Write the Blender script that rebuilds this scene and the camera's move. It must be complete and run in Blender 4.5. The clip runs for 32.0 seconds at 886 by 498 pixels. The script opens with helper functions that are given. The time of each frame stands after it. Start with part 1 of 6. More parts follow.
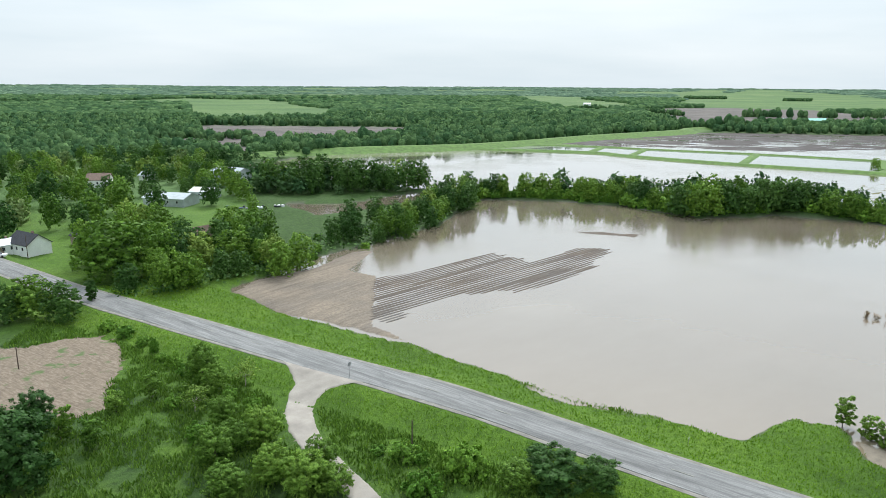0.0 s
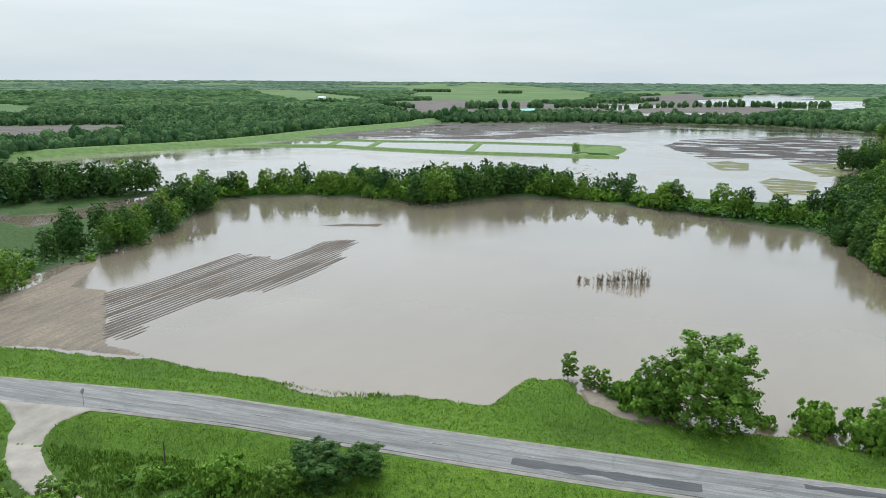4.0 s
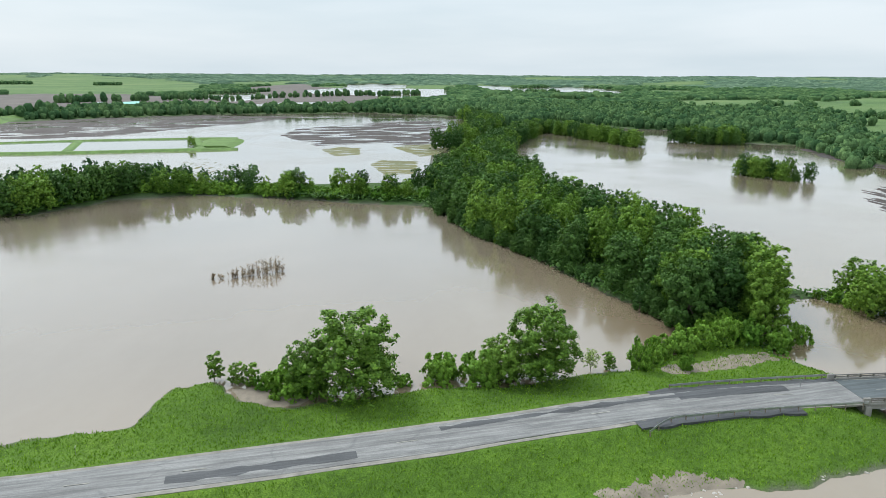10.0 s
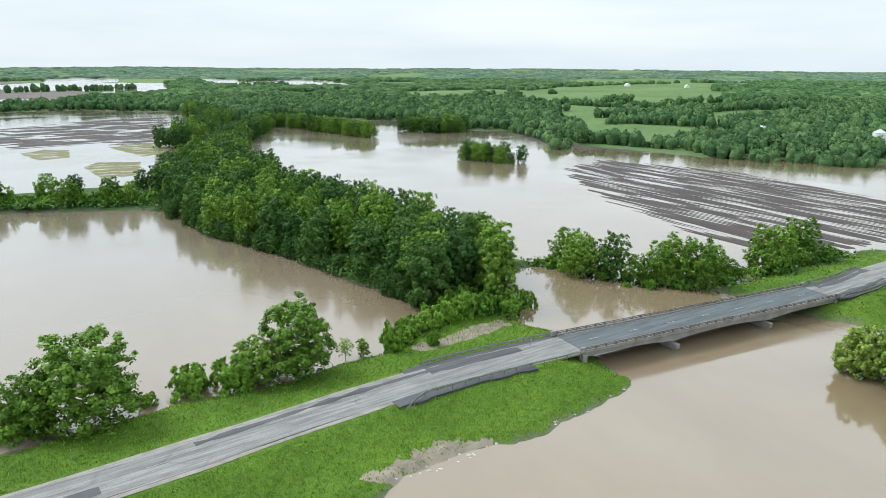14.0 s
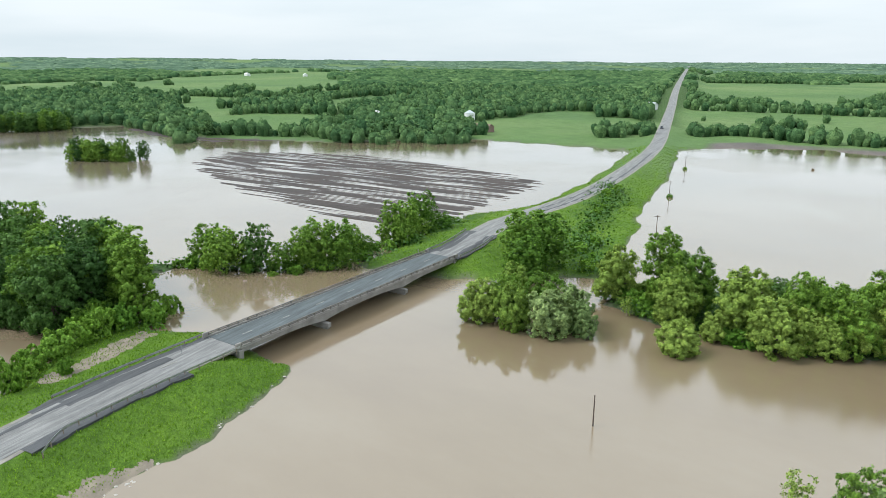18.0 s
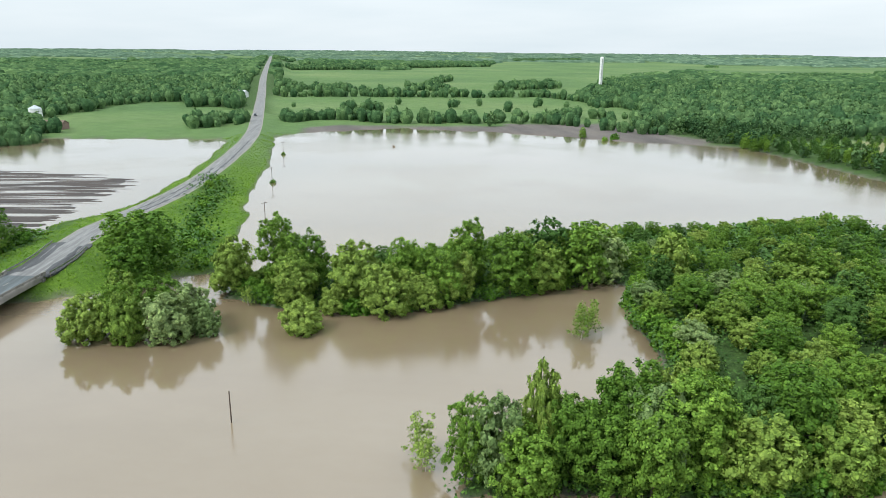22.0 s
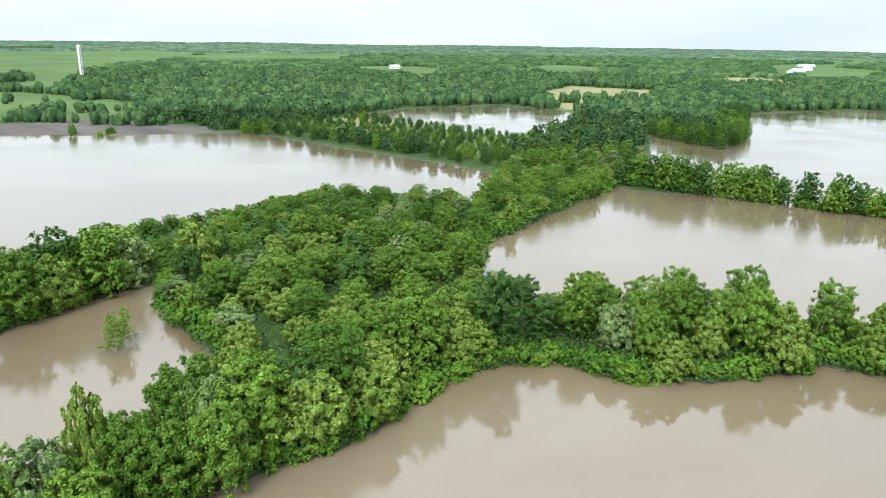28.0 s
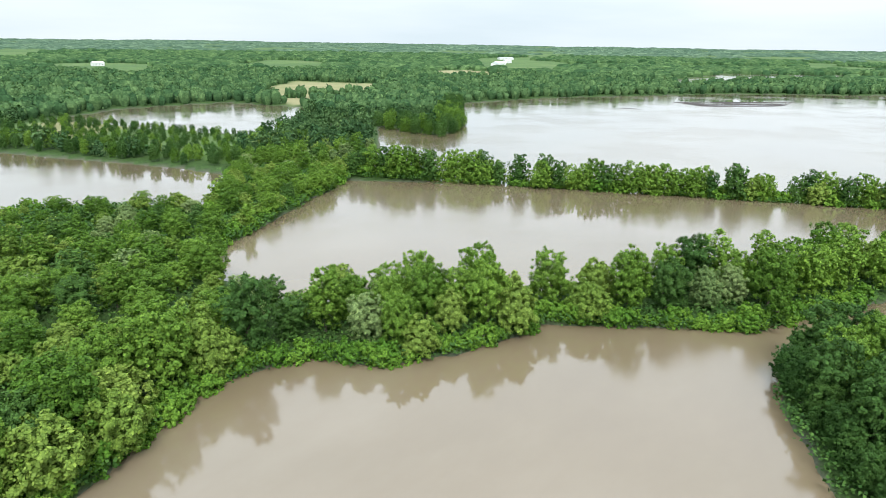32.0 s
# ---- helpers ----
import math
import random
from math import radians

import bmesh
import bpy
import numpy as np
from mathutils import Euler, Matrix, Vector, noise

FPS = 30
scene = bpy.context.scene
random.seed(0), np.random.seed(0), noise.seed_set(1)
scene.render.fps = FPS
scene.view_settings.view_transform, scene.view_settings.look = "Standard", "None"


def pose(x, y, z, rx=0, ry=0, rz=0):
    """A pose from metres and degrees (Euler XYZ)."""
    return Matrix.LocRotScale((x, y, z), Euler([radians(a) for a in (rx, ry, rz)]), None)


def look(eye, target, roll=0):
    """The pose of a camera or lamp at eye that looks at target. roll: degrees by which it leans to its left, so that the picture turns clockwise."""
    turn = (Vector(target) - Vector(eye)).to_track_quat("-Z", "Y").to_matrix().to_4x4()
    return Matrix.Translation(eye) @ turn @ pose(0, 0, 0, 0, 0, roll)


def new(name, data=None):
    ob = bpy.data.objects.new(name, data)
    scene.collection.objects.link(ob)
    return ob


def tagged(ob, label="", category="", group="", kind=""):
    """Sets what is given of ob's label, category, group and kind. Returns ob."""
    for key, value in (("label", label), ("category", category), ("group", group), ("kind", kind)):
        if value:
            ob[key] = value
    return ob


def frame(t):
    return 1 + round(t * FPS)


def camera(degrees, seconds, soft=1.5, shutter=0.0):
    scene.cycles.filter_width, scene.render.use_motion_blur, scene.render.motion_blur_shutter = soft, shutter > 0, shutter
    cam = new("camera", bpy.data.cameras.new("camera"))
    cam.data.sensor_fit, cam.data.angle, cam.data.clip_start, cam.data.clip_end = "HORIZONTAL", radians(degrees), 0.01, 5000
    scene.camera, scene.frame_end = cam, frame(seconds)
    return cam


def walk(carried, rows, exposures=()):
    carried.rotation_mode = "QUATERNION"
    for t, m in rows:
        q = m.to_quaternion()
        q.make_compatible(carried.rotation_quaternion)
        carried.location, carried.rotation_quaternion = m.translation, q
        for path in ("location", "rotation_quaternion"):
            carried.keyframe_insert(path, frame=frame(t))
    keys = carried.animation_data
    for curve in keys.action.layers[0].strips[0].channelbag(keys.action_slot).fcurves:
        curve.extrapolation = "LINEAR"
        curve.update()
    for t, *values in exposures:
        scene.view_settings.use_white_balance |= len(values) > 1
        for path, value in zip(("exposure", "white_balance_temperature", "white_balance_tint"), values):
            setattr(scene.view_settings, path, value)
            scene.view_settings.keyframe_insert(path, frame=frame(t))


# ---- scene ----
import collections

# ---------- camera: it hangs over the river and turns to its right ----------
EYE = 45.0
cam = camera(64.5, 32.0, soft=0.4)
ROWS = [
    (0, 0.00, -13.27, 0.28), (1, 6.01, -13.35, 0.33), (2, 11.15, -13.41, 0.29), (3, 16.03, -13.54, 0.27), (3.5, 18.55, -13.60, 0.31),
    (5.5, 27.83, -13.79, 0.36), (6, 30.22, -13.83, 0.39), (6.5, 32.80, -13.87, 0.40), (7, 35.42, -13.90, 0.38), (7.5, 38.14, -13.93, 0.41),
    (8, 40.87, -13.96, 0.39), (8.5, 43.50, -14.03, 0.37), (9, 46.12, -14.08, 0.38), (9.5, 48.73, -14.15, 0.33), (10, 51.23, -14.20, 0.36),
    (10.5, 53.67, -14.27, 0.36), (11, 56.14, -14.35, 0.36), (11.5, 58.71, -14.40, 0.36), (12, 61.44, -14.44, 0.38), (12.5, 64.20, -14.48, 0.41),
    (13, 66.73, -14.52, 0.40), (13.5, 69.49, -14.59, 0.36), (15.5, 82.72, -14.85, 0.32), (16, 86.56, -14.91, 0.33), (16.5, 90.80, -14.99, 0.36),
    (17, 94.68, -15.08, 0.38), (17.5, 98.28, -15.19, 0.39), (18, 102.03, -15.29, 0.43), (18.5, 105.87, -15.39, 0.42), (19, 109.69, -15.49, 0.46),
    (19.5, 113.52, -15.59, 0.52), (20, 117.57, -15.66, 0.53), (20.5, 121.91, -15.74, 0.57), (21, 126.10, -15.82, 0.62), (21.5, 130.17, -15.87, 0.61),
    (22, 133.99, -15.94, 0.62), (22.5, 137.85, -15.98, 0.70), (23, 141.37, -16.03, 0.74), (23.5, 144.74, -16.08, 0.76), (24, 148.00, -16.12, 0.78),
    (24.5, 151.39, -16.16, 0.78), (25, 154.60, -16.19, 0.79), (25.5, 157.73, -16.22, 0.78), (27.5, 170.08, -16.37, 0.73), (28, 172.90, -16.41, 0.78),
    (28.5, 175.82, -16.42, 0.82), (29, 178.72, -16.43, 0.79), (29.5, 181.43, -16.43, 0.79), (30, 184.16, -16.45, 0.84), (30.5, 186.83, -16.47, 0.86),
    (31, 189.50, -16.49, 0.86), (31.5, 192.09, -16.51, 0.87), (32, 194.57, -16.50, 0.88),
]
walk(cam, [(t, pose(0, 0, EYE, 0, 0, -yaw) @ pose(0, 0, 0, 90 + pitch) @ pose(0, 0, 0, 0, 0, roll)) for t, yaw, pitch, roll in ROWS],
     exposures=[(0.0, -0.14, 6300, 10), (2.0, -0.32, 6280, 10), (7.0, -0.36, 6280, 10), (9.0, -0.30, 6280, 10), (11.0, -0.16, 6320, 10), (13.0, -0.05, 6350, 10), (16.0, -0.06, 6350, 10), (20.0, -0.12, 6350, 10),
                (23.0, -0.08, 6380, 10), (25.0, 0.0, 6380, 10), (28.0, 0.08, 6330, 10), (32.0, 0.04, 6320, 10)])

# ---------- light: a bright overcast sky with a soft sun behind it ----------
SUN_EL, SUN_AZ = 48.0, 8.0
world = bpy.data.worlds.new("overcast")
scene.world = world
world.use_nodes = True
wn, wl = world.node_tree.nodes, world.node_tree.links
wn.clear()
w_out = wn.new("ShaderNodeOutputWorld")
w_bg = wn.new("ShaderNodeBackground")
w_sky = wn.new("ShaderNodeTexSky")
w_sky.sky_type, w_sky.sun_disc = "NISHITA", False
w_sky.sun_elevation, w_sky.sun_rotation = radians(SUN_EL), radians(SUN_AZ)
w_sky.air_density, w_sky.dust_density = 1.0, 3.0
w_scale = wn.new("ShaderNodeMixRGB")
w_scale.blend_type, w_scale.inputs[0].default_value = "MULTIPLY", 1.0
w_scale.inputs[2].default_value = (0.10, 0.10, 0.10, 1)
w_tc = wn.new("ShaderNodeTexCoord")
w_map = wn.new("ShaderNodeMapping")
w_map.inputs["Scale"].default_value = (1.0, 1.0, 7.0)
w_noise = wn.new("ShaderNodeTexNoise")
w_noise.inputs["Scale"].default_value, w_noise.inputs["Detail"].default_value = 2.2, 5.0
w_ramp = wn.new("ShaderNodeValToRGB")
w_ramp.color_ramp.elements[0].position, w_ramp.color_ramp.elements[0].color = 0.32, (0.745, 0.85, 0.90, 1)
w_ramp.color_ramp.elements[1].position, w_ramp.color_ramp.elements[1].color = 0.66, (0.90, 0.975, 1.005, 1)
w_mix = wn.new("ShaderNodeMixRGB")
w_mix.inputs[0].default_value = 0.9
wl.new(w_tc.outputs["Generated"], w_map.inputs["Vector"])
wl.new(w_map.outputs[0], w_noise.inputs["Vector"])
wl.new(w_noise.outputs[0], w_ramp.inputs[0])
wl.new(w_sky.outputs[0], w_scale.inputs[1])
wl.new(w_scale.outputs[0], w_mix.inputs[1])
wl.new(w_ramp.outputs[0], w_mix.inputs[2])
# an overcast sky is brighter overhead than at the horizon
w_sep = wn.new("ShaderNodeSeparateXYZ")
w_up = wn.new("ShaderNodeMapRange")
w_up.inputs["From Min"].default_value, w_up.inputs["From Max"].default_value = 0.02, 1.0
w_up.inputs["To Min"].default_value, w_up.inputs["To Max"].default_value = 1.0, 1.65
w_grow = wn.new("ShaderNodeMixRGB")
w_grow.blend_type, w_grow.inputs[0].default_value = "MULTIPLY", 1.0
wl.new(w_tc.outputs["Generated"], w_sep.inputs[0])
wl.new(w_sep.outputs["Z"], w_up.inputs["Value"])
wl.new(w_mix.outputs[0], w_grow.inputs[1])
wl.new(w_up.outputs[0], w_grow.inputs[2])
wl.new(w_grow.outputs[0], w_bg.inputs[0])
wl.new(w_bg.outputs[0], w_out.inputs[0])
w_bg.inputs[1].default_value = 1.12

sun = new("sun", bpy.data.lights.new("sun", "SUN"))
sun.data.energy, sun.data.angle, sun.data.color = 2.9, radians(20), (1.0, 0.99, 0.94)
az, el = radians(SUN_AZ), radians(SUN_EL)
sun.matrix_world = look((math.sin(az) * math.cos(el) * 300, math.cos(az) * math.cos(el) * 300, math.sin(el) * 300), (0, 0, 0))

# ---------- materials ----------
def node_mat(name):
    m = bpy.data.materials.new(name)
    m.use_nodes = True
    n = m.node_tree.nodes
    return m, n, m.node_tree.links, n["Principled BSDF"]


def noise_node(n, l, scale, detail=4.0, vec=None, rough=0.55):
    k = n.new("ShaderNodeTexNoise")
    k.inputs["Scale"].default_value, k.inputs["Detail"].default_value, k.inputs["Roughness"].default_value = scale, detail, rough
    if vec is not None:
        l.new(vec, k.inputs["Vector"])
    return k.outputs[0]


def ramp_node(n, l, fac, stops):
    r = n.new("ShaderNodeValToRGB")
    while len(r.color_ramp.elements) < len(stops):
        r.color_ramp.elements.new(0.5)
    for e, (p, c) in zip(r.color_ramp.elements, stops):
        e.position, e.color = p, (*c, 1)
    l.new(fac, r.inputs[0])
    return r.outputs[0]


def mix_node(n, l, fac, a, b, mode="MIX"):
    k = n.new("ShaderNodeMixRGB")
    k.blend_type = mode
    for i, v in enumerate((fac, a, b)):
        if isinstance(v, (int, float)):
            k.inputs[i].default_value = v if i == 0 else (v, v, v, 1)
        elif isinstance(v, tuple):
            k.inputs[i].default_value = (*v, 1)
        else:
            l.new(v, k.inputs[i])
    return k.outputs[0]


def math_node(n, l, op, a, b=0.0):
    k = n.new("ShaderNodeMath")
    k.operation = op
    for i, v in enumerate((a, b)):
        if isinstance(v, (int, float)):
            k.inputs[i].default_value = v
        else:
            l.new(v, k.inputs[i])
    return k.outputs[0]


def bump_node(n, l, height, strength, dist, bsdf):
    b = n.new("ShaderNodeBump")
    b.inputs["Strength"].default_value, b.inputs["Distance"].default_value = strength, dist
    l.new(height, b.inputs["Height"])
    l.new(b.outputs[0], bsdf.inputs["Normal"])


def position(n):
    return n.new("ShaderNodeNewGeometry").outputs["Position"]


def stretched(n, l, vec, scale, turn=0.0):
    """Coordinates turned about z, then scaled."""
    r = n.new("ShaderNodeMapping")
    r.inputs["Rotation"].default_value = (0, 0, turn)
    l.new(vec, r.inputs["Vector"])
    m = n.new("ShaderNodeMapping")
    m.inputs["Scale"].default_value = scale
    l.new(r.outputs[0], m.inputs["Vector"])
    return m.outputs[0]


def plain(name, color, rough=0.6, metal=0.0, vary=0.25, scale=1.5, bump=0.0):
    """A surface of one colour with stains and grain."""
    m, n, l, b = node_mat(name)
    p = position(n)
    big = ramp_node(n, l, noise_node(n, l, scale * 0.3, 5, p), [(0.3, tuple(c * (1 - vary) for c in color)), (0.7, tuple(min(1, c * (1 + vary)) for c in color))])
    fine = noise_node(n, l, scale * 8, 3, p)
    col = mix_node(n, l, 0.35, big, mix_node(n, l, 1.0, big, fine, "MULTIPLY"))
    l.new(mix_node(n, l, 1.0, col, (1.18, 1.18, 1.18), "MULTIPLY"), b.inputs["Base Color"])
    b.inputs["Roughness"].default_value, b.inputs["Metallic"].default_value = rough, metal
    if bump:
        bump_node(n, l, fine, bump, 0.05, b)
    return m


def leaf_mat(name, dark, light, gloss=0.55, joined=False, dapple=False):
    """Foliage: hue by tree (its own number where many trees are joined), then by leaf spray."""
    m, n, l, b = node_mat(name)
    geo = n.new("ShaderNodeNewGeometry")
    if joined:
        info = n.new("ShaderNodeAttribute")
        info.attribute_name = "tint"
        tree_no = info.outputs["Fac"]
    else:
        tree_no = n.new("ShaderNodeObjectInfo").outputs["Random"]
    by_tree = ramp_node(n, l, tree_no, [(0.0, dark), (1.0, light)])
    by_leaf = ramp_node(n, l, geo.outputs["Random Per Island"], [(0.0, (0.62, 0.68, 0.60)), (0.7, (1.05, 1.04, 1.0)), (1.0, (1.48, 1.38, 1.25))])
    col = mix_node(n, l, 1.0, by_tree, by_leaf, "MULTIPLY")
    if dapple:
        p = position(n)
        # leafy light and dark painted at random into the far crowns' colour
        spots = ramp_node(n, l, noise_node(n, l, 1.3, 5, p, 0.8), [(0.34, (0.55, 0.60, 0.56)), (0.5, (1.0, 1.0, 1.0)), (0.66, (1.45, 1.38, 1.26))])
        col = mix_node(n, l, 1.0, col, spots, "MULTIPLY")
    l.new(col, b.inputs["Base Color"])
    b.inputs["Roughness"].default_value = 0.95 if dapple else gloss
    b.inputs["Specular IOR Level"].default_value = 0.05 if dapple else 0.12
    tr = n.new("ShaderNodeBsdfTranslucent")
    l.new(mix_node(n, l, 1.0, col, (1.1, 1.3, 0.6), "MULTIPLY"), tr.inputs[0])
    mx = n.new("ShaderNodeMixShader")
    mx.inputs[0].default_value = 0.15
    l.new(b.outputs[0], mx.inputs[1])
    l.new(tr.outputs[0], mx.inputs[2])
    last = mx.outputs[0]
    l.new(last, n["Material Output"].inputs[0])
    return m


# "far" is bluer: the tint of distance haze is put into its leaf colour
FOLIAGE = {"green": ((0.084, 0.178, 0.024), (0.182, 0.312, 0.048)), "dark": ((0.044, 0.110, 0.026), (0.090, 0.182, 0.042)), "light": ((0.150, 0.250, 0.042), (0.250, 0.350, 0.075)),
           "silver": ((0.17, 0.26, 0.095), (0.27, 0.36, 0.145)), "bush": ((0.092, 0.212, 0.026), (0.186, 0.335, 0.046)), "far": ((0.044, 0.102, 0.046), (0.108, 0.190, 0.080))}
LEAVES = {k: leaf_mat("leaf_" + k, *v) for k, v in FOLIAGE.items()}
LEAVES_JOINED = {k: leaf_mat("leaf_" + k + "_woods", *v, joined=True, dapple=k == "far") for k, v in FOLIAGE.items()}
# distance haze painted in: paler, bluer leaf colour for woods at the horizon
LEAVES_HAZED = leaf_mat("leaf_horizon_haze", (0.085, 0.150, 0.110), (0.145, 0.225, 0.155), joined=True, dapple=True)
TWIG = leaf_mat("dry_twig", (0.21, 0.15, 0.115), (0.32, 0.25, 0.19), 0.8)
BARK = plain("bark", (0.11, 0.09, 0.07), 0.9, 0, 0.35, 4, 0.6)
BARK_PALE = plain("pale_bark", (0.42, 0.38, 0.32), 0.85, 0, 0.25, 4, 0.4)
CONCRETE = plain("concrete", (0.27, 0.255, 0.235), 0.85, 0, 0.25, 1.2, 0.3)
CONCRETE_DARK = plain("stained_concrete", (0.155, 0.142, 0.125), 0.9, 0, 0.35, 1.2, 0.3)
STEEL = plain("galvanised_steel", (0.45, 0.46, 0.47), 0.4, 0.8, 0.2, 3)
WOOD_GREY = plain("weathered_wood", (0.22, 0.18, 0.14), 0.85, 0, 0.3, 5, 0.3)
DRY_STEM = plain("dry_stem", (0.27, 0.21, 0.165), 0.9, 0, 0.3, 5)
WOOD_POLE = plain("creosoted_pole", (0.09, 0.065, 0.05), 0.85, 0, 0.3, 5, 0.3)
WHITE = plain("white_paint", (0.78, 0.79, 0.78), 0.55, 0, 0.08, 2)
ROOF_DARK = plain("dark_shingle", (0.035, 0.037, 0.045), 0.9, 0, 0.3, 6, 0.5)
ROOF_GREY = plain("grey_metal_roof", (0.50, 0.55, 0.57), 0.45, 0.3, 0.12, 2)
ROOF_BROWN = plain("brown_shingle", (0.20, 0.14, 0.11), 0.9, 0, 0.3, 6, 0.4)
ROOF_GREEN = plain("green_metal_roof", (0.25, 0.55, 0.47), 0.45, 0.2, 0.12, 2)
BRICK_RED = plain("brick_wall", (0.25, 0.165, 0.14), 0.9, 0, 0.25, 5, 0.4)
GLASS = plain("window_glass", (0.03, 0.035, 0.04), 0.08, 0, 0.2, 1)
ROCK = plain("pale_limestone", (0.40, 0.37, 0.33), 0.85, 0, 0.3, 3, 0.6)
WIRE = plain("aluminium_cable", (0.35, 0.35, 0.36), 0.5, 0.7, 0.1, 1)
YELLOW = plain("yellow_line_paint", (0.33, 0.32, 0.28), 0.8, 0, 0.3, 2)
RUBBER = plain("tyre_rubber", (0.02, 0.02, 0.02), 0.85, 0, 0.2, 3)
JUNK_BLUE = plain("blue_tarpaulin", (0.06, 0.10, 0.20), 0.5, 0, 0.3, 2)


def water_mat():
    m, n, l, b = node_mat("muddy_water")
    p = position(n)
    big = noise_node(n, l, 0.022, 7, stretched(n, l, p, (1.0, 0.5, 1.0), 0.9), 0.6)
    apart = n.new("ShaderNodeSeparateXYZ")
    l.new(p, apart.inputs[0])
    # base colour turns slightly greyer northwards, between y = 20 and 110
    north = n.new("ShaderNodeMapRange")
    north.inputs["From Min"].default_value, north.inputs["From Max"].default_value = 20.0, 110.0
    l.new(apart.outputs["Y"], north.inputs["Value"])
    silty = ramp_node(n, l, big, [(0.32, (0.196, 0.145, 0.093)), (0.52, (0.226, 0.172, 0.110)), (0.7, (0.254, 0.202, 0.138))])
    north_tone = ramp_node(n, l, big, [(0.32, (0.196, 0.154, 0.111)), (0.7, (0.252, 0.208, 0.160))])
    l.new(mix_node(n, l, north.outputs[0], silty, north_tone), b.inputs["Base Color"])
    b.inputs["IOR"].default_value, b.inputs["Specular IOR Level"].default_value = 1.6, 1.0
    b.inputs["Coat Weight"].default_value, b.inputs["Coat IOR"].default_value = 0.8, 1.33
    calm = noise_node(n, l, 0.02, 3, p)
    still = ramp_node(n, l, calm, [(0.38, (0.05, 0.05, 0.05)), (0.60, (0.19, 0.19, 0.19))])
    l.new(still, b.inputs["Roughness"])
    l.new(still, b.inputs["Coat Roughness"])
    drift = noise_node(n, l, 0.16, 6, stretched(n, l, p, (1.0, 0.45, 1.0), 0.9), 0.62)
    rip = noise_node(n, l, 0.9, 3, p)
    height = math_node(n, l, "ADD", math_node(n, l, "MULTIPLY", drift, 0.55), math_node(n, l, "MULTIPLY", rip, 0.10))
    bump_node(n, l, height, 0.09, 0.35, b)
    # slicks and rippled streaks that follow the current
    streak = noise_node(n, l, 0.035, 6, stretched(n, l, p, (1.0, 0.3, 1.0), 0.9), 0.65)
    l.new(math_node(n, l, "MULTIPLY", math_node(n, l, "POWER", streak, 3.0), 1.1), n["Bump"].inputs["Strength"])
    return m


WATER = water_mat()


def track_mat():
    """Bare clay with tyre tracks, dry stalks and a few green sprouts."""
    m, n, l, b = node_mat("bare_track_soil")
    p = position(n)
    swirl = noise_node(n, l, 0.35, 3, p)
    wv = n.new("ShaderNodeTexWave")
    wv.inputs["Scale"].default_value, wv.inputs["Distortion"].default_value, wv.inputs["Detail"].default_value = 0.5, 14.0, 6.0
    l.new(stretched(n, l, p, (0.25, 1.0, 1.0), -0.5), wv.inputs["Vector"])
    fibre = noise_node(n, l, 2.2, 6, stretched(n, l, p, (0.3, 1.4, 1), 0.6), 0.75)
    col = ramp_node(n, l, fibre, [(0.3, (0.12, 0.092, 0.066)), (0.5, (0.215, 0.168, 0.122)), (0.75, (0.33, 0.275, 0.215))])
    col = mix_node(n, l, ramp_node(n, l, wv.outputs["Fac"], [(0.03, (0.6, 0.6, 0.6)), (0.16, (0, 0, 0))]), col, (0.15, 0.115, 0.085))
    col = mix_node(n, l, ramp_node(n, l, swirl, [(0.60, (0, 0, 0)), (0.70, (0.9, 0.9, 0.9))]), col, (0.075, 0.135, 0.035))
    l.new(col, b.inputs["Base Color"])
    b.inputs["Roughness"].default_value = 0.95
    bump_node(n, l, fibre, 0.6, 0.15, b)
    return m


TRACK_SOIL = track_mat()
GRAVEL = plain("pale_gravel", (0.36, 0.325, 0.285), 0.95, 0, 0.22, 1.0, 0.6)
POND = plain("pond_water", (0.30, 0.31, 0.28), 0.06, 0, 0.1, 0.05)


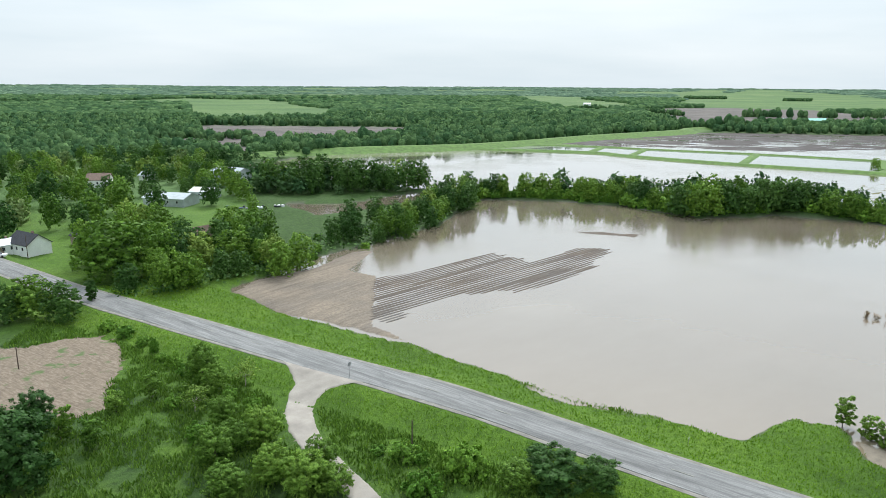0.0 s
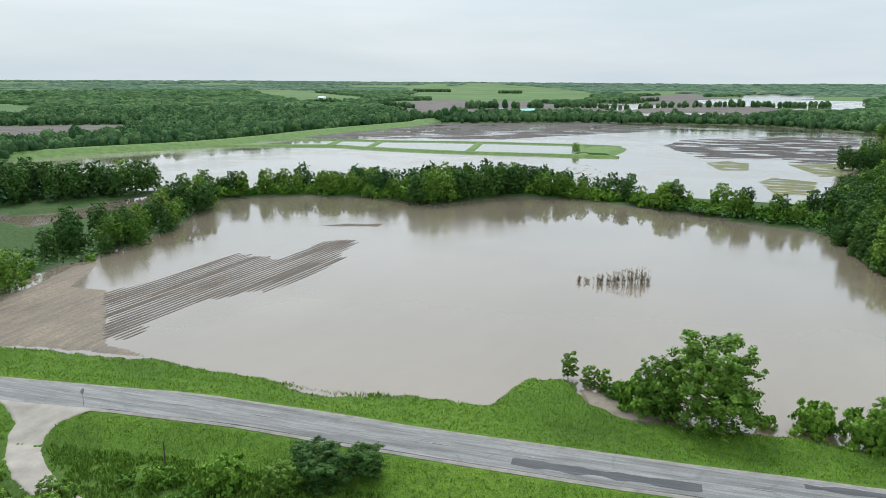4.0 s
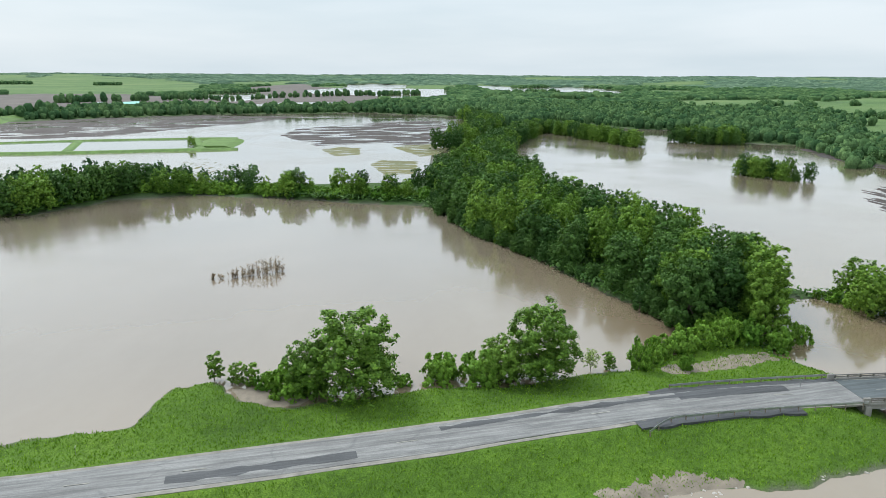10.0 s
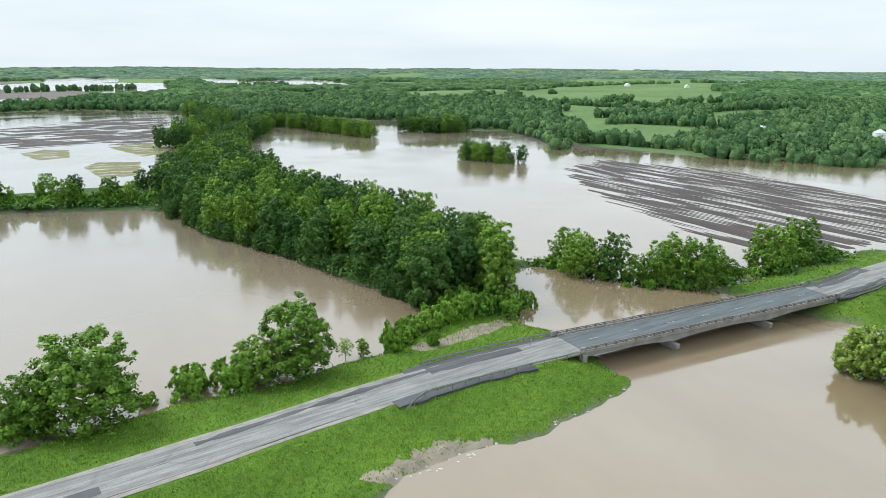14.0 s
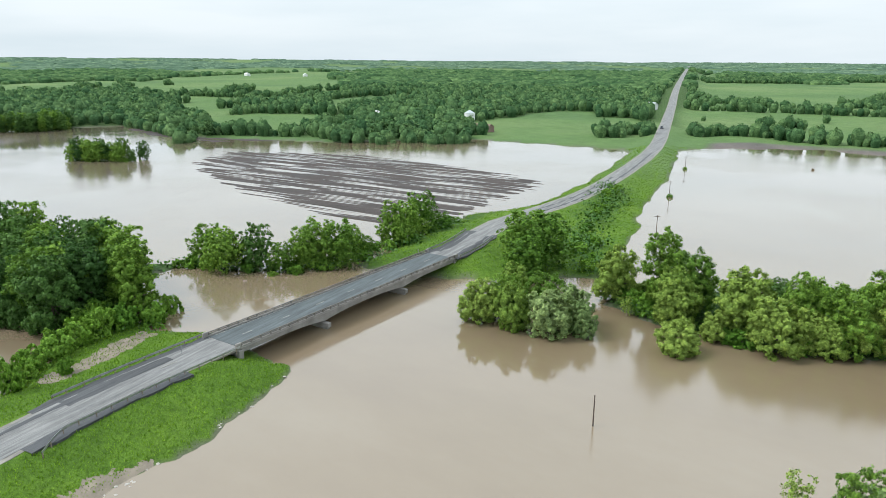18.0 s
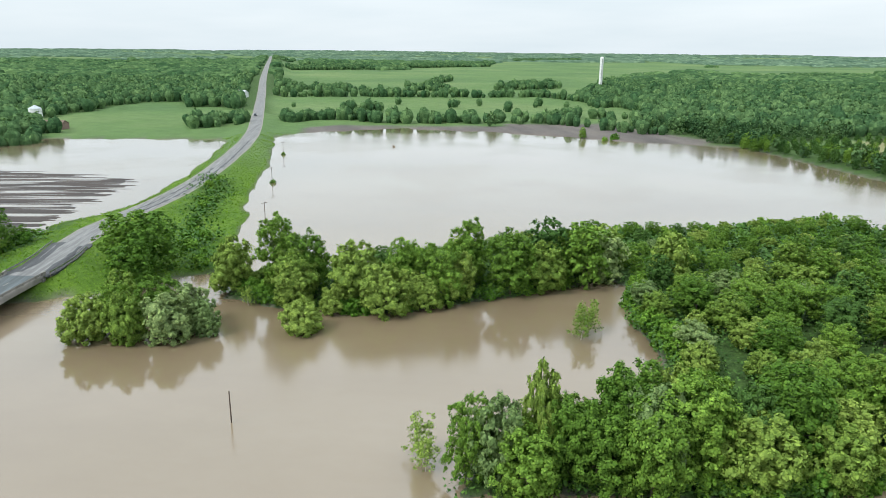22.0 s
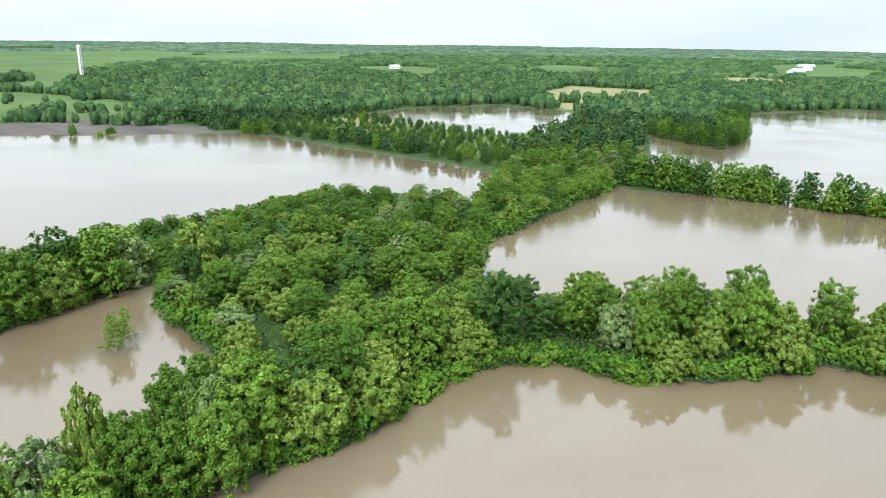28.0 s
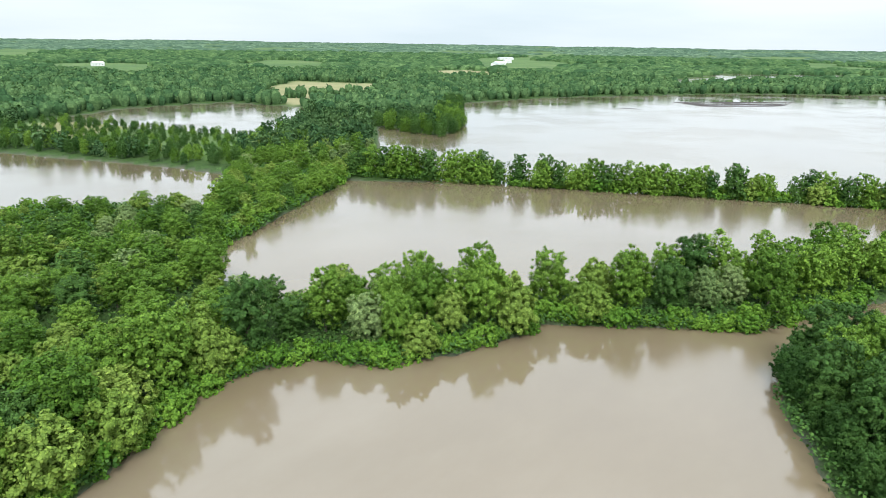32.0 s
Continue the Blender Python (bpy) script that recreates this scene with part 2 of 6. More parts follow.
def ground_mat():
    """Land cover: lush verge grass, pasture, crop, wet mud, leaf litter (also the rough meadow's dark green) and
    gravel, told apart by the masks that the terrain carries.
    """
    m, n, l, b = node_mat("land_cover")
    p = position(n)

    def mask(name):
        a = n.new("ShaderNodeAttribute")
        a.attribute_name = name
        return a.outputs["Fac"]

    patch = noise_node(n, l, 0.05, 6, p)
    tuft = noise_node(n, l, 0.9, 6, p, 0.7)
    blade = noise_node(n, l, 5.5, 4, p, 0.75)
    lush = ramp_node(n, l, patch, [(0.25, (0.056, 0.120, 0.012)), (0.5, (0.096, 0.188, 0.018)), (0.75, (0.150, 0.250, 0.028))])
    shade = ramp_node(n, l, tuft, [(0.28, (0.52, 0.58, 0.52)), (0.55, (1.0, 1.0, 1.0)), (0.8, (1.30, 1.22, 1.1))])
    fine = ramp_node(n, l, blade, [(0.34, (0.55, 0.60, 0.52)), (0.64, (1.24, 1.20, 1.14))])
    lush = mix_node(n, l, 1.0, mix_node(n, l, 1.0, lush, shade, "MULTIPLY"), fine, "MULTIPLY")
    wide = noise_node(n, l, 0.006, 6, p)
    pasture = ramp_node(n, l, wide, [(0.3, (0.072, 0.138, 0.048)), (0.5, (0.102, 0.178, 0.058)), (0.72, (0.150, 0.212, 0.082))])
    pasture = mix_node(n, l, 0.6, pasture, mix_node(n, l, 1.0, pasture, ramp_node(n, l, noise_node(n, l, 0.12, 6, p, 0.7), [(0.3, (0.6, 0.66, 0.55)), (0.7, (1.2, 1.18, 1.1))]), "MULTIPLY"))
    crop = ramp_node(n, l, noise_node(n, l, 0.02, 5, p), [(0.3, (0.22, 0.24, 0.10)), (0.7, (0.34, 0.31, 0.17))])
    soil = ramp_node(n, l, noise_node(n, l, 0.03, 7, stretched(n, l, p, (0.5, 1.6, 1), 0.5), 0.65), [(0.28, (0.085, 0.078, 0.074)), (0.5, (0.135, 0.120, 0.110)), (0.75, (0.21, 0.185, 0.160))])
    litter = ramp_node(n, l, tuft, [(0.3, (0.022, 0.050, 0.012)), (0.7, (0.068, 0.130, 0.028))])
    col = lush
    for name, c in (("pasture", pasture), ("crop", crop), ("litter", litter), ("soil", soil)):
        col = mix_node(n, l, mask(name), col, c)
    l.new(col, b.inputs["Base Color"])
    b.inputs["Roughness"].default_value = 0.9
    b.inputs["Specular IOR Level"].default_value = 0.25
    bump_node(n, l, math_node(n, l, "ADD", tuft, math_node(n, l, "MULTIPLY", blade, 0.5)), 0.8, 0.35, b)
    return m


GROUND = ground_mat()


def mud_mat(name, dark, light, turn, width):
    """Wet tilled soil: damp streaks along the rows, paler dry crumbs and chaff."""
    m, n, l, b = node_mat(name)
    p = position(n)
    row = noise_node(n, l, 1.0 / width, 6, stretched(n, l, p, (0.08, 1.0, 1.0), turn), 0.7)
    crumb = noise_node(n, l, 2.2, 6, p, 0.75)
    patch = noise_node(n, l, 0.06, 5, p)
    col = ramp_node(n, l, row, [(0.3, dark), (0.7, light)])
    col = mix_node(n, l, 0.5, col, ramp_node(n, l, patch, [(0.35, dark), (0.65, light)]))
    col = mix_node(n, l, 0.8, col, mix_node(n, l, 1.0, col, ramp_node(n, l, crumb, [(0.3, (0.55, 0.55, 0.55)), (0.7, (1.35, 1.33, 1.3))]), "MULTIPLY"))
    l.new(col, b.inputs["Base Color"])
    l.new(ramp_node(n, l, patch, [(0.35, (0.55, 0.55, 0.55)), (0.65, (0.9, 0.9, 0.9))]), b.inputs["Roughness"])
    b.inputs["Specular IOR Level"].default_value = 0.2
    bump_node(n, l, crumb, 0.7, 0.12, b)
    return m


MUD_TAN = mud_mat("tan_tilled_soil", (0.045, 0.036, 0.031), (0.17, 0.138, 0.112), -0.79, 0.6)
MUD_PALE = mud_mat("pale_drying_soil", (0.105, 0.085, 0.067), (0.30, 0.25, 0.195), -0.95, 1.4)
SILT = plain("pale_silt", (0.22, 0.187, 0.145), 0.9, 0, 0.25, 2, 0.4)
MUD_DARK = mud_mat("dark_wet_soil", (0.034, 0.029, 0.028), (0.098, 0.084, 0.078), 2.31, 3.0)
MUD_GREEN = mud_mat("sprouting_wet_field", (0.11, 0.125, 0.045), (0.21, 0.20, 0.095), 0.0, 3.0)


def asphalt_mat(name, base, seam):
    m, n, l, b = node_mat(name)
    p = position(n)
    along = stretched(n, l, p, (0.05, 1.1, 1), 0.66)
    streak = noise_node(n, l, 1.2, 7, along, 0.72)
    spot = noise_node(n, l, 0.25, 6, p, 0.7)
    col = ramp_node(n, l, streak, [(0.34, tuple(c * 0.42 for c in base)), (0.5, base), (0.66, tuple(c * 1.55 for c in base))])
    worn = noise_node(n, l, 1.0, 6, stretched(n, l, p, (0.18, 3.2, 1), 0.64), 0.8)
    col = mix_node(n, l, 1.0, col, ramp_node(n, l, worn, [(0.35, (0.66, 0.67, 0.70)), (0.62, (1.25, 1.24, 1.22))]), "MULTIPLY")
    col = mix_node(n, l, 0.3, col, ramp_node(n, l, spot, [(0.35, tuple(c * 0.7 for c in base)), (0.65, tuple(c * 1.3 for c in base))]))
    grit = noise_node(n, l, 9, 2, p)
    col = mix_node(n, l, seam, col, mix_node(n, l, 1.0, col, grit, "MULTIPLY"))
    # crack sealing that wanders along the lanes
    crack = n.new("ShaderNodeTexVoronoi")
    crack.feature = "DISTANCE_TO_EDGE"
    crack.inputs["Scale"].default_value = 0.5
    l.new(mix_node(n, l, 0.25, stretched(n, l, p, (0.22, 1.0, 1), 0.66), noise_node(n, l, 0.8, 3, p)), crack.inputs["Vector"])
    col = mix_node(n, l, ramp_node(n, l, crack.outputs["Distance"], [(0.0, (0.35, 0.35, 0.35)), (0.022, (0, 0, 0))]), col, (0.08, 0.082, 0.088))
    l.new(col, b.inputs["Base Color"])
    b.inputs["Roughness"].default_value = 0.8
    bump_node(n, l, grit, 0.3, 0.02, b)
    return m


ASPHALT = asphalt_mat("worn_asphalt", (0.255, 0.255, 0.25), 0.5)
TAR = asphalt_mat("dark_asphalt", (0.088, 0.092, 0.098), 0.5)
DECK = asphalt_mat("bridge_deck", (0.098, 0.116, 0.122), 0.3)
SHOULDER = plain("gravel_shoulder", (0.25, 0.235, 0.21), 0.95, 0, 0.25, 2, 0.6)

# ---------- plan: shores, road, land cover (metres, the camera stands over 0, 0) ----------
LAKE_NORTH = [(-48, 150), (-33, 180), (-23, 194), (-2, 223), (14, 274), (39, 275), (67, 263), (88, 238), (118, 244), (140, 235), (158, 205), (171, 174), (183, 150), (161, 122), (152, 102), (143, 80), (130, 60), (127, 50), (121, 39), (108, 37), (96, 42), (87, 47), (72, 61), (61, 68), (54, 73), (51, 79), (54, 87), (49, 90), (45, 88), (39, 82.5), (34, 86), (21, 93), (8, 104), (-6, 118), (-19, 125), (-31, 132)]
LAKE_PONDS = [(-115, 388), (-80, 330), (-20, 310), (14, 290), (71, 297), (115, 304), (145, 299), (181, 222), (215, 195), (247, 203), (281, 205), (330, 255), (405, 275), (470, 318), (580, 420), (560, 560), (410, 655), (231, 684), (130, 619), (78, 540), (28, 500), (-69, 462)]
LAKE_EAST = [(281, 198), (240, 150), (205, 110), (185, 75), (165, 45), (157, 25), (153, 15), (148, 0), (150, -12), (196, -50), (206, -74), (250, -112), (320, -162), (335, -162), (366, -126), (389, -98), (386, -21), (418, 53), (499, 104), (480, 150), (560, 200), (548, 236), (577, 331), (466, 322), (405, 278), (330, 240)]
RIVER = [(119, 26), (116, 15), (98, 2), (87, 8), (78, 14), (72, 20), (66, 25), (45, 31), (10, 36), (-25, 15), (-48, -20), (-56, -50), (-64, -69), (-72, -78), (-95, -83), (-140, -84), (-210, -95), (-210, -112), (-140, -104), (-106, -97), (-77, -91), (-64, -95), (-43, -102), (-37, -97), (-27, -93), (-15, -91), (-5, -96), (4, -94), (11, -87), (20, -70), (30, -60), (44, -46), (47, -53), (44, -62), (40, -72), (41, -84), (48, -94), (58, -100), (68, -118), (75, -119), (77, -110), (83, -92), (88, -77), (96, -67), (107, -61), (116, -56), (127, -66), (133, -59), (134, -46), (137, -30), (150, -13), (148, 0), (153, 15), (157, 25), (148, 34), (132, 33)]
LAKE_SOUTH = [(128, -66), (143, -71), (167, -88), (202, -108), (246, -141), (281, -164), (326, -192), (331, -214), (316, -268), (253, -303), (190, -320), (158, -334), (144, -342), (87, -302), (32, -266), (11, -247), (13, -217), (16, -192), (22, -198), (34, -206), (52, -208), (60, -205), (78, -170), (92, -150), (105, -128), (112, -95), (122, -75)]
LAKE_HOLLOW = [(117, -423), (84, -499), (23, -537), (-36, -488), (-1, -351), (40, -372), (108, -430)]
LAKE_MIDDLE = [(17, -143), (9, -160), (-9, -196), (-27, -232), (-88, -210), (-135, -182), (-240, -130), (-150, -122), (-100, -116), (-50, -113), (-5, -118)]
LAKE_WEST = [(-49, -300), (-62, -385), (-85, -340), (-95, -350), (-136, -509), (-229, -562), (-432, -600), (-650, -560), (-560, -330), (-173, -152), (-150, -170), (-100, -192), (-57, -222), (-36, -262)]
POOL = [(-60, 262), (-42, 240), (-18, 262), (0, 288), (-12, 293), (-36, 266)]
FAR_WATERS = [[(1397, 1347), (1454, 1161), (1033, 828), (858, 828)],
          [(712, 1131), (941, 1284), (757, 967), (601, 890)],
          [(536, 794), (674, 834), (730, 752), (622, 635), (578, 631), (478, 673)],
          [(1120, 1324), (1421, 1467), (1161, 978), (1314, 1040), (1101, 871), (957, 891), (952, 1091)],
          [(1612, 1715), (1865, 1844), (1785, 1594), (1487, 1328), (1221, 1279)],
          [(1771, 1327), (1990, 1375), (1689, 1091), (2016, 1101), (1801, 884), (1618, 732), (1323, 623), (1233, 783), (1332, 936)],
          [(1011, 653), (1178, 532), (1091, 473), (912, 502)],
          [(-414, -769), (-538, -847), (-731, -1024), (-996, -966), (-887, -859), (-625, -792), (-442, -695)]]
WATERS = [LAKE_NORTH, LAKE_PONDS, LAKE_EAST, RIVER, LAKE_SOUTH, LAKE_HOLLOW, LAKE_MIDDLE, LAKE_WEST, POOL, *FAR_WATERS]

# road centre line: x, y, height of the crown
ROAD_WEST = [(-330, 330, 2.0), (-112, 167, 2.0), (-71, 137.5, 2.0), (-26, 108.5, 2.0), (1, 92, 2.0), (28.5, 71, 2.0), (55, 51.3, 2.2), (85, 29.5, 2.7), (104, 11.7, 3.0)]
ROAD_EAST = [(145, -30.2, 3.0), (153, -37.5, 3.0), (175, -53, 2.6), (205, -86, 2.3), (247, -122, 2.4), (318, -174, 2.6), (415, -233, 3.2), (562, -320, 4.5), (953, -552, 12), (2315, -1371, 20)]
BRIDGE_A, BRIDGE_B = Vector((104.0, 11.7, 3.0)), Vector((145.0, -30.2, 3.0))
LEVEE = [(-330, 330), (-157, 403), (-69, 466), (25, 505), (120, 590), (220, 668), (260, 716), (420, 780)]
DRIVE = [(-14, 99), (-18, 95), (-19.5, 88), (-18.5, 82), (-15, 75), (-8, 62), (5, 48)]


def smooth_line(pts, step):
    """A rounded line through the points, about step apart."""
    pts = [Vector(p) for p in pts]
    out = []
    for i in range(len(pts) - 1):
        p0, p1, p2, p3 = pts[max(i - 1, 0)], pts[i], pts[i + 1], pts[min(i + 2, len(pts) - 1)]
        k = max(1, int((p2 - p1).length / step))
        for j in range(k):
            u = j / k
            out.append(0.5 * ((2 * p1) + (p2 - p0) * u + (2 * p0 - 5 * p1 + 4 * p2 - p3) * u * u + (3 * p1 - p0 - 3 * p2 + p3) * u ** 3))
    out.append(pts[-1])
    return out


def seg_dist(x, y, pts):
    """Distance to a line, and the third coordinate of its nearest point."""
    best, high = np.full(x.shape, 1e9), np.zeros(x.shape)
    for a, b in zip(pts[:-1], pts[1:]):
        dx, dy = b[0] - a[0], b[1] - a[1]
        u = np.clip(((x - a[0]) * dx + (y - a[1]) * dy) / (dx * dx + dy * dy + 1e-9), 0, 1)
        d = np.hypot(x - a[0] - u * dx, y - a[1] - u * dy)
        near = d < best
        best = np.where(near, d, best)
        if len(a) > 2:
            high = np.where(near, a[2] + u * (b[2] - a[2]), high)
    return best, high


def inside(x, y, poly):
    odd = np.zeros(x.shape, bool)
    for (ax, ay), (bx, by) in zip(poly, poly[1:] + poly[:1]):
        cross = (ay > y) != (by > y)
        odd ^= cross & (x < (bx - ax) * (y - ay) / (by - ay + 1e-12) + ax)
    return odd


def poly_sd(x, y, poly):
    """Signed distance to a closed outline, minus inside."""
    d, _ = seg_dist(x, y, poly + poly[:1])
    return np.where(inside(x, y, poly), -d, d)


def wave(x, y, size, seed=0):
    """A soft noise of about -1 to 1 with bumps of that size."""
    rng = np.random.RandomState(seed)
    out = np.zeros(x.shape)
    for k in range(9):
        a, f, ph = rng.uniform(0, 6.283), rng.uniform(0.6, 1.7) * 6.283 / size, rng.uniform(0, 6.283)
        out += np.sin((x * math.cos(a) + y * math.sin(a)) * f + ph + 1.3 * np.sin((y * math.cos(a) - x * math.sin(a)) * f * 0.7 + ph * 2))
    return out / 4.0


def step(v, a, b):
    u = np.clip((v - a) / (b - a), 0, 1)
    return u * u * (3 - 2 * u)


def shore_distance(x, y):
    """Distance from the water's edge: plus on land. The edges wander a little."""
    jx = x + 0.45 * wave(x, y, 7, 3) + 0.9 * wave(x, y, 31, 5)
    jy = y + 0.45 * wave(x, y, 7, 4) + 0.9 * wave(x, y, 31, 6)
    sd = np.full(x.shape, 900.0)
    for poly in WATERS:
        a, b = np.array(poly).min(axis=0), np.array(poly).max(axis=0)
        off = np.hypot(np.maximum(np.maximum(a[0] - jx, jx - b[0]), 0), np.maximum(np.maximum(a[1] - jy, jy - b[1]), 0))
        near = off < np.minimum(sd, 120)
        if near.any():
            sd[near] = np.minimum(sd[near], poly_sd(jx[near], jy[near], poly))
        sd = np.where(near, sd, np.minimum(sd, off + 10))
    return sd


WEST_LINE = [tuple(v) for v in smooth_line(ROAD_WEST, 6)]
EAST_LINE = [tuple(v) for v in smooth_line(ROAD_EAST, 12)]


def terrain(x, y):
    """Height of the land at arrays x, y, and the distance from the water."""
    x, y = np.asarray(x, float), np.asarray(y, float)
    sd = shore_distance(x, y)
    r = np.hypot(x, y)
    start = 60 + 380 * step(y, 150, 400)
    bearing = np.degrees(np.arctan2(x, y))
    # kept flat over these camera bearings so that far waters and fields show
    plain_land = step(bearing, 4, 14) * (1 - step(bearing, 68, 80)) * (1 - step(r, 2400, 3400))
    rise = (1 - 0.9 * plain_land) * np.clip((sd - start) * 0.006, 0, 2.2) * (1 + 0.45 * wave(x, y, 620, 11)) + step(sd, start, start + 500) * (1 - 0.8 * plain_land) * 1.3 * wave(x, y, 330, 12)
    far = 16 * step(r, 1900, 4700) * (1 + 0.25 * wave(x, y, 2400, 13))
    land = 0.75 + 0.35 * wave(x, y, 40, 14) + np.maximum(rise, 0) + far
    d, crown = seg_dist(x, y, WEST_LINE)
    bank = crown - 0.12 - np.clip(d - 4.0, 0, 60) * 0.24
    land = np.where(d < 40, np.maximum(land * step(d, 5, 14), bank), land)
    d, crown = seg_dist(x, y, EAST_LINE)
    bank = crown - 0.12 - np.clip(d - 4.2, 0, 60) * 0.20
    land = np.where(d < 40, np.maximum(np.minimum(land, crown + 0.1 * d) * step(d, 5, 14), bank), land)
    d, _ = seg_dist(x, y, LEVEE)
    land = np.maximum(land, 2.6 - np.clip(d - 2.5, 0, 30) * 0.4)
    shore = np.where(sd > 0, 0.06 + 0.34 * sd, np.maximum(0.25 * sd, -1.6))
    return np.minimum(land, shore), sd


def ground_z(x, y):
    return float(terrain(np.array([x]), np.array([y]))[0][0])


# woods and fields of the uplands
# Most fields' near edges reach towards the camera so trees don't hide them.
CROP_FIELDS = [[(-11, -706), (-40, -799), (-126, -742), (-78, -531), (-21, -502), (-2, -593)],
          [(-215, -1017), (-297, -1104), (-381, -945), (-257, -781), (-210, -779)],
          [(112, -403), (88, -458), (15, -525), (2, -503), (44, -414), (74, -373), (87, -333)],
          [(110, -399), (95, -468), (61, -512), (53, -455), (76, -362), (89, -330)]]
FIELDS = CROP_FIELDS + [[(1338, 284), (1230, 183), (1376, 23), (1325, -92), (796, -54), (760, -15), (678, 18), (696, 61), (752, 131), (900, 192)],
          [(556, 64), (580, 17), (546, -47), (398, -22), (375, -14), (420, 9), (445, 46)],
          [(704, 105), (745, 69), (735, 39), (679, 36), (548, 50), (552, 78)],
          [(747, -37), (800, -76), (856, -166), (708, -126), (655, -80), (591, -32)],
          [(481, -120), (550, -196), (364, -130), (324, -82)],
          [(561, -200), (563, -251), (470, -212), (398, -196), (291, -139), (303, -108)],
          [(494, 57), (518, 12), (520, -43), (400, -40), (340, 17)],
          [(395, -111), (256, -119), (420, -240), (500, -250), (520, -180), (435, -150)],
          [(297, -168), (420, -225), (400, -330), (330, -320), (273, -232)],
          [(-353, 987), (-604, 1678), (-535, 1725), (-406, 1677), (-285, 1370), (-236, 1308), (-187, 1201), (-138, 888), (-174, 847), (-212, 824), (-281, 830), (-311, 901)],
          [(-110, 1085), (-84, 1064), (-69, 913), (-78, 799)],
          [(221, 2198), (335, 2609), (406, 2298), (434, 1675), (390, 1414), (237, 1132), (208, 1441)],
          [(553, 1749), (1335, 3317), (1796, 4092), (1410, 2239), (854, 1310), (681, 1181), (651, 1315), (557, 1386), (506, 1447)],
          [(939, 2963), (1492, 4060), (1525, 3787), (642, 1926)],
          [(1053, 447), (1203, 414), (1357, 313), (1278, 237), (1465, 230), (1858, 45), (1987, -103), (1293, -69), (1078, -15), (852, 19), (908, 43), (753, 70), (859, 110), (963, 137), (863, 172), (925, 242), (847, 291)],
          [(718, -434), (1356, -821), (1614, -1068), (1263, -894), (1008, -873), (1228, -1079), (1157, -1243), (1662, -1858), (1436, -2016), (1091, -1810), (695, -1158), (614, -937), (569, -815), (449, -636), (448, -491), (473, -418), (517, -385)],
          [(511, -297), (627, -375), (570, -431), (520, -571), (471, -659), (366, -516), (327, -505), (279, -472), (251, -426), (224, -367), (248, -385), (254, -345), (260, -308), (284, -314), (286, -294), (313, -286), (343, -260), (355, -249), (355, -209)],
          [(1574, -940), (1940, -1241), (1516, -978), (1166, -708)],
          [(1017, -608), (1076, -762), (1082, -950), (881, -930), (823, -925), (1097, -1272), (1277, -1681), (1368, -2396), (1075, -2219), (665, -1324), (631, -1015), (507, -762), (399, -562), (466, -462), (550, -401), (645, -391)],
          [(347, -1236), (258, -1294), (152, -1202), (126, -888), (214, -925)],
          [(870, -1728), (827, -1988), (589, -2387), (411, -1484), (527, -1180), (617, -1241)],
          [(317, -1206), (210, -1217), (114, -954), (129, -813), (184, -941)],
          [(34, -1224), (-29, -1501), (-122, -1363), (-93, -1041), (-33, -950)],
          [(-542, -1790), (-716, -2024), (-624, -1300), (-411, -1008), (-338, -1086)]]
MUD_FIELDS = [[(268, 840), (391, 1239), (524, 1195), (597, 999), (780, 1176), (1366, 1617), (1298, 1380), (1369, 1154), (1278, 1012), (967, 765), (681, 701), (502, 743), (397, 802)],
          [(-258, 751), (-59, 738), (-9, 732), (-33, 567), (-36, 511), (-84, 544), (-103, 520), (-134, 501), (-156, 527), (-187, 547)],
          [(-235, 558), (-202, 579), (-161, 558), (-134, 525), (-120, 474), (-127, 451), (-220, 520)],
          [(351, 1313), (534, 1410), (667, 1299), (645, 1077), (482, 830), (380, 809), (234, 679), (277, 818), (290, 988)],
          [(1154, 1600), (1601, 1895), (1352, 1551), (870, 1148), (776, 1067)],
          [(290, -330), (250, -374), (208, -364), (165, -350), (159, -332), (239, -285)],
          [(343, -220), (348, -240), (261, -336), (233, -295), (280, -262), (325, -208)]]
# The first outline keeps tall woods from hiding the hollow lake from the camera.
OPEN_LAND = [[(150, -352), (90, -322), (14, -272), (-6, -345), (40, -372), (108, -430)], [(-330, 340), (-250, 205), (-110, 190), (-52, 205), (-70, 250), (-100, 345), (-150, 390)], [(-330, 340), (-330, 60), (-70, 30), (0, 20), (60, 0), (118, -8), (130, 34), (118, 46), (60, 100), (-60, 175), (-110, 215)], [(120, -40), (155, -8), (205, -70), (330, -160), (420, -220), (330, -205), (250, -150), (140, -78)]]


def field_mask(x, y, polys, soft=6.0):
    out = np.zeros(x.shape)
    for p in polys:
        a, b = np.array(p).min(axis=0) - soft, np.array(p).max(axis=0) + soft
        near = (x > a[0]) & (x < b[0]) & (y > a[1]) & (y < b[1])
        if near.any():
            out[near] = np.maximum(out[near], step(-poly_sd(x[near], y[near], p), -soft, soft))
    return out


def stripe_fields(x, y):
    """Small farm fields far off, between the woods."""
    return step(wave(x * 0.6, y * 1.2, 900, 21) + 0.5 * wave(x, y, 420, 22), 0.24, 0.38) * step(np.hypot(x, y), 1300, 1700)


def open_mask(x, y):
    """1 where no wood stands: fields as widened for the camera's sight, verges and clearings."""
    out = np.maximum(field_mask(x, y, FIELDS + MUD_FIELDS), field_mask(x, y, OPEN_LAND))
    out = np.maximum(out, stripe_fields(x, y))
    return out


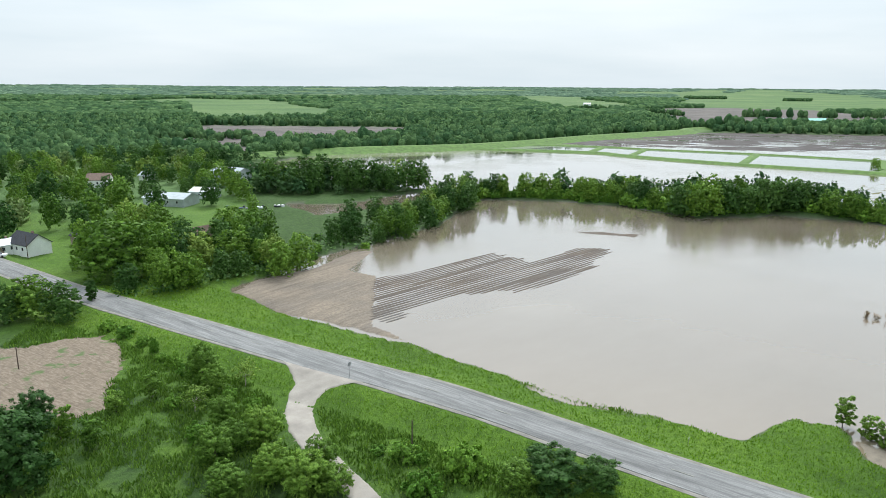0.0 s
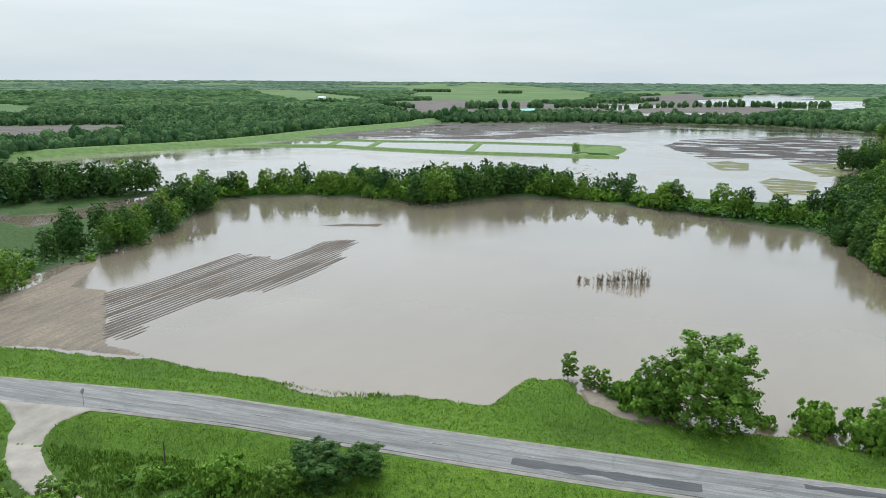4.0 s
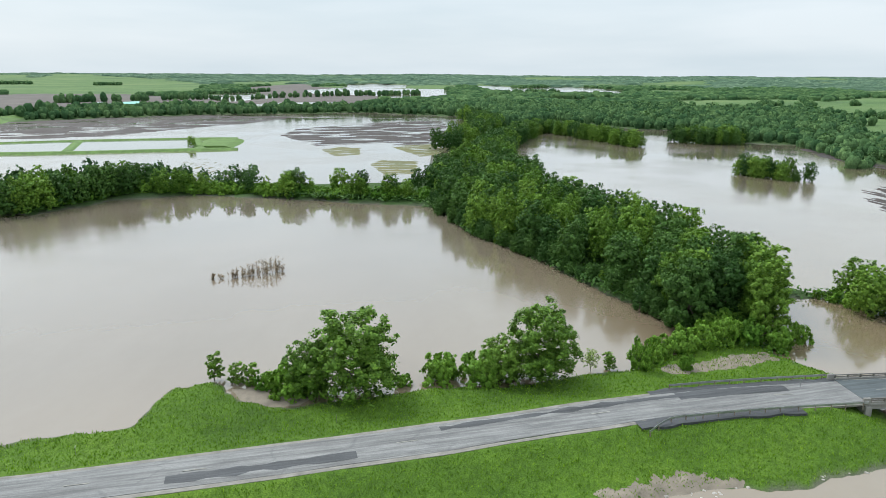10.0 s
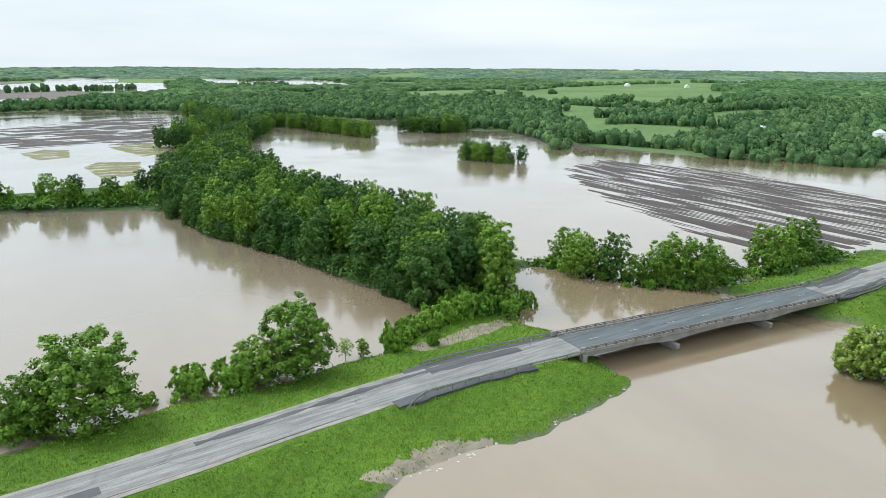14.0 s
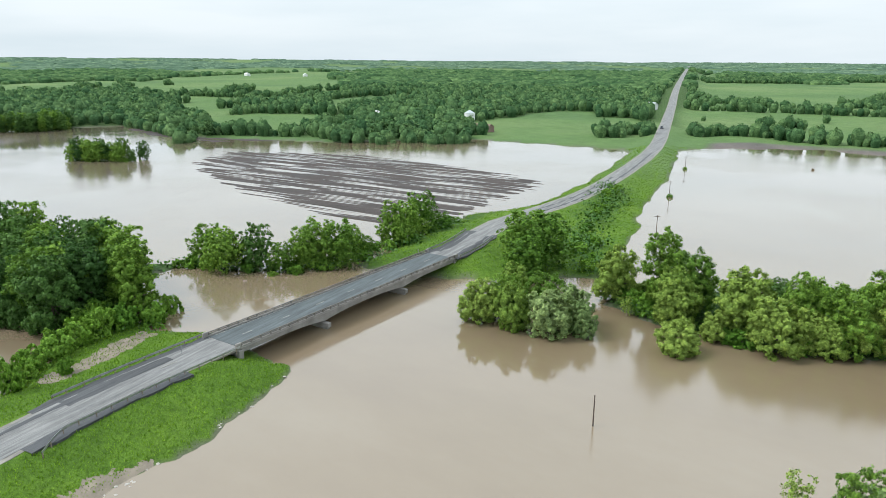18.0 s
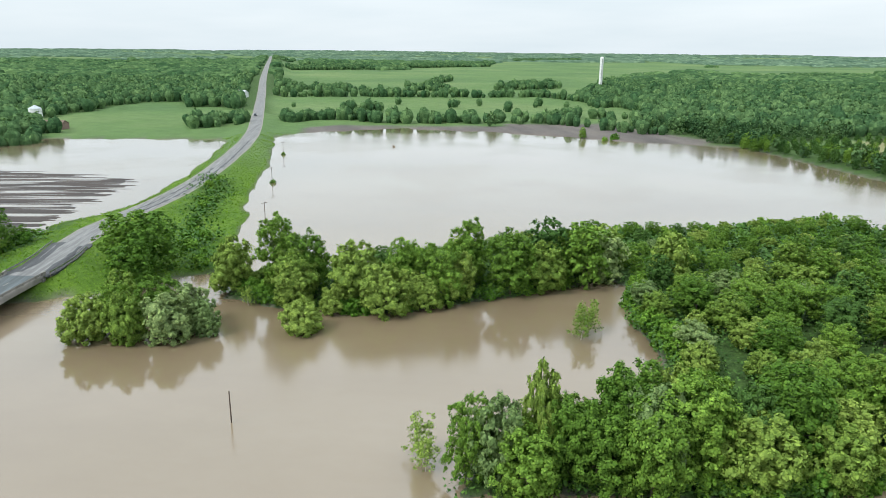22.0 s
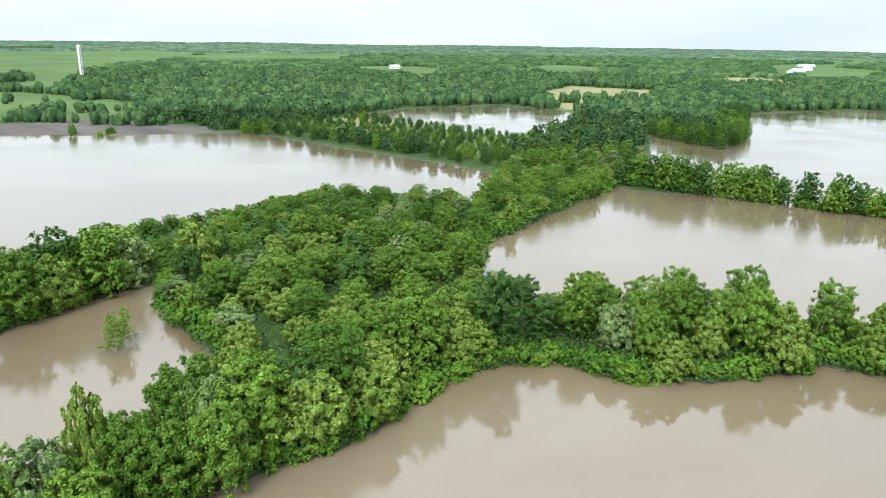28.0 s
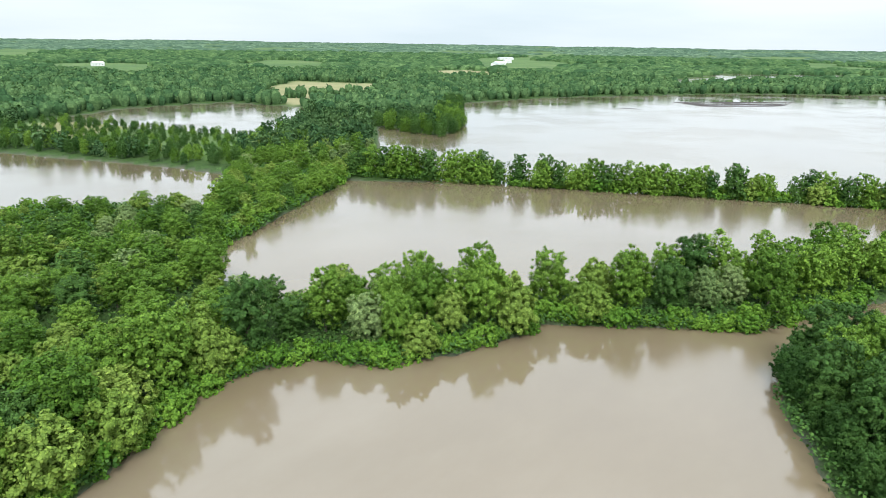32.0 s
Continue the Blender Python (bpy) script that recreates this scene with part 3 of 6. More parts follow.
def grid_object(name, rings, spokes, material):
    """The land as one sheet of rings and spokes, finer towards the middle."""
    rr, aa = np.meshgrid(rings, np.arange(spokes) * (2 * math.pi / spokes), indexing="ij")
    x, y = rr * np.sin(aa), rr * np.cos(aa)
    z, sd = terrain(x, y)
    verts = np.stack([x, y, z], -1).reshape(-1, 3)
    i, j = np.meshgrid(np.arange(len(rings) - 1), np.arange(spokes), indexing="ij")
    k = (j + 1) % spokes
    faces = np.stack([i * spokes + j, i * spokes + k, (i + 1) * spokes + k, (i + 1) * spokes + j], -1).reshape(-1, 4)
    me = bpy.data.meshes.new(name)
    me.from_pydata(verts.tolist(), [], faces.tolist())
    me.polygons.foreach_set("use_smooth", np.ones(len(faces), bool))
    me.materials.append(material)
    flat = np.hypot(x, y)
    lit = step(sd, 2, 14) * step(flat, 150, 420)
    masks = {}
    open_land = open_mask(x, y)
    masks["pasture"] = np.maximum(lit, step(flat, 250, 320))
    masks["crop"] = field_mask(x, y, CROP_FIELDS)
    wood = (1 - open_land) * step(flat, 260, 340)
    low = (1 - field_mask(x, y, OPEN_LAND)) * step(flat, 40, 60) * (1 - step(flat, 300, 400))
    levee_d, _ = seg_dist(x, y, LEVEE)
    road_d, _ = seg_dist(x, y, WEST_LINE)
    # the rough meadow is darkened with the litter's green
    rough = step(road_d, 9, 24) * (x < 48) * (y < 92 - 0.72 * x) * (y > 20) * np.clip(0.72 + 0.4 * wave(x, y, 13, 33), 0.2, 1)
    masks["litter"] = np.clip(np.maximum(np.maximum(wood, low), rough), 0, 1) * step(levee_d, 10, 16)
    soil = field_mask(x, y, MUD_FIELDS, 3)
    edge = step(-sd, -0.4 - 1.0 * np.clip(wave(x, y, 14, 31), -0.3, 1.2), 0.1) * step(flat, 40, 50)
    masks["soil"] = np.maximum(soil, edge * 0.75) * step(levee_d, 8, 11)
    for key, val in masks.items():
        at = me.attributes.new(key, "FLOAT", "POINT")
        at.data.foreach_set("value", val.ravel().astype(np.float32))
    me.update()
    return new(name, me)


RINGS = np.concatenate([[0.5, 12, 20], 26 * (4850 / 26) ** (np.arange(285) / 284)])
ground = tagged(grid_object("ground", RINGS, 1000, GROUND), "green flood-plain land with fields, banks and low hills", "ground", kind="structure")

# ---------- the flood: one level sheet ----------
bm = bmesh.new()
bmesh.ops.create_circle(bm, cap_ends=True, segments=96, radius=3000)
me = bpy.data.meshes.new("water")
bm.to_mesh(me)
bm.free()
me.materials.append(WATER)
tagged(new("water", me), "brown muddy flood water lying over fields and river", "water", kind="structure")


def ground_patch(name, poly, cell, lift, material, ragged, label, category):
    """A thin sheet of other ground inside an outline, with a crumbled edge."""
    xs, ys = [p[0] for p in poly], [p[1] for p in poly]
    x, y = np.meshgrid(np.arange(min(xs) - 1, max(xs) + 1, cell), np.arange(min(ys) - 1, max(ys) + 1, cell), indexing="ij")
    sd = poly_sd(x, y, poly) + ragged * (wave(x, y, 2.4, 51) + 0.8 * wave(x, y, 0.9, 52))
    far = lambda u, v: poly_sd(u, v, poly) + ragged * (wave(u, v, 2.4, 51) + 0.8 * wave(u, v, 0.9, 52))
    gx, gy = (far(x + 0.02, y) - sd) / 0.02, (far(x, y + 0.02) - sd) / 0.02
    rim = (sd > 0) & (sd < 1.6 * cell) & (ragged < 0.2)
    x, y = np.where(rim, x - sd * gx, x), np.where(rim, y - sd * gy, y)
    z = terrain(x, y)[0] + np.where(sd < 0, lift, 0.0)
    n, k = x.shape
    i, j = np.meshgrid(np.arange(n - 1), np.arange(k - 1), indexing="ij")
    keep = (np.minimum.reduce([sd[:-1, :-1], sd[1:, :-1], sd[1:, 1:], sd[:-1, 1:]]) < 0).ravel()
    faces = np.stack([i * k + j, (i + 1) * k + j, (i + 1) * k + j + 1, i * k + j + 1], -1).reshape(-1, 4)[keep]
    me = bpy.data.meshes.new(name)
    me.from_pydata(np.stack([x, y, z], -1).reshape(-1, 3).tolist(), [], faces.tolist())
    me.polygons.foreach_set("use_smooth", np.ones(len(faces), bool))
    me.materials.append(material)
    return tagged(new(name, me), label, category, kind="structure")


BARE_PATCH = [(-82, 111), (-70.6, 112), (-66.6, 116.3), (-61.1, 119.2), (-55.7, 114.1), (-51.8, 104.9), (-50, 96.8), (-47, 89.4), (-50, 86.6), (-55.6, 87.9), (-64, 86), (-78, 92)]
DRIVE_PATCH = [(-27.8, 108.6), (-24, 102.2), (-22, 97.6), (-22.5, 95), (-21.8, 89.4), (-20, 83.6), (-17.5, 79.1), (-13.9, 74.7), (-7, 63), (4, 49), (6.5, 50), (-4, 64.5), (-10.6, 74), (-14.4, 79.7), (-16.7, 85), (-18.1, 90.2), (-18, 93.5), (-16.5, 95.6), (-13, 96.4), (-10, 96.2), (-6, 95), (-4.6, 95.6)]
ground_patch("bare_ground", BARE_PATCH, 0.4, 0.07, TRACK_SOIL, 0.55, "bare clay patch with tyre tracks and dry stalks", "ground")
ground_patch("gravel_drive", DRIVE_PATCH, 0.25, 0.09, GRAVEL, 0.06, "pale gravel turn-off leading down from the road", "drive")

ground_patch("mud_margin", [(63.4, 29.6), (66.6, 27.3), (72.2, 23.9), (74.0, 21.4), (75.9, 17.9), (70.2, 20.0), (67.6, 21.7), (64.4, 21.9)], 0.3, 0.05, SILT, 0.6, "pale silt left at the river's grassy edge", "mud")
ground_patch("mud_margin", [(99.4, 36.9), (101.8, 36.0), (106.1, 32.7), (112.1, 30.0), (117.1, 26.1), (115.6, 23.9), (108.6, 27.3), (103.5, 30.8), (98.4, 33.8)], 0.3, 0.05, SILT, 0.3, "brown silt strip along the flooded bank", "mud")


# ---------- helpers for things ----------
def mesh_of(name, bm, material, smooth=False):
    me = bpy.data.meshes.new(name)
    bm.to_mesh(me)
    bm.free()
    if smooth:
        me.polygons.foreach_set("use_smooth", np.ones(len(me.polygons), bool))
    for m in material if isinstance(material, (list, tuple)) else [material]:
        me.materials.append(m)
    return me


def part(name, bm, material, parent=None, label="", m=None, smooth=False):
    ob = new(name, mesh_of(name, bm, material, smooth))
    if m is not None:
        ob.matrix_basis = m
    if parent is not None:
        ob.parent = parent
    if label:
        ob["label"] = label
    return ob


def shared(name, me, parent, m=None, label=""):
    ob = new(name, me)
    ob.parent = parent
    if m is not None:
        ob.matrix_basis = m
    if label:
        ob["label"] = label
    return ob


def box(bm, size, at=(0, 0, 0), turn=None, bevel=0.0):
    got = bmesh.ops.create_cube(bm, size=1.0, matrix=Matrix.Translation(at) @ (turn or Matrix.Identity(4)) @ Matrix.Diagonal((*size, 1)))
    if bevel:
        edges = {e for v in got["verts"] for e in v.link_edges}
        bmesh.ops.bevel(bm, geom=list(edges), offset=bevel, segments=1, affect="EDGES")
    return bm


def tube(bm, a, b, r0, r1=None, seg=8):
    a, b = Vector(a), Vector(b)
    d = b - a
    m = Matrix.Translation((a + b) / 2) @ d.to_track_quat("Z", "Y").to_matrix().to_4x4()
    bmesh.ops.create_cone(bm, cap_ends=True, segments=seg, radius1=r0, radius2=r0 if r1 is None else r1, depth=d.length, matrix=m)
    return bm


def ribbon(name, line, left, right, lift, material, depth=0.25, parent=None, ragged=0.14):
    """A strip of paving along a line, with edges that go down into the bank."""
    bm = bmesh.new()
    prev = None
    for i, p in enumerate(line):
        q0, q1 = line[max(i - 1, 0)], line[min(i + 1, len(line) - 1)]
        t = Vector((q1[0] - q0[0], q1[1] - q0[1], 0)).normalized()
        s = Vector((-t.y, t.x, 0))
        c = Vector(p)
        wob = ragged * (0.6 * math.sin(i * 1.7 + left) + 0.4 * math.sin(i * 0.61) + 0.5 * math.sin(i * 4.1))
        row = [bm.verts.new(c + s * (left + wob) + Vector((0, 0, lift - depth))), bm.verts.new(c + s * (left + wob) + Vector((0, 0, lift - 0.05))), bm.verts.new(c + s * (left + right) / 2 + Vector((0, 0, lift))),
               bm.verts.new(c + s * (right - wob) + Vector((0, 0, lift - 0.05))), bm.verts.new(c + s * (right - wob) + Vector((0, 0, lift - depth)))]
        if prev:
            for k in range(4):
                bm.faces.new((prev[k], prev[k + 1], row[k + 1], row[k]))
        prev = row
    bmesh.ops.recalc_face_normals(bm, faces=bm.faces)
    return part(name, bm, material, parent)

# ---------- road and bridge ----------
road_w = ribbon("road", WEST_LINE, 3.05, -3.05, 0.02, ASPHALT)
tagged(road_w, "worn grey two-lane country road with dark tar patches", "road", kind="structure")
road_e = ribbon("road", EAST_LINE, 3.05, -3.05, 0.02, ASPHALT)
tagged(road_e, "grey country road running straight towards the hills", "road", kind="structure")
for line, name in ((WEST_LINE, road_w), (EAST_LINE, road_e)):
    for a, b in ((3.75, 2.9), (-2.9, -3.75)):
        ribbon("shoulder", line, a, b, -0.045, SHOULDER, 0.3, name)


def along(line, start, end):
    """The stretch of a line between two points near it."""
    ds = [math.hypot(p[0] - start[0], p[1] - start[1]) for p in line]
    de = [math.hypot(p[0] - end[0], p[1] - end[1]) for p in line]
    i, j = ds.index(min(ds)), de.index(min(de))
    return line[min(i, j): max(i, j) + 1]


FINE_WEST = [tuple(v) for v in smooth_line(ROAD_WEST, 1.5)]
FINE_EAST = [tuple(v) for v in smooth_line(ROAD_EAST[:6], 2.0)]
# tar patches: start, end, left edge, right edge
for a, b, l, r in (((34, 67), (52, 54), -0.2, -2.0), ((60, 47.5), (92, 24), 2.4, 1.5), ((86, 29), (98, 18), 2.9, 0.6)):
    ribbon("tar_patch", along(FINE_WEST, a, b), l, r, 0.045, TAR, 0.04, road_w, 0.3)
for a, b, l, r in (((147, -32), (162, -43), -2.0, -3.0), ((147, -32), (165, -45), 2.9, 1.7), ((190, -68), (240, -116), 1.2, 0.5), ((180, -58), (300, -160), -1.2, -1.9)):
    ribbon("tar_patch", along(FINE_EAST, a, b), l, r, 0.045, TAR, 0.04, road_e, 0.3)
# paved aprons outside the lanes at both bridge ends
for line, a, b, l, r in ((FINE_WEST, (84, 30), (104, 12), 4.3, 3.0), (FINE_WEST, (80, 34), (97, 19), -3.0, -5.0), (FINE_EAST, (145, -30), (166, -46), 4.4, 3.0), (FINE_EAST, (145, -30), (164, -45), -3.0, -4.6)):
    ribbon("apron", along(line, a, b), l, r, 0.0, TAR, 0.4, road_w if line is FINE_WEST else road_e, 0.25)
# faded centre dashes
rnd_road = random.Random(3)
dash_me = mesh_of("dash", box(bmesh.new(), (2.6, 0.11, 0.012)), YELLOW)
for line, road in ((FINE_WEST, road_w), (FINE_EAST, road_e)):
    for i in range(4, len(line) - 1, 8 if line is FINE_WEST else 6):
        p, q = line[i], line[i + 1]
        if -60 < p[0] < 300 and rnd_road.random() < 0.6:
            shared("dash", dash_me, road, Matrix.Translation((p[0], p[1], p[2] + 0.075)) @ Matrix.Rotation(math.atan2(q[1] - p[1], q[0] - p[0]), 4, "Z"))

BR_DIR = (BRIDGE_B - BRIDGE_A).normalized()
BR_LEN = (BRIDGE_B - BRIDGE_A).length
BR_M = Matrix.Translation(BRIDGE_A) @ Matrix.Rotation(math.atan2(BR_DIR.y, BR_DIR.x), 4, "Z")
bridge = new("bridge")
bridge.matrix_basis = BR_M
tagged(bridge, "low concrete road bridge with haunched girders over the flooded river", "bridge")
HALF = 3.85
PIERS = (18.3, 40.3)
part("deck", box(bmesh.new(), (BR_LEN + 0.6, 2 * HALF, 0.30), (BR_LEN / 2, 0, -0.16), bevel=0.04), CONCRETE, bridge)
part("deck_surface", box(bmesh.new(), (BR_LEN + 0.4, 6.9, 0.05), (BR_LEN / 2, 0, 0.02)), DECK, bridge, "dark blue-grey asphalt surface")


def girder_depth(s):
    """Girders are deeper over the piers."""
    d = min(abs(s - p) for p in PIERS)
    return 0.62 + 0.62 * max(0.0, 1 - d / 9.5) ** 2


for y0 in (-3.45, -1.15, 1.15, 3.45):
    bm = bmesh.new()
    prev = None
    for k in range(49):
        s = BR_LEN * k / 48
        d = girder_depth(s)
        row = [bm.verts.new((s, y0 + e, z)) for e, z in ((-0.22, -0.30), (0.22, -0.30), (0.22, -0.30 - d), (-0.22, -0.30 - d))]
        if prev:
            for a in range(4):
                bm.faces.new((prev[a], prev[(a + 1) % 4], row[(a + 1) % 4], row[a]))
        else:
            bm.faces.new(row)
        prev = row
    bm.faces.new(prev)
    bmesh.ops.recalc_face_normals(bm, faces=bm.faces)
    part("girder", bm, CONCRETE, bridge)
for s in PIERS:
    part("pier", box(box(bmesh.new(), (0.9, 9.2, 0.9), (s, 0, -2.25), bevel=0.12), (0.7, 8.4, 3.2), (s, 0, -4.2), bevel=0.1), CONCRETE, bridge, "stained concrete pier cap above the water")
for s in (-0.2, BR_LEN + 0.2):
    part("abutment", box(bmesh.new(), (0.9, 8.0, 3.4), (s, 0, -2.1), bevel=0.06), CONCRETE, bridge)
# railing: kerb, posts and two concrete rails a side
curb_me = mesh_of("curb", box(bmesh.new(), (BR_LEN + 0.4, 0.34, 0.24), bevel=0.03), CONCRETE)
rail_me = mesh_of("rail", box(bmesh.new(), (BR_LEN + 0.4, 0.18, 0.14), bevel=0.03), CONCRETE_DARK)
post_me = mesh_of("rail_post", box(bmesh.new(), (0.24, 0.20, 0.66), bevel=0.02), CONCRETE_DARK)
end_me = mesh_of("end_post", box(bmesh.new(), (1.0, 0.34, 0.85), bevel=0.06), CONCRETE)
for sy in (-1, 1):
    shared("curb", curb_me, bridge, Matrix.Translation((BR_LEN / 2, sy * 3.65, 0.11)))
    for z in (0.40, 0.66):
        shared("rail", rail_me, bridge, Matrix.Translation((BR_LEN / 2, sy * 3.72, z)))
    n = 30
    for k in range(n + 1):
        shared("rail_post", post_me, bridge, Matrix.Translation((BR_LEN * k / n, sy * 3.72, 0.42)))
    for s in (-0.6, BR_LEN + 0.6):
        shared("end_post", end_me, bridge, Matrix.Translation((s, sy * 3.78, 0.38)))
stripe_me = mesh_of("centre_stripe", box(bmesh.new(), (1.9, 0.11, 0.012)), YELLOW)
for k in range(7):
    shared("centre_stripe", stripe_me, bridge, Matrix.Translation((4.5 + k * 8.2, 0.05, 0.052)))
edge_me = mesh_of("edge_line", box(bmesh.new(), (BR_LEN * 0.97, 0.10, 0.010)), YELLOW)
for sy in (-1, 1):
    shared("edge_line", edge_me, bridge, Matrix.Translation((BR_LEN / 2, sy * 3.2, 0.05)))


# ---------- guard rails ----------
def guard_rail(pts, name_label):
    """A steel beam on short posts."""
    root = new("guard_rail")
    root.location = pts[0]
    tagged(root, name_label, "guard rail", "guard rails at the bridge")
    o = Vector(pts[0])
    line = [Vector(p) - o for p in smooth_line(pts, 1.0)]
    bm = bmesh.new()
    prev = None
    for i, p in enumerate(line):
        t = (line[min(i + 1, len(line) - 1)] - line[max(i - 1, 0)]).normalized()
        s = Vector((-t.y, t.x, 0))
        row = [bm.verts.new(p + s * a + Vector((0, 0, z))) for a, z in ((0.0, 0.38), (0.05, 0.44), (0.0, 0.53), (0.05, 0.62), (0.0, 0.69), (-0.03, 0.69), (-0.03, 0.38))]
        if prev:
            for k in range(7):
                bm.faces.new((prev[k], prev[(k + 1) % 7], row[(k + 1) % 7], row[k]))
        prev = row
    part("beam", bm, STEEL, root)
    post = mesh_of("post", box(bmesh.new(), (0.11, 0.11, 1.0), (0, 0, 0.0)), WOOD_GREY)
    for i in range(0, len(line), 2):
        shared("post", post, root, Matrix.Translation(line[i] + Vector((-0.02, -0.14, 0.05))))


def offset_line(line, side, drop=0.0):
    out = []
    for i, p in enumerate(line):
        q0, q1 = line[max(i - 1, 0)], line[min(i + 1, len(line) - 1)]
        t = Vector((q1[0] - q0[0], q1[1] - q0[1], 0)).normalized()
        out.append((p[0] - t.y * side, p[1] + t.x * side, p[2] - drop))
    return out


guard_rail(offset_line(along(FINE_WEST, (86, 28.5), (103.5, 12))[::3], 4.35, 0.1), "galvanised guard rail beside the road at the bridge")
south = offset_line(along(FINE_WEST, (80, 34), (103.5, 12))[::3], -4.3, 0.1)
south[0] = (south[0][0] - 0.6, south[0][1] - 1.6, south[0][2] - 0.45)
guard_rail(south, "grey-posted guard rail bending down the grass bank")
guard_rail(offset_line(along(FINE_EAST, (146, -31), (166, -46))[::3], 4.4, 0.1), "galvanised guard rail beyond the bridge")
guard_rail(offset_line(along(FINE_EAST, (146, -31), (163, -44))[::3], -4.4, 0.1), "grey-posted guard rail beyond the bridge")


# ---------- mud that stands out of the flood ----------
def mud_flat(poly, heading, row, ridge, mean, noise_size, noise_high, du, dv, material, label, seed=0, long=0.18, ends=0.0):
    """A bank of soil just at water level, with tilled rows along the heading; its outline sinks under the water."""
    cx, cy = sum(p[0] for p in poly) / len(poly), sum(p[1] for p in poly) / len(poly)
    c, s = math.cos(heading), math.sin(heading)
    loc = [((p[0] - cx) * c + (p[1] - cy) * s, -(p[0] - cx) * s + (p[1] - cy) * c) for p in poly]
    us, vs = np.arange(min(p[0] for p in loc) - 3, max(p[0] for p in loc) + 3, du), np.arange(min(p[1] for p in loc) - 3, max(p[1] for p in loc) + 3, dv)
    u, v = np.meshgrid(us, vs, indexing="ij")
    sd = -poly_sd(u, v, loc)
    if ends:
        sd = sd + ends * np.random.RandomState(seed + 40).uniform(-1.0, 0.5, 4000)[(np.floor(v / row).astype(int) + 2000) % 4000]
    soft = noise_size * 0.25
    z = mean * step(sd, -1, soft * 2) - 0.35 * step(-sd, -soft * 1.2, 1.5)
    z += ridge * np.sin(v * 2 * math.pi / row + 0.4 * wave(u, v, 30, seed)) + noise_high * wave(u * long, v, noise_size * 0.5, seed + 1) + noise_high * 0.8 * wave(u * long * 2.2, v, noise_size, seed + 2)
    x, y = cx + u * c - v * s, cy + u * s + v * c
    n, k = u.shape
    i, j = np.meshgrid(np.arange(n - 1), np.arange(k - 1), indexing="ij")
    keep = (np.maximum.reduce([sd[:-1, :-1], sd[1:, :-1], sd[1:, 1:], sd[:-1, 1:]]) > -2.5).ravel()
    faces = np.stack([i * k + j, (i + 1) * k + j, (i + 1) * k + j + 1, i * k + j + 1], -1).reshape(-1, 4)[keep]
    me = bpy.data.meshes.new("mud_bank")
    me.from_pydata(np.stack([x, y, z], -1).reshape(-1, 3).tolist(), [], faces.tolist())
    me.polygons.foreach_set("use_smooth", np.ones(len(faces), bool))
    me.materials.append(material)
    return tagged(new("mud_bank", me), label, "mud", kind="structure")


mud_flat([(-20, 162), (-13, 166), (-4, 174), (8, 184), (14, 188), (23, 180), (37, 197), (49, 191), (39, 170), (27, 156), (17, 148), (11, 147), (2, 145), (-5, 137), (-7, 125), (-16, 129)], 0.79, 1.15, 0.075, 0.045, 8, 0.03, 0.5, 0.19, MUD_TAN, "dark tilled field soil in rows above the flood", long=0.06, ends=2.2)
mud_flat([(-48, 147), (-45, 158), (-33, 170), (-26, 187), (-17, 191), (-22, 168), (-15, 163), (-12, 127), (-7, 122), (-5, 118), (-7, 117), (-22, 127), (-37, 135)], 0.95, 1.35, 0.03, 0.24, 9, 0.05, 0.7, 0.26, MUD_PALE, "pale drying field soil above the flood", 20)
mud_flat([(53.9, 83.8), (56.8, 80.7), (58.3, 76.1), (60.9, 71.2), (57.0, 70.4), (53.3, 72.6), (52.0, 78.7)], 0.4, 1.5, 0.006, 0.07, 4, 0.035, 0.35, 0.35, SILT, "wet pale silt between the grass bank and the trees", 30)
mud_flat([(37, 218), (50, 216), (62, 212), (58, 206), (44, 211)], -0.15, 1.0, 0.05, 0.05, 6, 0.04, 0.7, 0.25, MUD_TAN, "narrow strip of tilled soil above the flood")
mud_flat([(325, 44), (297, 40), (242, 17), (197, -12), (187, -20), (189, -36), (208, -60), (215, -66), (236, -87), (253, -93), (305, -59), (336, -32), (359, 33)], -2.31, 1.6, 0.045, 0.035, 9, 0.06, 1.2, 0.5, MUD_DARK, "dark wet soil ridges above the flooded east field", 3, long=0.07, ends=5.0)
mud_flat([(70, 538), (130, 624), (231, 690), (410, 664), (470, 560), (400, 520), (300, 500), (231, 480), (171, 512), (118, 520)], -0.5, 9, 0.03, 0.055, 26, 0.10, 2.4, 1.5, MUD_DARK, "dark wet field half under the flood", 5)
mud_flat([(317, 410), (365, 448), (467, 452), (526, 418), (440, 340), (403, 312), (362, 303), (324, 312), (284, 330), (300, 370)], -0.6, 7, 0.03, 0.045, 22, 0.09, 2.0, 1.2, MUD_DARK, "dark wet soil in the flooded field", 7)
mud_flat([(345, 340), (392, 338), (386, 302), (340, 281), (320, 300)], -0.6, 7, 0.05, 0.03, 18, 0.07, 2.2, 1.3, MUD_DARK, "dark wet soil in the flooded field", 8)
mud_flat([(275, 316), (297, 320), (301, 304), (274, 276), (258, 284)], -0.6, 2.2, 0.03, 0.03, 9, 0.04, 1.6, 0.8, MUD_GREEN, "sprouting field patch above the flood", 9)
mud_flat([(318, 302), (358, 284), (335, 262), (303, 246), (286, 247)], -0.6, 2.2, 0.03, 0.03, 9, 0.04, 1.6, 0.8, MUD_GREEN, "sprouting field patch above the flood", 10)
mud_flat([(248, 249), (266, 257), (276, 236), (240, 206), (222, 214)], -0.6, 2.2, 0.03, 0.03, 9, 0.04, 1.6, 0.8, MUD_GREEN, "sprouting field patch above the flood", 11)
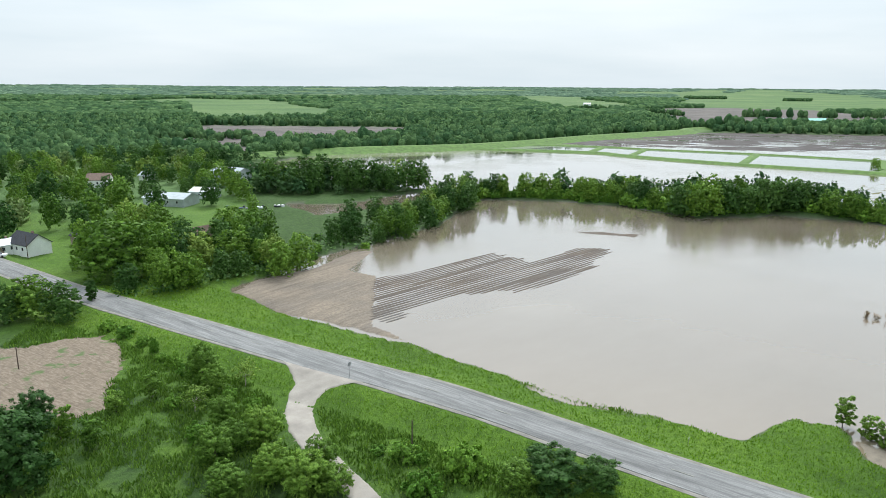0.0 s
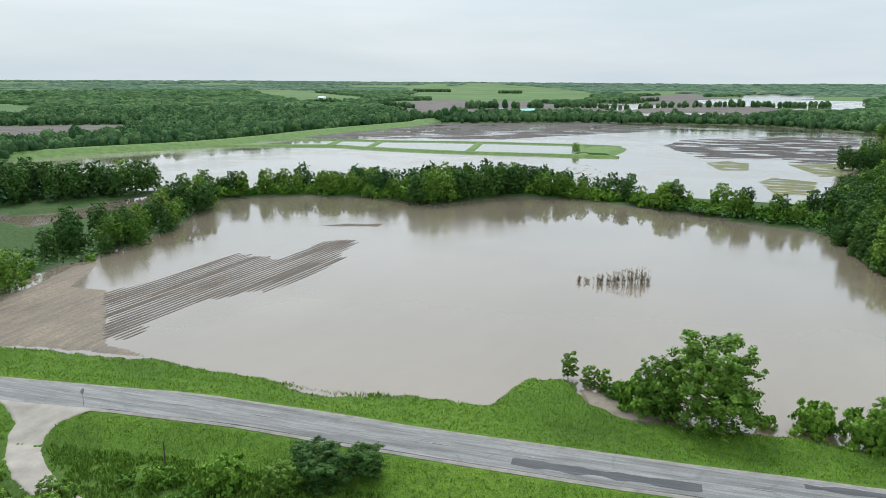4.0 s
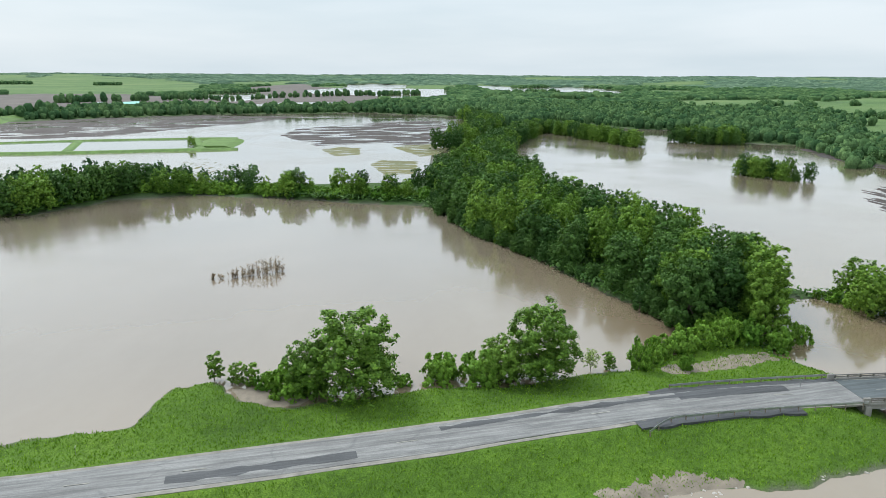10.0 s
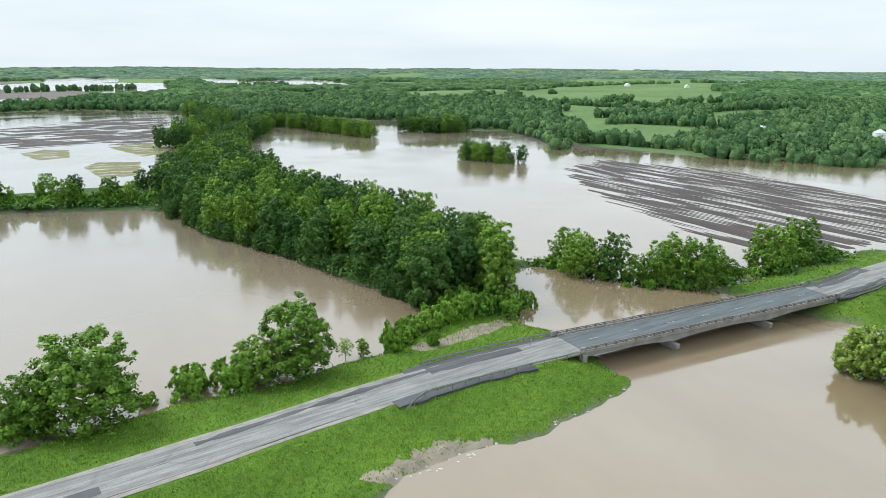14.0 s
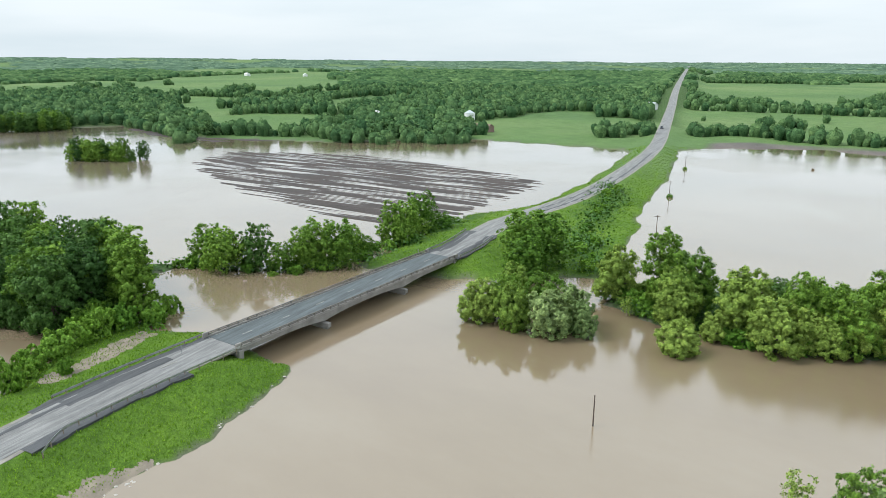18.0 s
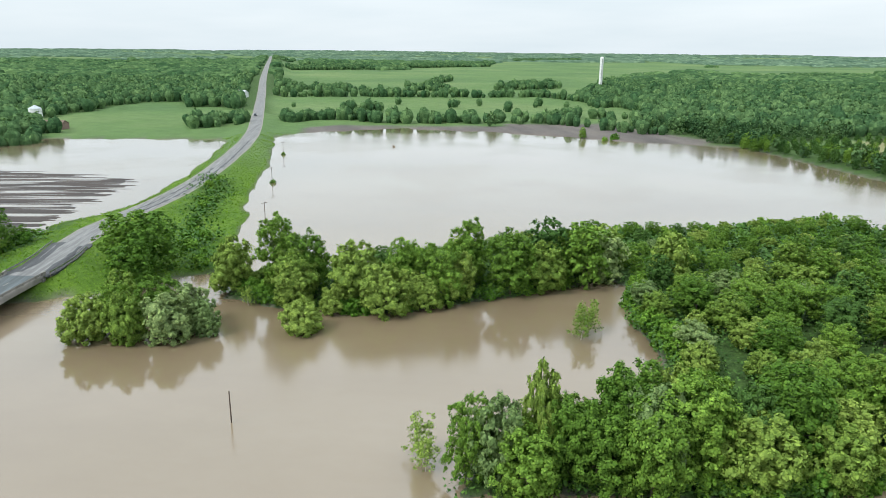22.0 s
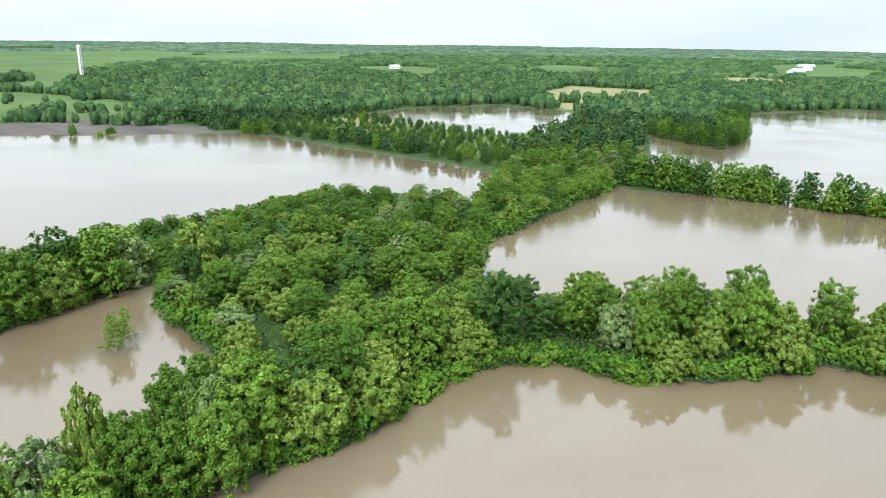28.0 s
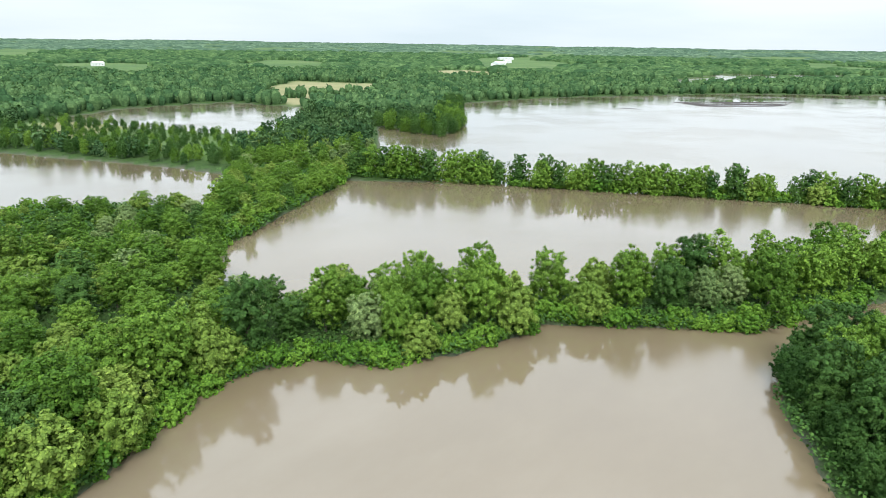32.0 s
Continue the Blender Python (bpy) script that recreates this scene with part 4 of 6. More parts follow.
mud_flat([(86, 322), (109, 349), (132, 345), (112, 304), (92, 292), (80, 300)], 0.5, 2.0, 0.03, -0.035, 6, 0.04, 1.6, 0.7, MUD_GREEN, "sprouting rows just above the flood", 12)
mud_flat([(190, 324), (212, 330), (194, 280), (170, 250), (161, 265)], 0.5, 2.0, 0.03, -0.035, 6, 0.04, 1.6, 0.7, MUD_GREEN, "sprouting rows just above the flood", 13)
mud_flat([(-319, -520), (-386, -524), (-445, -508), (-392, -466), (-323, -472)], 2.9, 6, 0.04, 0.05, 22, 0.06, 2.6, 1.5, MUD_DARK, "low mud bank in the wide flood", 14)
mud_flat([(-246, -474), (-262, -455), (-270, -458), (-262, -478)], 2.9, 6, 0.04, 0.02, 10, 0.05, 2.0, 1.2, MUD_DARK, "low mud bank in the wide flood", 15)
mud_flat([(471, 106), (522, 92), (488, 68), (419, -24), (404, -48), (394, -7), (392, 44), (430, 82)], 1.1, 8, 0.03, 0.12, 26, 0.09, 2.6, 1.6, MUD_DARK, "bare brown mud along the east lake's shore", 17)

# ---------- settling ponds with grass banks ----------
FRONT = [(2, 503, 1.1), (29, 494, 1.1), (98, 474, 1.1), (119, 450, 1.1), (171, 404, 1.1), (230, 364, 1.1), (246, 352, 0.8)]
BACK = [(14, 534, 1.1), (40, 534, 1.1), (116, 514, 1.1), (142, 497, 1.1), (206, 464, 1.1), (264, 424, 1.1), (286, 408, 0.8)]
pond_bank = new("pond_bank")
tagged(pond_bank, "straight grass banks between four settling ponds", "bank", kind="structure")


def berm(pts, half, parent=None, skirt=3.2):
    bm = bmesh.new()
    prev = None
    line = smooth_line(pts, 5)
    for i, p in enumerate(line):
        t = (line[min(i + 1, len(line) - 1)] - line[max(i - 1, 0)]).normalized()
        s = Vector((-t.y, t.x, 0))
        row = [bm.verts.new(Vector((p.x, p.y, 0)) + s * a + Vector((0, 0, z))) for a, z in ((half + skirt, -0.9), (half * 0.6, p.z), (-half * 0.6, p.z), (-half - skirt, -0.9))]
        if prev:
            for k in range(3):
                bm.faces.new((prev[k], prev[k + 1], row[k + 1], row[k]))
        else:
            bm.faces.new(row)
        prev = row
    bm.faces.new(prev)
    part("berm", bm, GRASS_BANK, parent or pond_bank)


GRASS_BANK = plain("grass_bank", (0.105, 0.190, 0.040), 0.9, 0, 0.3, 1.2, 0.6)
levee = new("levee")
tagged(levee, "long straight grass levee along the flooded field", "levee", kind="structure")
berm([(x, y, 3.5) for x, y in LEVEE], 4.0, levee, 11)
berm(FRONT, 3.2)
berm(BACK, 2.6)
for a, b in zip(FRONT[1:6], BACK[1:6]):
    berm([a, ((a[0] + b[0]) / 2, (a[1] + b[1]) / 2, 1.1), b], 2.4)
berm([(240, 370, 1.35), (262, 391, 1.35), (273, 405, 1.35)], 13)
for k in range(1, 5):
    bm = bmesh.new()
    bm.faces.new([bm.verts.new((p[0], p[1], 0.35)) for p in (FRONT[k], FRONT[k + 1], BACK[k + 1], BACK[k])])
    part("pond", bm, POND, pond_bank, "pale settling pond water")

# ---------- trees ----------
def quads_mesh(name, verts, material, tint=None):
    """A mesh of loose four-cornered leaves: n x 4 x 3, n x 5 x 3 with the outward direction last, or n x 8 x 3 with one for each corner."""
    n, facing = len(verts), None
    if verts.shape[1] == 5:
        verts, facing = verts[:, :4], np.repeat(verts[:, 4], 4, axis=0)
    elif verts.shape[1] == 8:
        verts, facing = verts[:, :4], verts[:, 4:].reshape(-1, 3)
    me = bpy.data.meshes.new(name)
    me.vertices.add(n * 4)
    me.vertices.foreach_set("co", np.asarray(verts, np.float32).ravel())
    me.loops.add(n * 4)
    me.loops.foreach_set("vertex_index", np.arange(n * 4, dtype=np.int32))
    me.polygons.add(n)
    me.polygons.foreach_set("loop_start", np.arange(0, n * 4, 4, dtype=np.int32))
    me.update(calc_edges=True)
    if facing is not None:
        facing = facing / (np.linalg.norm(facing, axis=1)[:, None] + 1e-9)
        me.attributes.new("custom_normal", "FLOAT_VECTOR", "POINT").data.foreach_set("vector", facing.astype(np.float32).ravel())
    if tint is not None:
        me.attributes.new("tint", "FLOAT", "POINT").data.foreach_set("value", tint.astype(np.float32))
    me.materials.append(material)
    return me


def leaf_cloud(rng, lobes, count, size, long=1.5, keep=0.62, shell=(0.35, 1.15), stray=0.38):
    """Leaf sprays in tufts that sit on the lobes of a crown, turned outwards, none deep inside."""
    c = np.array([l[0] for l in lobes])
    r = np.array([l[1] for l in lobes])
    per = 12
    d = rng.normal(size=(len(c), per, 3))
    d[..., 2] += 0.3
    d /= np.linalg.norm(d, axis=2)[..., None]
    tuft = (c[:, None] + d * (r[:, None] * rng.uniform(0.55, 1.0, (len(c), per)))[..., None]).reshape(-1, 3)
    tr = np.repeat(r, per) * rng.uniform(0.22, 0.42, len(c) * per)
    heart = c.mean(axis=0)
    got = []
    while sum(len(g[0]) for g in got) < count:
        k = rng.choice(len(tuft), count * 2, p=tr ** 2 / (tr ** 2).sum())
        d = rng.normal(size=(count * 2, 3))
        d[:, 2] += 0.3
        d /= np.linalg.norm(d, axis=1)[:, None]
        p = tuft[k] + d * (tr[k] * (rng.uniform(*shell, count * 2) + rng.exponential(0.12, count * 2)))[:, None]
        deep = np.min(np.linalg.norm((p[:, None] - c[None]) / r[None, :, None], axis=2), axis=1)
        ok = deep > np.where(rng.uniform(size=len(deep)) < 0.18, 0.3, keep)
        got.append((p[ok], d[ok]))
    p = np.concatenate([g[0] for g in got])[:count]
    d = np.concatenate([g[1] for g in got])[:count]
    out = p - heart
    out /= np.linalg.norm(out, axis=1)[:, None] + 1e-6
    nrm = d * 0.5 + out * 0.5 + rng.normal(size=d.shape) * stray + np.array([0, 0, 0.18])
    nrm /= np.linalg.norm(nrm, axis=1)[:, None]
    side = np.cross(nrm, rng.normal(size=d.shape))
    side /= np.linalg.norm(side, axis=1)[:, None]
    up = np.cross(nrm, side)
    s = size * rng.uniform(0.5, 1.4, (count, 1))
    a, b = side * s * 0.5, up * s * 0.5 * long
    bend = nrm * s * 0.18
    facing = d * 0.55 + out * 0.16 + nrm * 0.42 + np.array([0, 0, 0.10])
    facing /= np.linalg.norm(facing, axis=1)[:, None]
    sprays = np.stack([p - a * 0.7 - b * 0.6 - bend, p + a - b * 0.35, p + a * 0.6 + b - bend, p - a + b * 0.3, facing], 1)
    return sprays


def limb_mesh(name, rng, height, base, lobes, material, seg=6):
    bm = bmesh.new()
    fork = Vector((rng.normal() * 0.2, rng.normal() * 0.2, height * 0.32))
    tube(bm, (0, 0, -1.2), fork, base, base * 0.72, seg)
    for c, r in lobes[: 7]:
        mid = fork.lerp(Vector(c), 0.5) + Vector((rng.normal() * 0.2, rng.normal() * 0.2, 0.25))
        tube(bm, fork, mid, base * 0.5, base * 0.3, 5)
        tube(bm, mid, Vector(c) + Vector((0, 0, r * 0.5)), base * 0.3, base * 0.08, 5)
    return mesh_of(name, bm, material)


def crown_lobes(rng, height, radius, bottom, count, spread=0.62, lobe=(0.34, 0.52)):
    out = []
    mid, half = (height + bottom) / 2, (height - bottom) / 2
    for k in range(count):
        a = k * 2.4 + rng.uniform(0, 0.8)
        v = -0.9 + 1.75 * ((k + 0.5) / count) ** 1.1
        ring = math.sqrt(max(0.05, 1 - v * v * (1.0 if v > 0 else 0.35))) * spread * rng.uniform(0.55, 1.1)
        r = radius * rng.uniform(*lobe) * (1 - 0.25 * max(v, 0))
        out.append((np.array([math.cos(a) * ring * radius, math.sin(a) * ring * radius, mid + v * (half - r * 0.55)]), r))
    out.append((np.array([0, 0, mid]), radius * 0.45))
    return out


class Kind:
    """A kind of tree: its shared trunk and crown meshes."""

    def __init__(self, seed, height, radius, bottom, lobes, leaves, size, leaf, bark=None, long=1.5, keep=0.62, base=0.24, names=("tree", "trunk", "crown"), spread=0.64, lobe=(0.26, 0.42), shell=(0.3, 1.05)):
        rng = np.random.RandomState(seed)
        lb = crown_lobes(rng, height, radius, bottom, lobes, spread, lobe)
        self.names, self.leaf, self.height, self.radius = names, leaf, height, radius
        self.trunk = limb_mesh(names[1], rng, height, base, lb, bark or BARK)
        self.sprays = leaf_cloud(rng, lb, leaves, size, long, keep, shell)
        self.crown = quads_mesh(names[2], self.sprays, LEAVES.get(leaf, TWIG))


BUSH = ("bush", "stems", "foliage")


def kinds(level):
    """All kinds, with fine leaves for the trees that stand near, or coarser sprays."""
    n, s, o = ((2.3, 0.65, 0), (0.5, 1.1, 100), (0.25, 1.55, 200))[level]

    def make(seeds, height, radius, bottom, lobes, leaves, size, leaf, **more):
        return [Kind(o + k, height, radius, bottom, lobes, int(leaves * n), size * s, leaf, **more) for k in seeds]

    return {
        "oak": make((1, 2, 3), 13, 5.2, 0.0, 30, 7600, 0.37, "green", spread=0.68),
        "dark": make((4, 5), 13, 4.8, 0.0, 28, 7200, 0.37, "dark"),
        "tall": make((6, 7), 15, 4.2, 0.6, 30, 7200, 0.36, "green"),
        "light": make((8, 9), 10, 4.6, 0.0, 24, 7200, 0.34, "light", long=2.2),
        "silver": make((10,), 10, 4.4, 0.0, 24, 6600, 0.34, "silver", long=2.0),
        "sapling": make((11, 12), 7, 1.9, 0.4, 14, 2200, 0.29, "green", base=0.10),
        "sparse": make((13, 14), 9, 3.2, 1.6, 14, 620, 0.36, "light", bark=BARK_PALE, base=0.15, keep=0.4, shell=(0.3, 1.1)),
        "bush": make((15, 16, 17), 3.2, 2.3, -0.8, 15, 2300, 0.31, "bush", base=0.06, names=BUSH, spread=0.75),
        "dead_bush": make((18,), 2.6, 1.5, 0.0, 8, 420, 0.3, "twig", bark=WOOD_GREY, long=4.0, base=0.05, keep=0.2, shell=(0.1, 1.0), names=BUSH),
        "cedar": make((19,), 6, 1.7, 0.0, 12, 1500, 0.42, "dark", base=0.12, spread=0.35, lobe=(0.3, 0.62)),
    }


NEAR, MID, OFF = kinds(0), kinds(1), kinds(2)
TREE_WORDS = {"oak": "broad leafy green tree", "dark": "dark green broadleaf tree", "tall": "tall full-crowned cottonwood", "light": "yellow-green willow tree", "silver": "silvery-leaved maple tree",
              "sapling": "slim young green tree", "sparse": "thin half-bare pale tree", "bush": "low dense green bush", "dead_bush": "dead brown drowned bush", "cedar": "dark conical cedar tree"}
rnd = random.Random(7)
PLANTED = []


def plant(kind, x, y, scale=1.0, where="on the bank", group="", wide=None, z=None):
    """Note a tree; they are all set at the end, the nearest as things of their own."""
    PLANTED.append((math.hypot(x, y), kind, x, y, scale, wide or scale * rnd.uniform(0.92, 1.1), where, group, z))


def plant_tall(kind, x, y, height, width, where, group):
    """A tree of given height and breadth, mostly fitted to the camera's view."""
    k = NEAR[kind][0]
    TAKEN.append((x, y, width * 0.6))
    plant(kind, x, y, height / k.height, where, group, width / (2.15 * k.radius))


def set_tree(kind, x, y, scale, wide, where, group, z):
    pick = rnd.choice((NEAR if math.hypot(x, y) < 135 else MID)[kind])
    root = new(pick.names[0])
    root.matrix_basis = Matrix.Translation((x, y, z)) @ pose(0, 0, 0, rnd.uniform(-4, 4), rnd.uniform(-4, 4), rnd.uniform(0, 360)) @ Matrix.Diagonal((wide, wide, scale, 1))
    shared(pick.names[1], pick.trunk, root)
    shared(pick.names[2], pick.crown, root)
    tagged(root, f"{TREE_WORDS[kind]} {where}", "bush" if "bush" in kind else "tree", group)


def set_all():
    """The nearest trees and bushes become things; the rest is joined by foliage into woods."""
    spots = sorted(PLANTED)
    heights, _ = terrain(np.array([p[2] for p in spots]), np.array([p[3] for p in spots]))
    room = {"tree": 300, "bush": 290}
    rest = collections.defaultdict(list)
    for p, gz in zip(spots, heights):
        _, kind, x, y, scale, wide, where, group, z = p
        z = max(float(gz), -0.7) if z is None else z
        key = "bush" if "bush" in kind else "tree"
        if room[key] > 0:
            room[key] -= 1
            set_tree(kind, x, y, scale, wide, where, group, z)
        else:
            pick = rnd.choice((MID if p[0] < 215 else OFF)[kind])
            rest[pick.leaf].append((pick.sprays, x, y, z, scale, wide))
    rng = np.random.RandomState(9)
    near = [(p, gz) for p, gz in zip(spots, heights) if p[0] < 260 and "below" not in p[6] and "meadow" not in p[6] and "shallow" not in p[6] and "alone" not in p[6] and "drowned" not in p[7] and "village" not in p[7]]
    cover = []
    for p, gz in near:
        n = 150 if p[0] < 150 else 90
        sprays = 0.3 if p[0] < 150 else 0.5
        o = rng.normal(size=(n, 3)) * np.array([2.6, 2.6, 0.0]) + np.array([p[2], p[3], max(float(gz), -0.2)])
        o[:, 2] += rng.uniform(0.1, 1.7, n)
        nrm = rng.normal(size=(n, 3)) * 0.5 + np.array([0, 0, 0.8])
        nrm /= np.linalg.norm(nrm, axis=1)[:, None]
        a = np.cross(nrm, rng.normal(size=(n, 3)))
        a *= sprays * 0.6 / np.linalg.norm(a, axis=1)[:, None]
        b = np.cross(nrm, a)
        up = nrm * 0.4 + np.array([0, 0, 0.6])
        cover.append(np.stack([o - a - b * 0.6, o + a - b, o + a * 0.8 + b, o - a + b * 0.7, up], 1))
    cover = np.concatenate(cover)
    at = cover[:, :4].mean(axis=1)
    cover = cover[terrain(at[:, 0], at[:, 1])[1] > -1.3]
    # dark leaf colour, so that the gaps between the crowns stay dark
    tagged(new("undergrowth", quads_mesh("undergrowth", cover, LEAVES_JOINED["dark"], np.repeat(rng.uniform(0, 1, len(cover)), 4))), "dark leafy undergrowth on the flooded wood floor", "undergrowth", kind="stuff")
    for leaf, todo in rest.items():
        verts, tint = [], []
        for sprays, x, y, z, scale, wide in todo:
            a = rng.uniform(0, 6.283)
            v = sprays * np.array([wide, wide, scale])
            v = np.stack([v[..., 0] * math.cos(a) - v[..., 1] * math.sin(a), v[..., 0] * math.sin(a) + v[..., 1] * math.cos(a), v[..., 2]], -1)
            v[:, :4] += np.array([x, y, z])
            verts.append(v)
            tint.append(np.full(len(v) * 4, rng.uniform()))
        ob = new("woodland", quads_mesh("woodland", np.concatenate(verts), LEAVES_JOINED.get(leaf, TWIG), np.concatenate(tint)))
        tagged(ob, f"woodland crowns with {'light' if leaf == 'light' else leaf} green leaves among flooded fields", "woodland", kind="stuff")


TAKEN = []


# lawns, yards and sight lines without trees: x, y, radius
CLEARINGS = [(-108, 176, 11), (-117, 170, 12), (-101, 262, 17), (-84, 236, 17), (-99, 326, 13), (-70, 250, 15), (-66, 190, 6), (-58, 216, 13), (-145, 300, 12), (-118, 290, 14), (-130, 240, 12), (-45, 235, 12), (-160, 250, 14)]


def free(x, y, gap, slack=0.5):
    for cx, cy, cr in CLEARINGS:
        if (cx - x) ** 2 + (cy - y) ** 2 < cr ** 2:
            return False
    for px, py, pg in TAKEN:
        if (px - x) ** 2 + (py - y) ** 2 < (slack * min(gap + pg, 2.2 * gap)) ** 2:
            return False
    TAKEN.append((x, y, gap))
    return True


def choose(mix):
    total = sum(w for _, w in mix)
    u = rnd.uniform(0, total)
    for k, w in mix:
        u -= w
        if u <= 0:
            return k
    return mix[-1][0]


def wood(poly, gap, mix, size, where, group, tries=220, limit=500, broad=None):
    """Trees scattered over an outline, no two closer than the gap."""
    xs, ys = [p[0] for p in poly], [p[1] for p in poly]
    area = abs(sum(a[0] * b[1] - b[0] * a[1] for a, b in zip(poly, poly[1:] + poly[:1]))) / 2
    done = 0
    for _ in range(int(area / gap ** 2 * tries / 10)):
        x, y = rnd.uniform(min(xs), max(xs)), rnd.uniform(min(ys), max(ys))
        if done < limit and inside(np.array([x]), np.array([y]), poly)[0] and free(x, y, gap):
            high = rnd.uniform(*size)
            plant(choose(mix), x, y, high, where, group, high * rnd.uniform(*broad) if broad else None)
            done += 1


def belt(line, width, gap, mix, size, where, group, slack=0.5, broad=None):
    """Trees along a line."""
    pts = smooth_line([(*p, 0) for p in line], gap * 0.5)
    for i, p in enumerate(pts):
        for _ in range(3 + int(width / gap)):
            x, y = p.x + rnd.uniform(-width, width) / 2, p.y + rnd.uniform(-width, width) / 2
            if free(x, y, gap, slack):
                high = rnd.uniform(*size)
                plant(choose(mix), x, y, high, where, group, high * rnd.uniform(*broad) if broad else None)


# MIXED: darker species; its dark leaves also stand in for northern backlit shade
MIXED = [("oak", 2.2), ("dark", 6.5), ("tall", 1.0), ("light", 0.2)]
LOW_MIX = [("oak", 2), ("bush", 3), ("dark", 1), ("sapling", 1)]
SPRING = [("oak", 4.2), ("light", 3.0), ("tall", 1.3), ("silver", 1.4), ("sparse", 0.5), ("dark", 1.0)]

# the bank below the road and the drowned edge of the north lake
for kind, x, y, h, w in (("oak", 63.5, 68, 14.2, 15.5), ("oak", 60, 72.5, 9.5, 9), ("bush", 58.3, 75, 6.2, 8), ("oak", 84.8, 49, 13.0, 13.5), ("oak", 81, 53.5, 8, 8.5), ("bush", 79, 56, 6.2, 8), ("bush", 75.6, 61, 5.6, 7), ("bush", 71, 64.5, 2.7, 3.5)):
    plant_tall(kind, x, y, h, w, "below the road bank", "trees below the road")
for kind, x, y, h, w in (("sapling", 54.3, 87, 5, 3.4), ("sapling", 55.8, 84, 4.2, 3.2), ("sapling", 56.8, 82, 4.6, 3.4), ("bush", 57.3, 79.5, 3, 3.6), ("sparse", 93, 45.3, 4.2, 3.6), ("sapling", 95.6, 43.3, 3.4, 3), ("bush", 97.5, 39, 5.6, 4.2), ("bush", 101.6, 33.5, 2.8, 2.8),
                         ("bush", 101.5, 39, 4.0, 5), ("bush", 105.5, 38.5, 4.4, 6), ("bush", 109.5, 37, 4.6, 6.5), ("bush", 113.5, 34.5, 4.8, 6.5), ("bush", 117, 32.5, 5.2, 6), ("bush", 119.5, 29.5, 4.4, 6)):
    plant_tall(kind, x, y, h, w, "in shallow flood water by the bank", "trees below the road")
# the tall wood between the north lake and the east lake
wood([(118, 38), (128, 52), (133, 62), (145, 80), (154, 102), (163, 122), (185, 150), (200, 166), (281, 196), (240, 152), (205, 112), (184, 76), (163, 46), (148, 36), (132, 35)], 5.4, MIXED, (0.8, 1.12), "in the wood by the river", "riverside wood")
belt([(120, 40), (129, 54), (144, 82), (153, 104), (163, 124), (182, 150)], 2.5, 3.0, [("dark", 3), ("sapling", 1)], (0.22, 0.5), "at the wood's flooded edge", "bushes at the wood's edge", 0.34)
belt([(205, 168), (250, 184), (285, 200), (354, 240), (420, 268), (470, 288)], 14, 5.0, MIXED, (0.75, 1.0), "along the flooded channel", "channel trees")
belt([(480, 285), (471, 270), (448, 228), (428, 194), (420, 184)], 10, 3.4, [("oak", 3), ("dark", 2), ("bush", 1)], (0.7, 0.95), "on a flooded strip", "channel trees")
belt([(330, 262), (400, 290), (470, 330), (560, 420)], 16, 6, MIXED, (0.8, 1.1), "along the flooded channel", "channel trees")
# hedge belt behind the north lake
belt([(14, 281), (39, 282), (67, 271), (84, 250)], 8, 3.6, LOW_MIX, (0.5, 0.8), "in the hedge belt", "hedge belt")
belt([(84, 246), (100, 246), (118, 251), (132, 248)], 9, 4.4, MIXED, (0.75, 1.0), "in the hedge belt", "hedge belt")
belt([(132, 248), (150, 230), (160, 212), (174, 184), (190, 162), (205, 172)], 9, 3.9, [("oak", 2), ("dark", 1.5), ("bush", 4)], (0.5, 0.85), "in the hedge belt", "hedge belt")
belt([(14, 279), (39, 280), (67, 268), (86, 246), (102, 247), (120, 250), (134, 245), (150, 228), (160, 211), (173, 184), (189, 161)], 4, 2.4, [("bush", 5), ("sapling", 1.2)], (0.8, 1.5), "in the hedge belt", "hedge belt", 0.3)
# the west shore and the village
belt([(-62, 150), (-44, 170), (-34, 190), (-24, 204), (-5, 234), (6, 262), (12, 284)], 15, 5.6, [("oak", 3), ("dark", 3.5), ("light", 0.8), ("bush", 1.5)], (0.5, 0.8), "along the field's edge", "field-edge trees")
wood([(-74, 292), (-40, 282), (-8, 296), (-6, 310), (-40, 306), (-80, 312)], 6.5, MIXED, (0.85, 1.15), "in a grove by the flooded field", "grove")
wood([(-92, 166), (-68, 152), (-52, 172), (-42, 196), (-58, 200), (-88, 184)], 6.5, [("oak", 5), ("dark", 2), ("tall", 1), ("light", 1)], (0.7, 1.0), "beside the village road", "village trees")
wood([(-330, 330), (-250, 215), (-125, 195), (-60, 232), (-88, 300), (-120, 380), (-160, 395)], 8.6, [("oak", 4), ("dark", 4), ("light", 1.4), ("tall", 1), ("silver", 0.5), ("sparse", 0.6)], (0.55, 1.0), "among the village houses", "village trees")
wood([(-240, 120), (-102, 134), (-84, 126), (-120, 105), (-240, 80)], 8.5, MIXED, (0.6, 0.9), "beside the village road", "village trees")
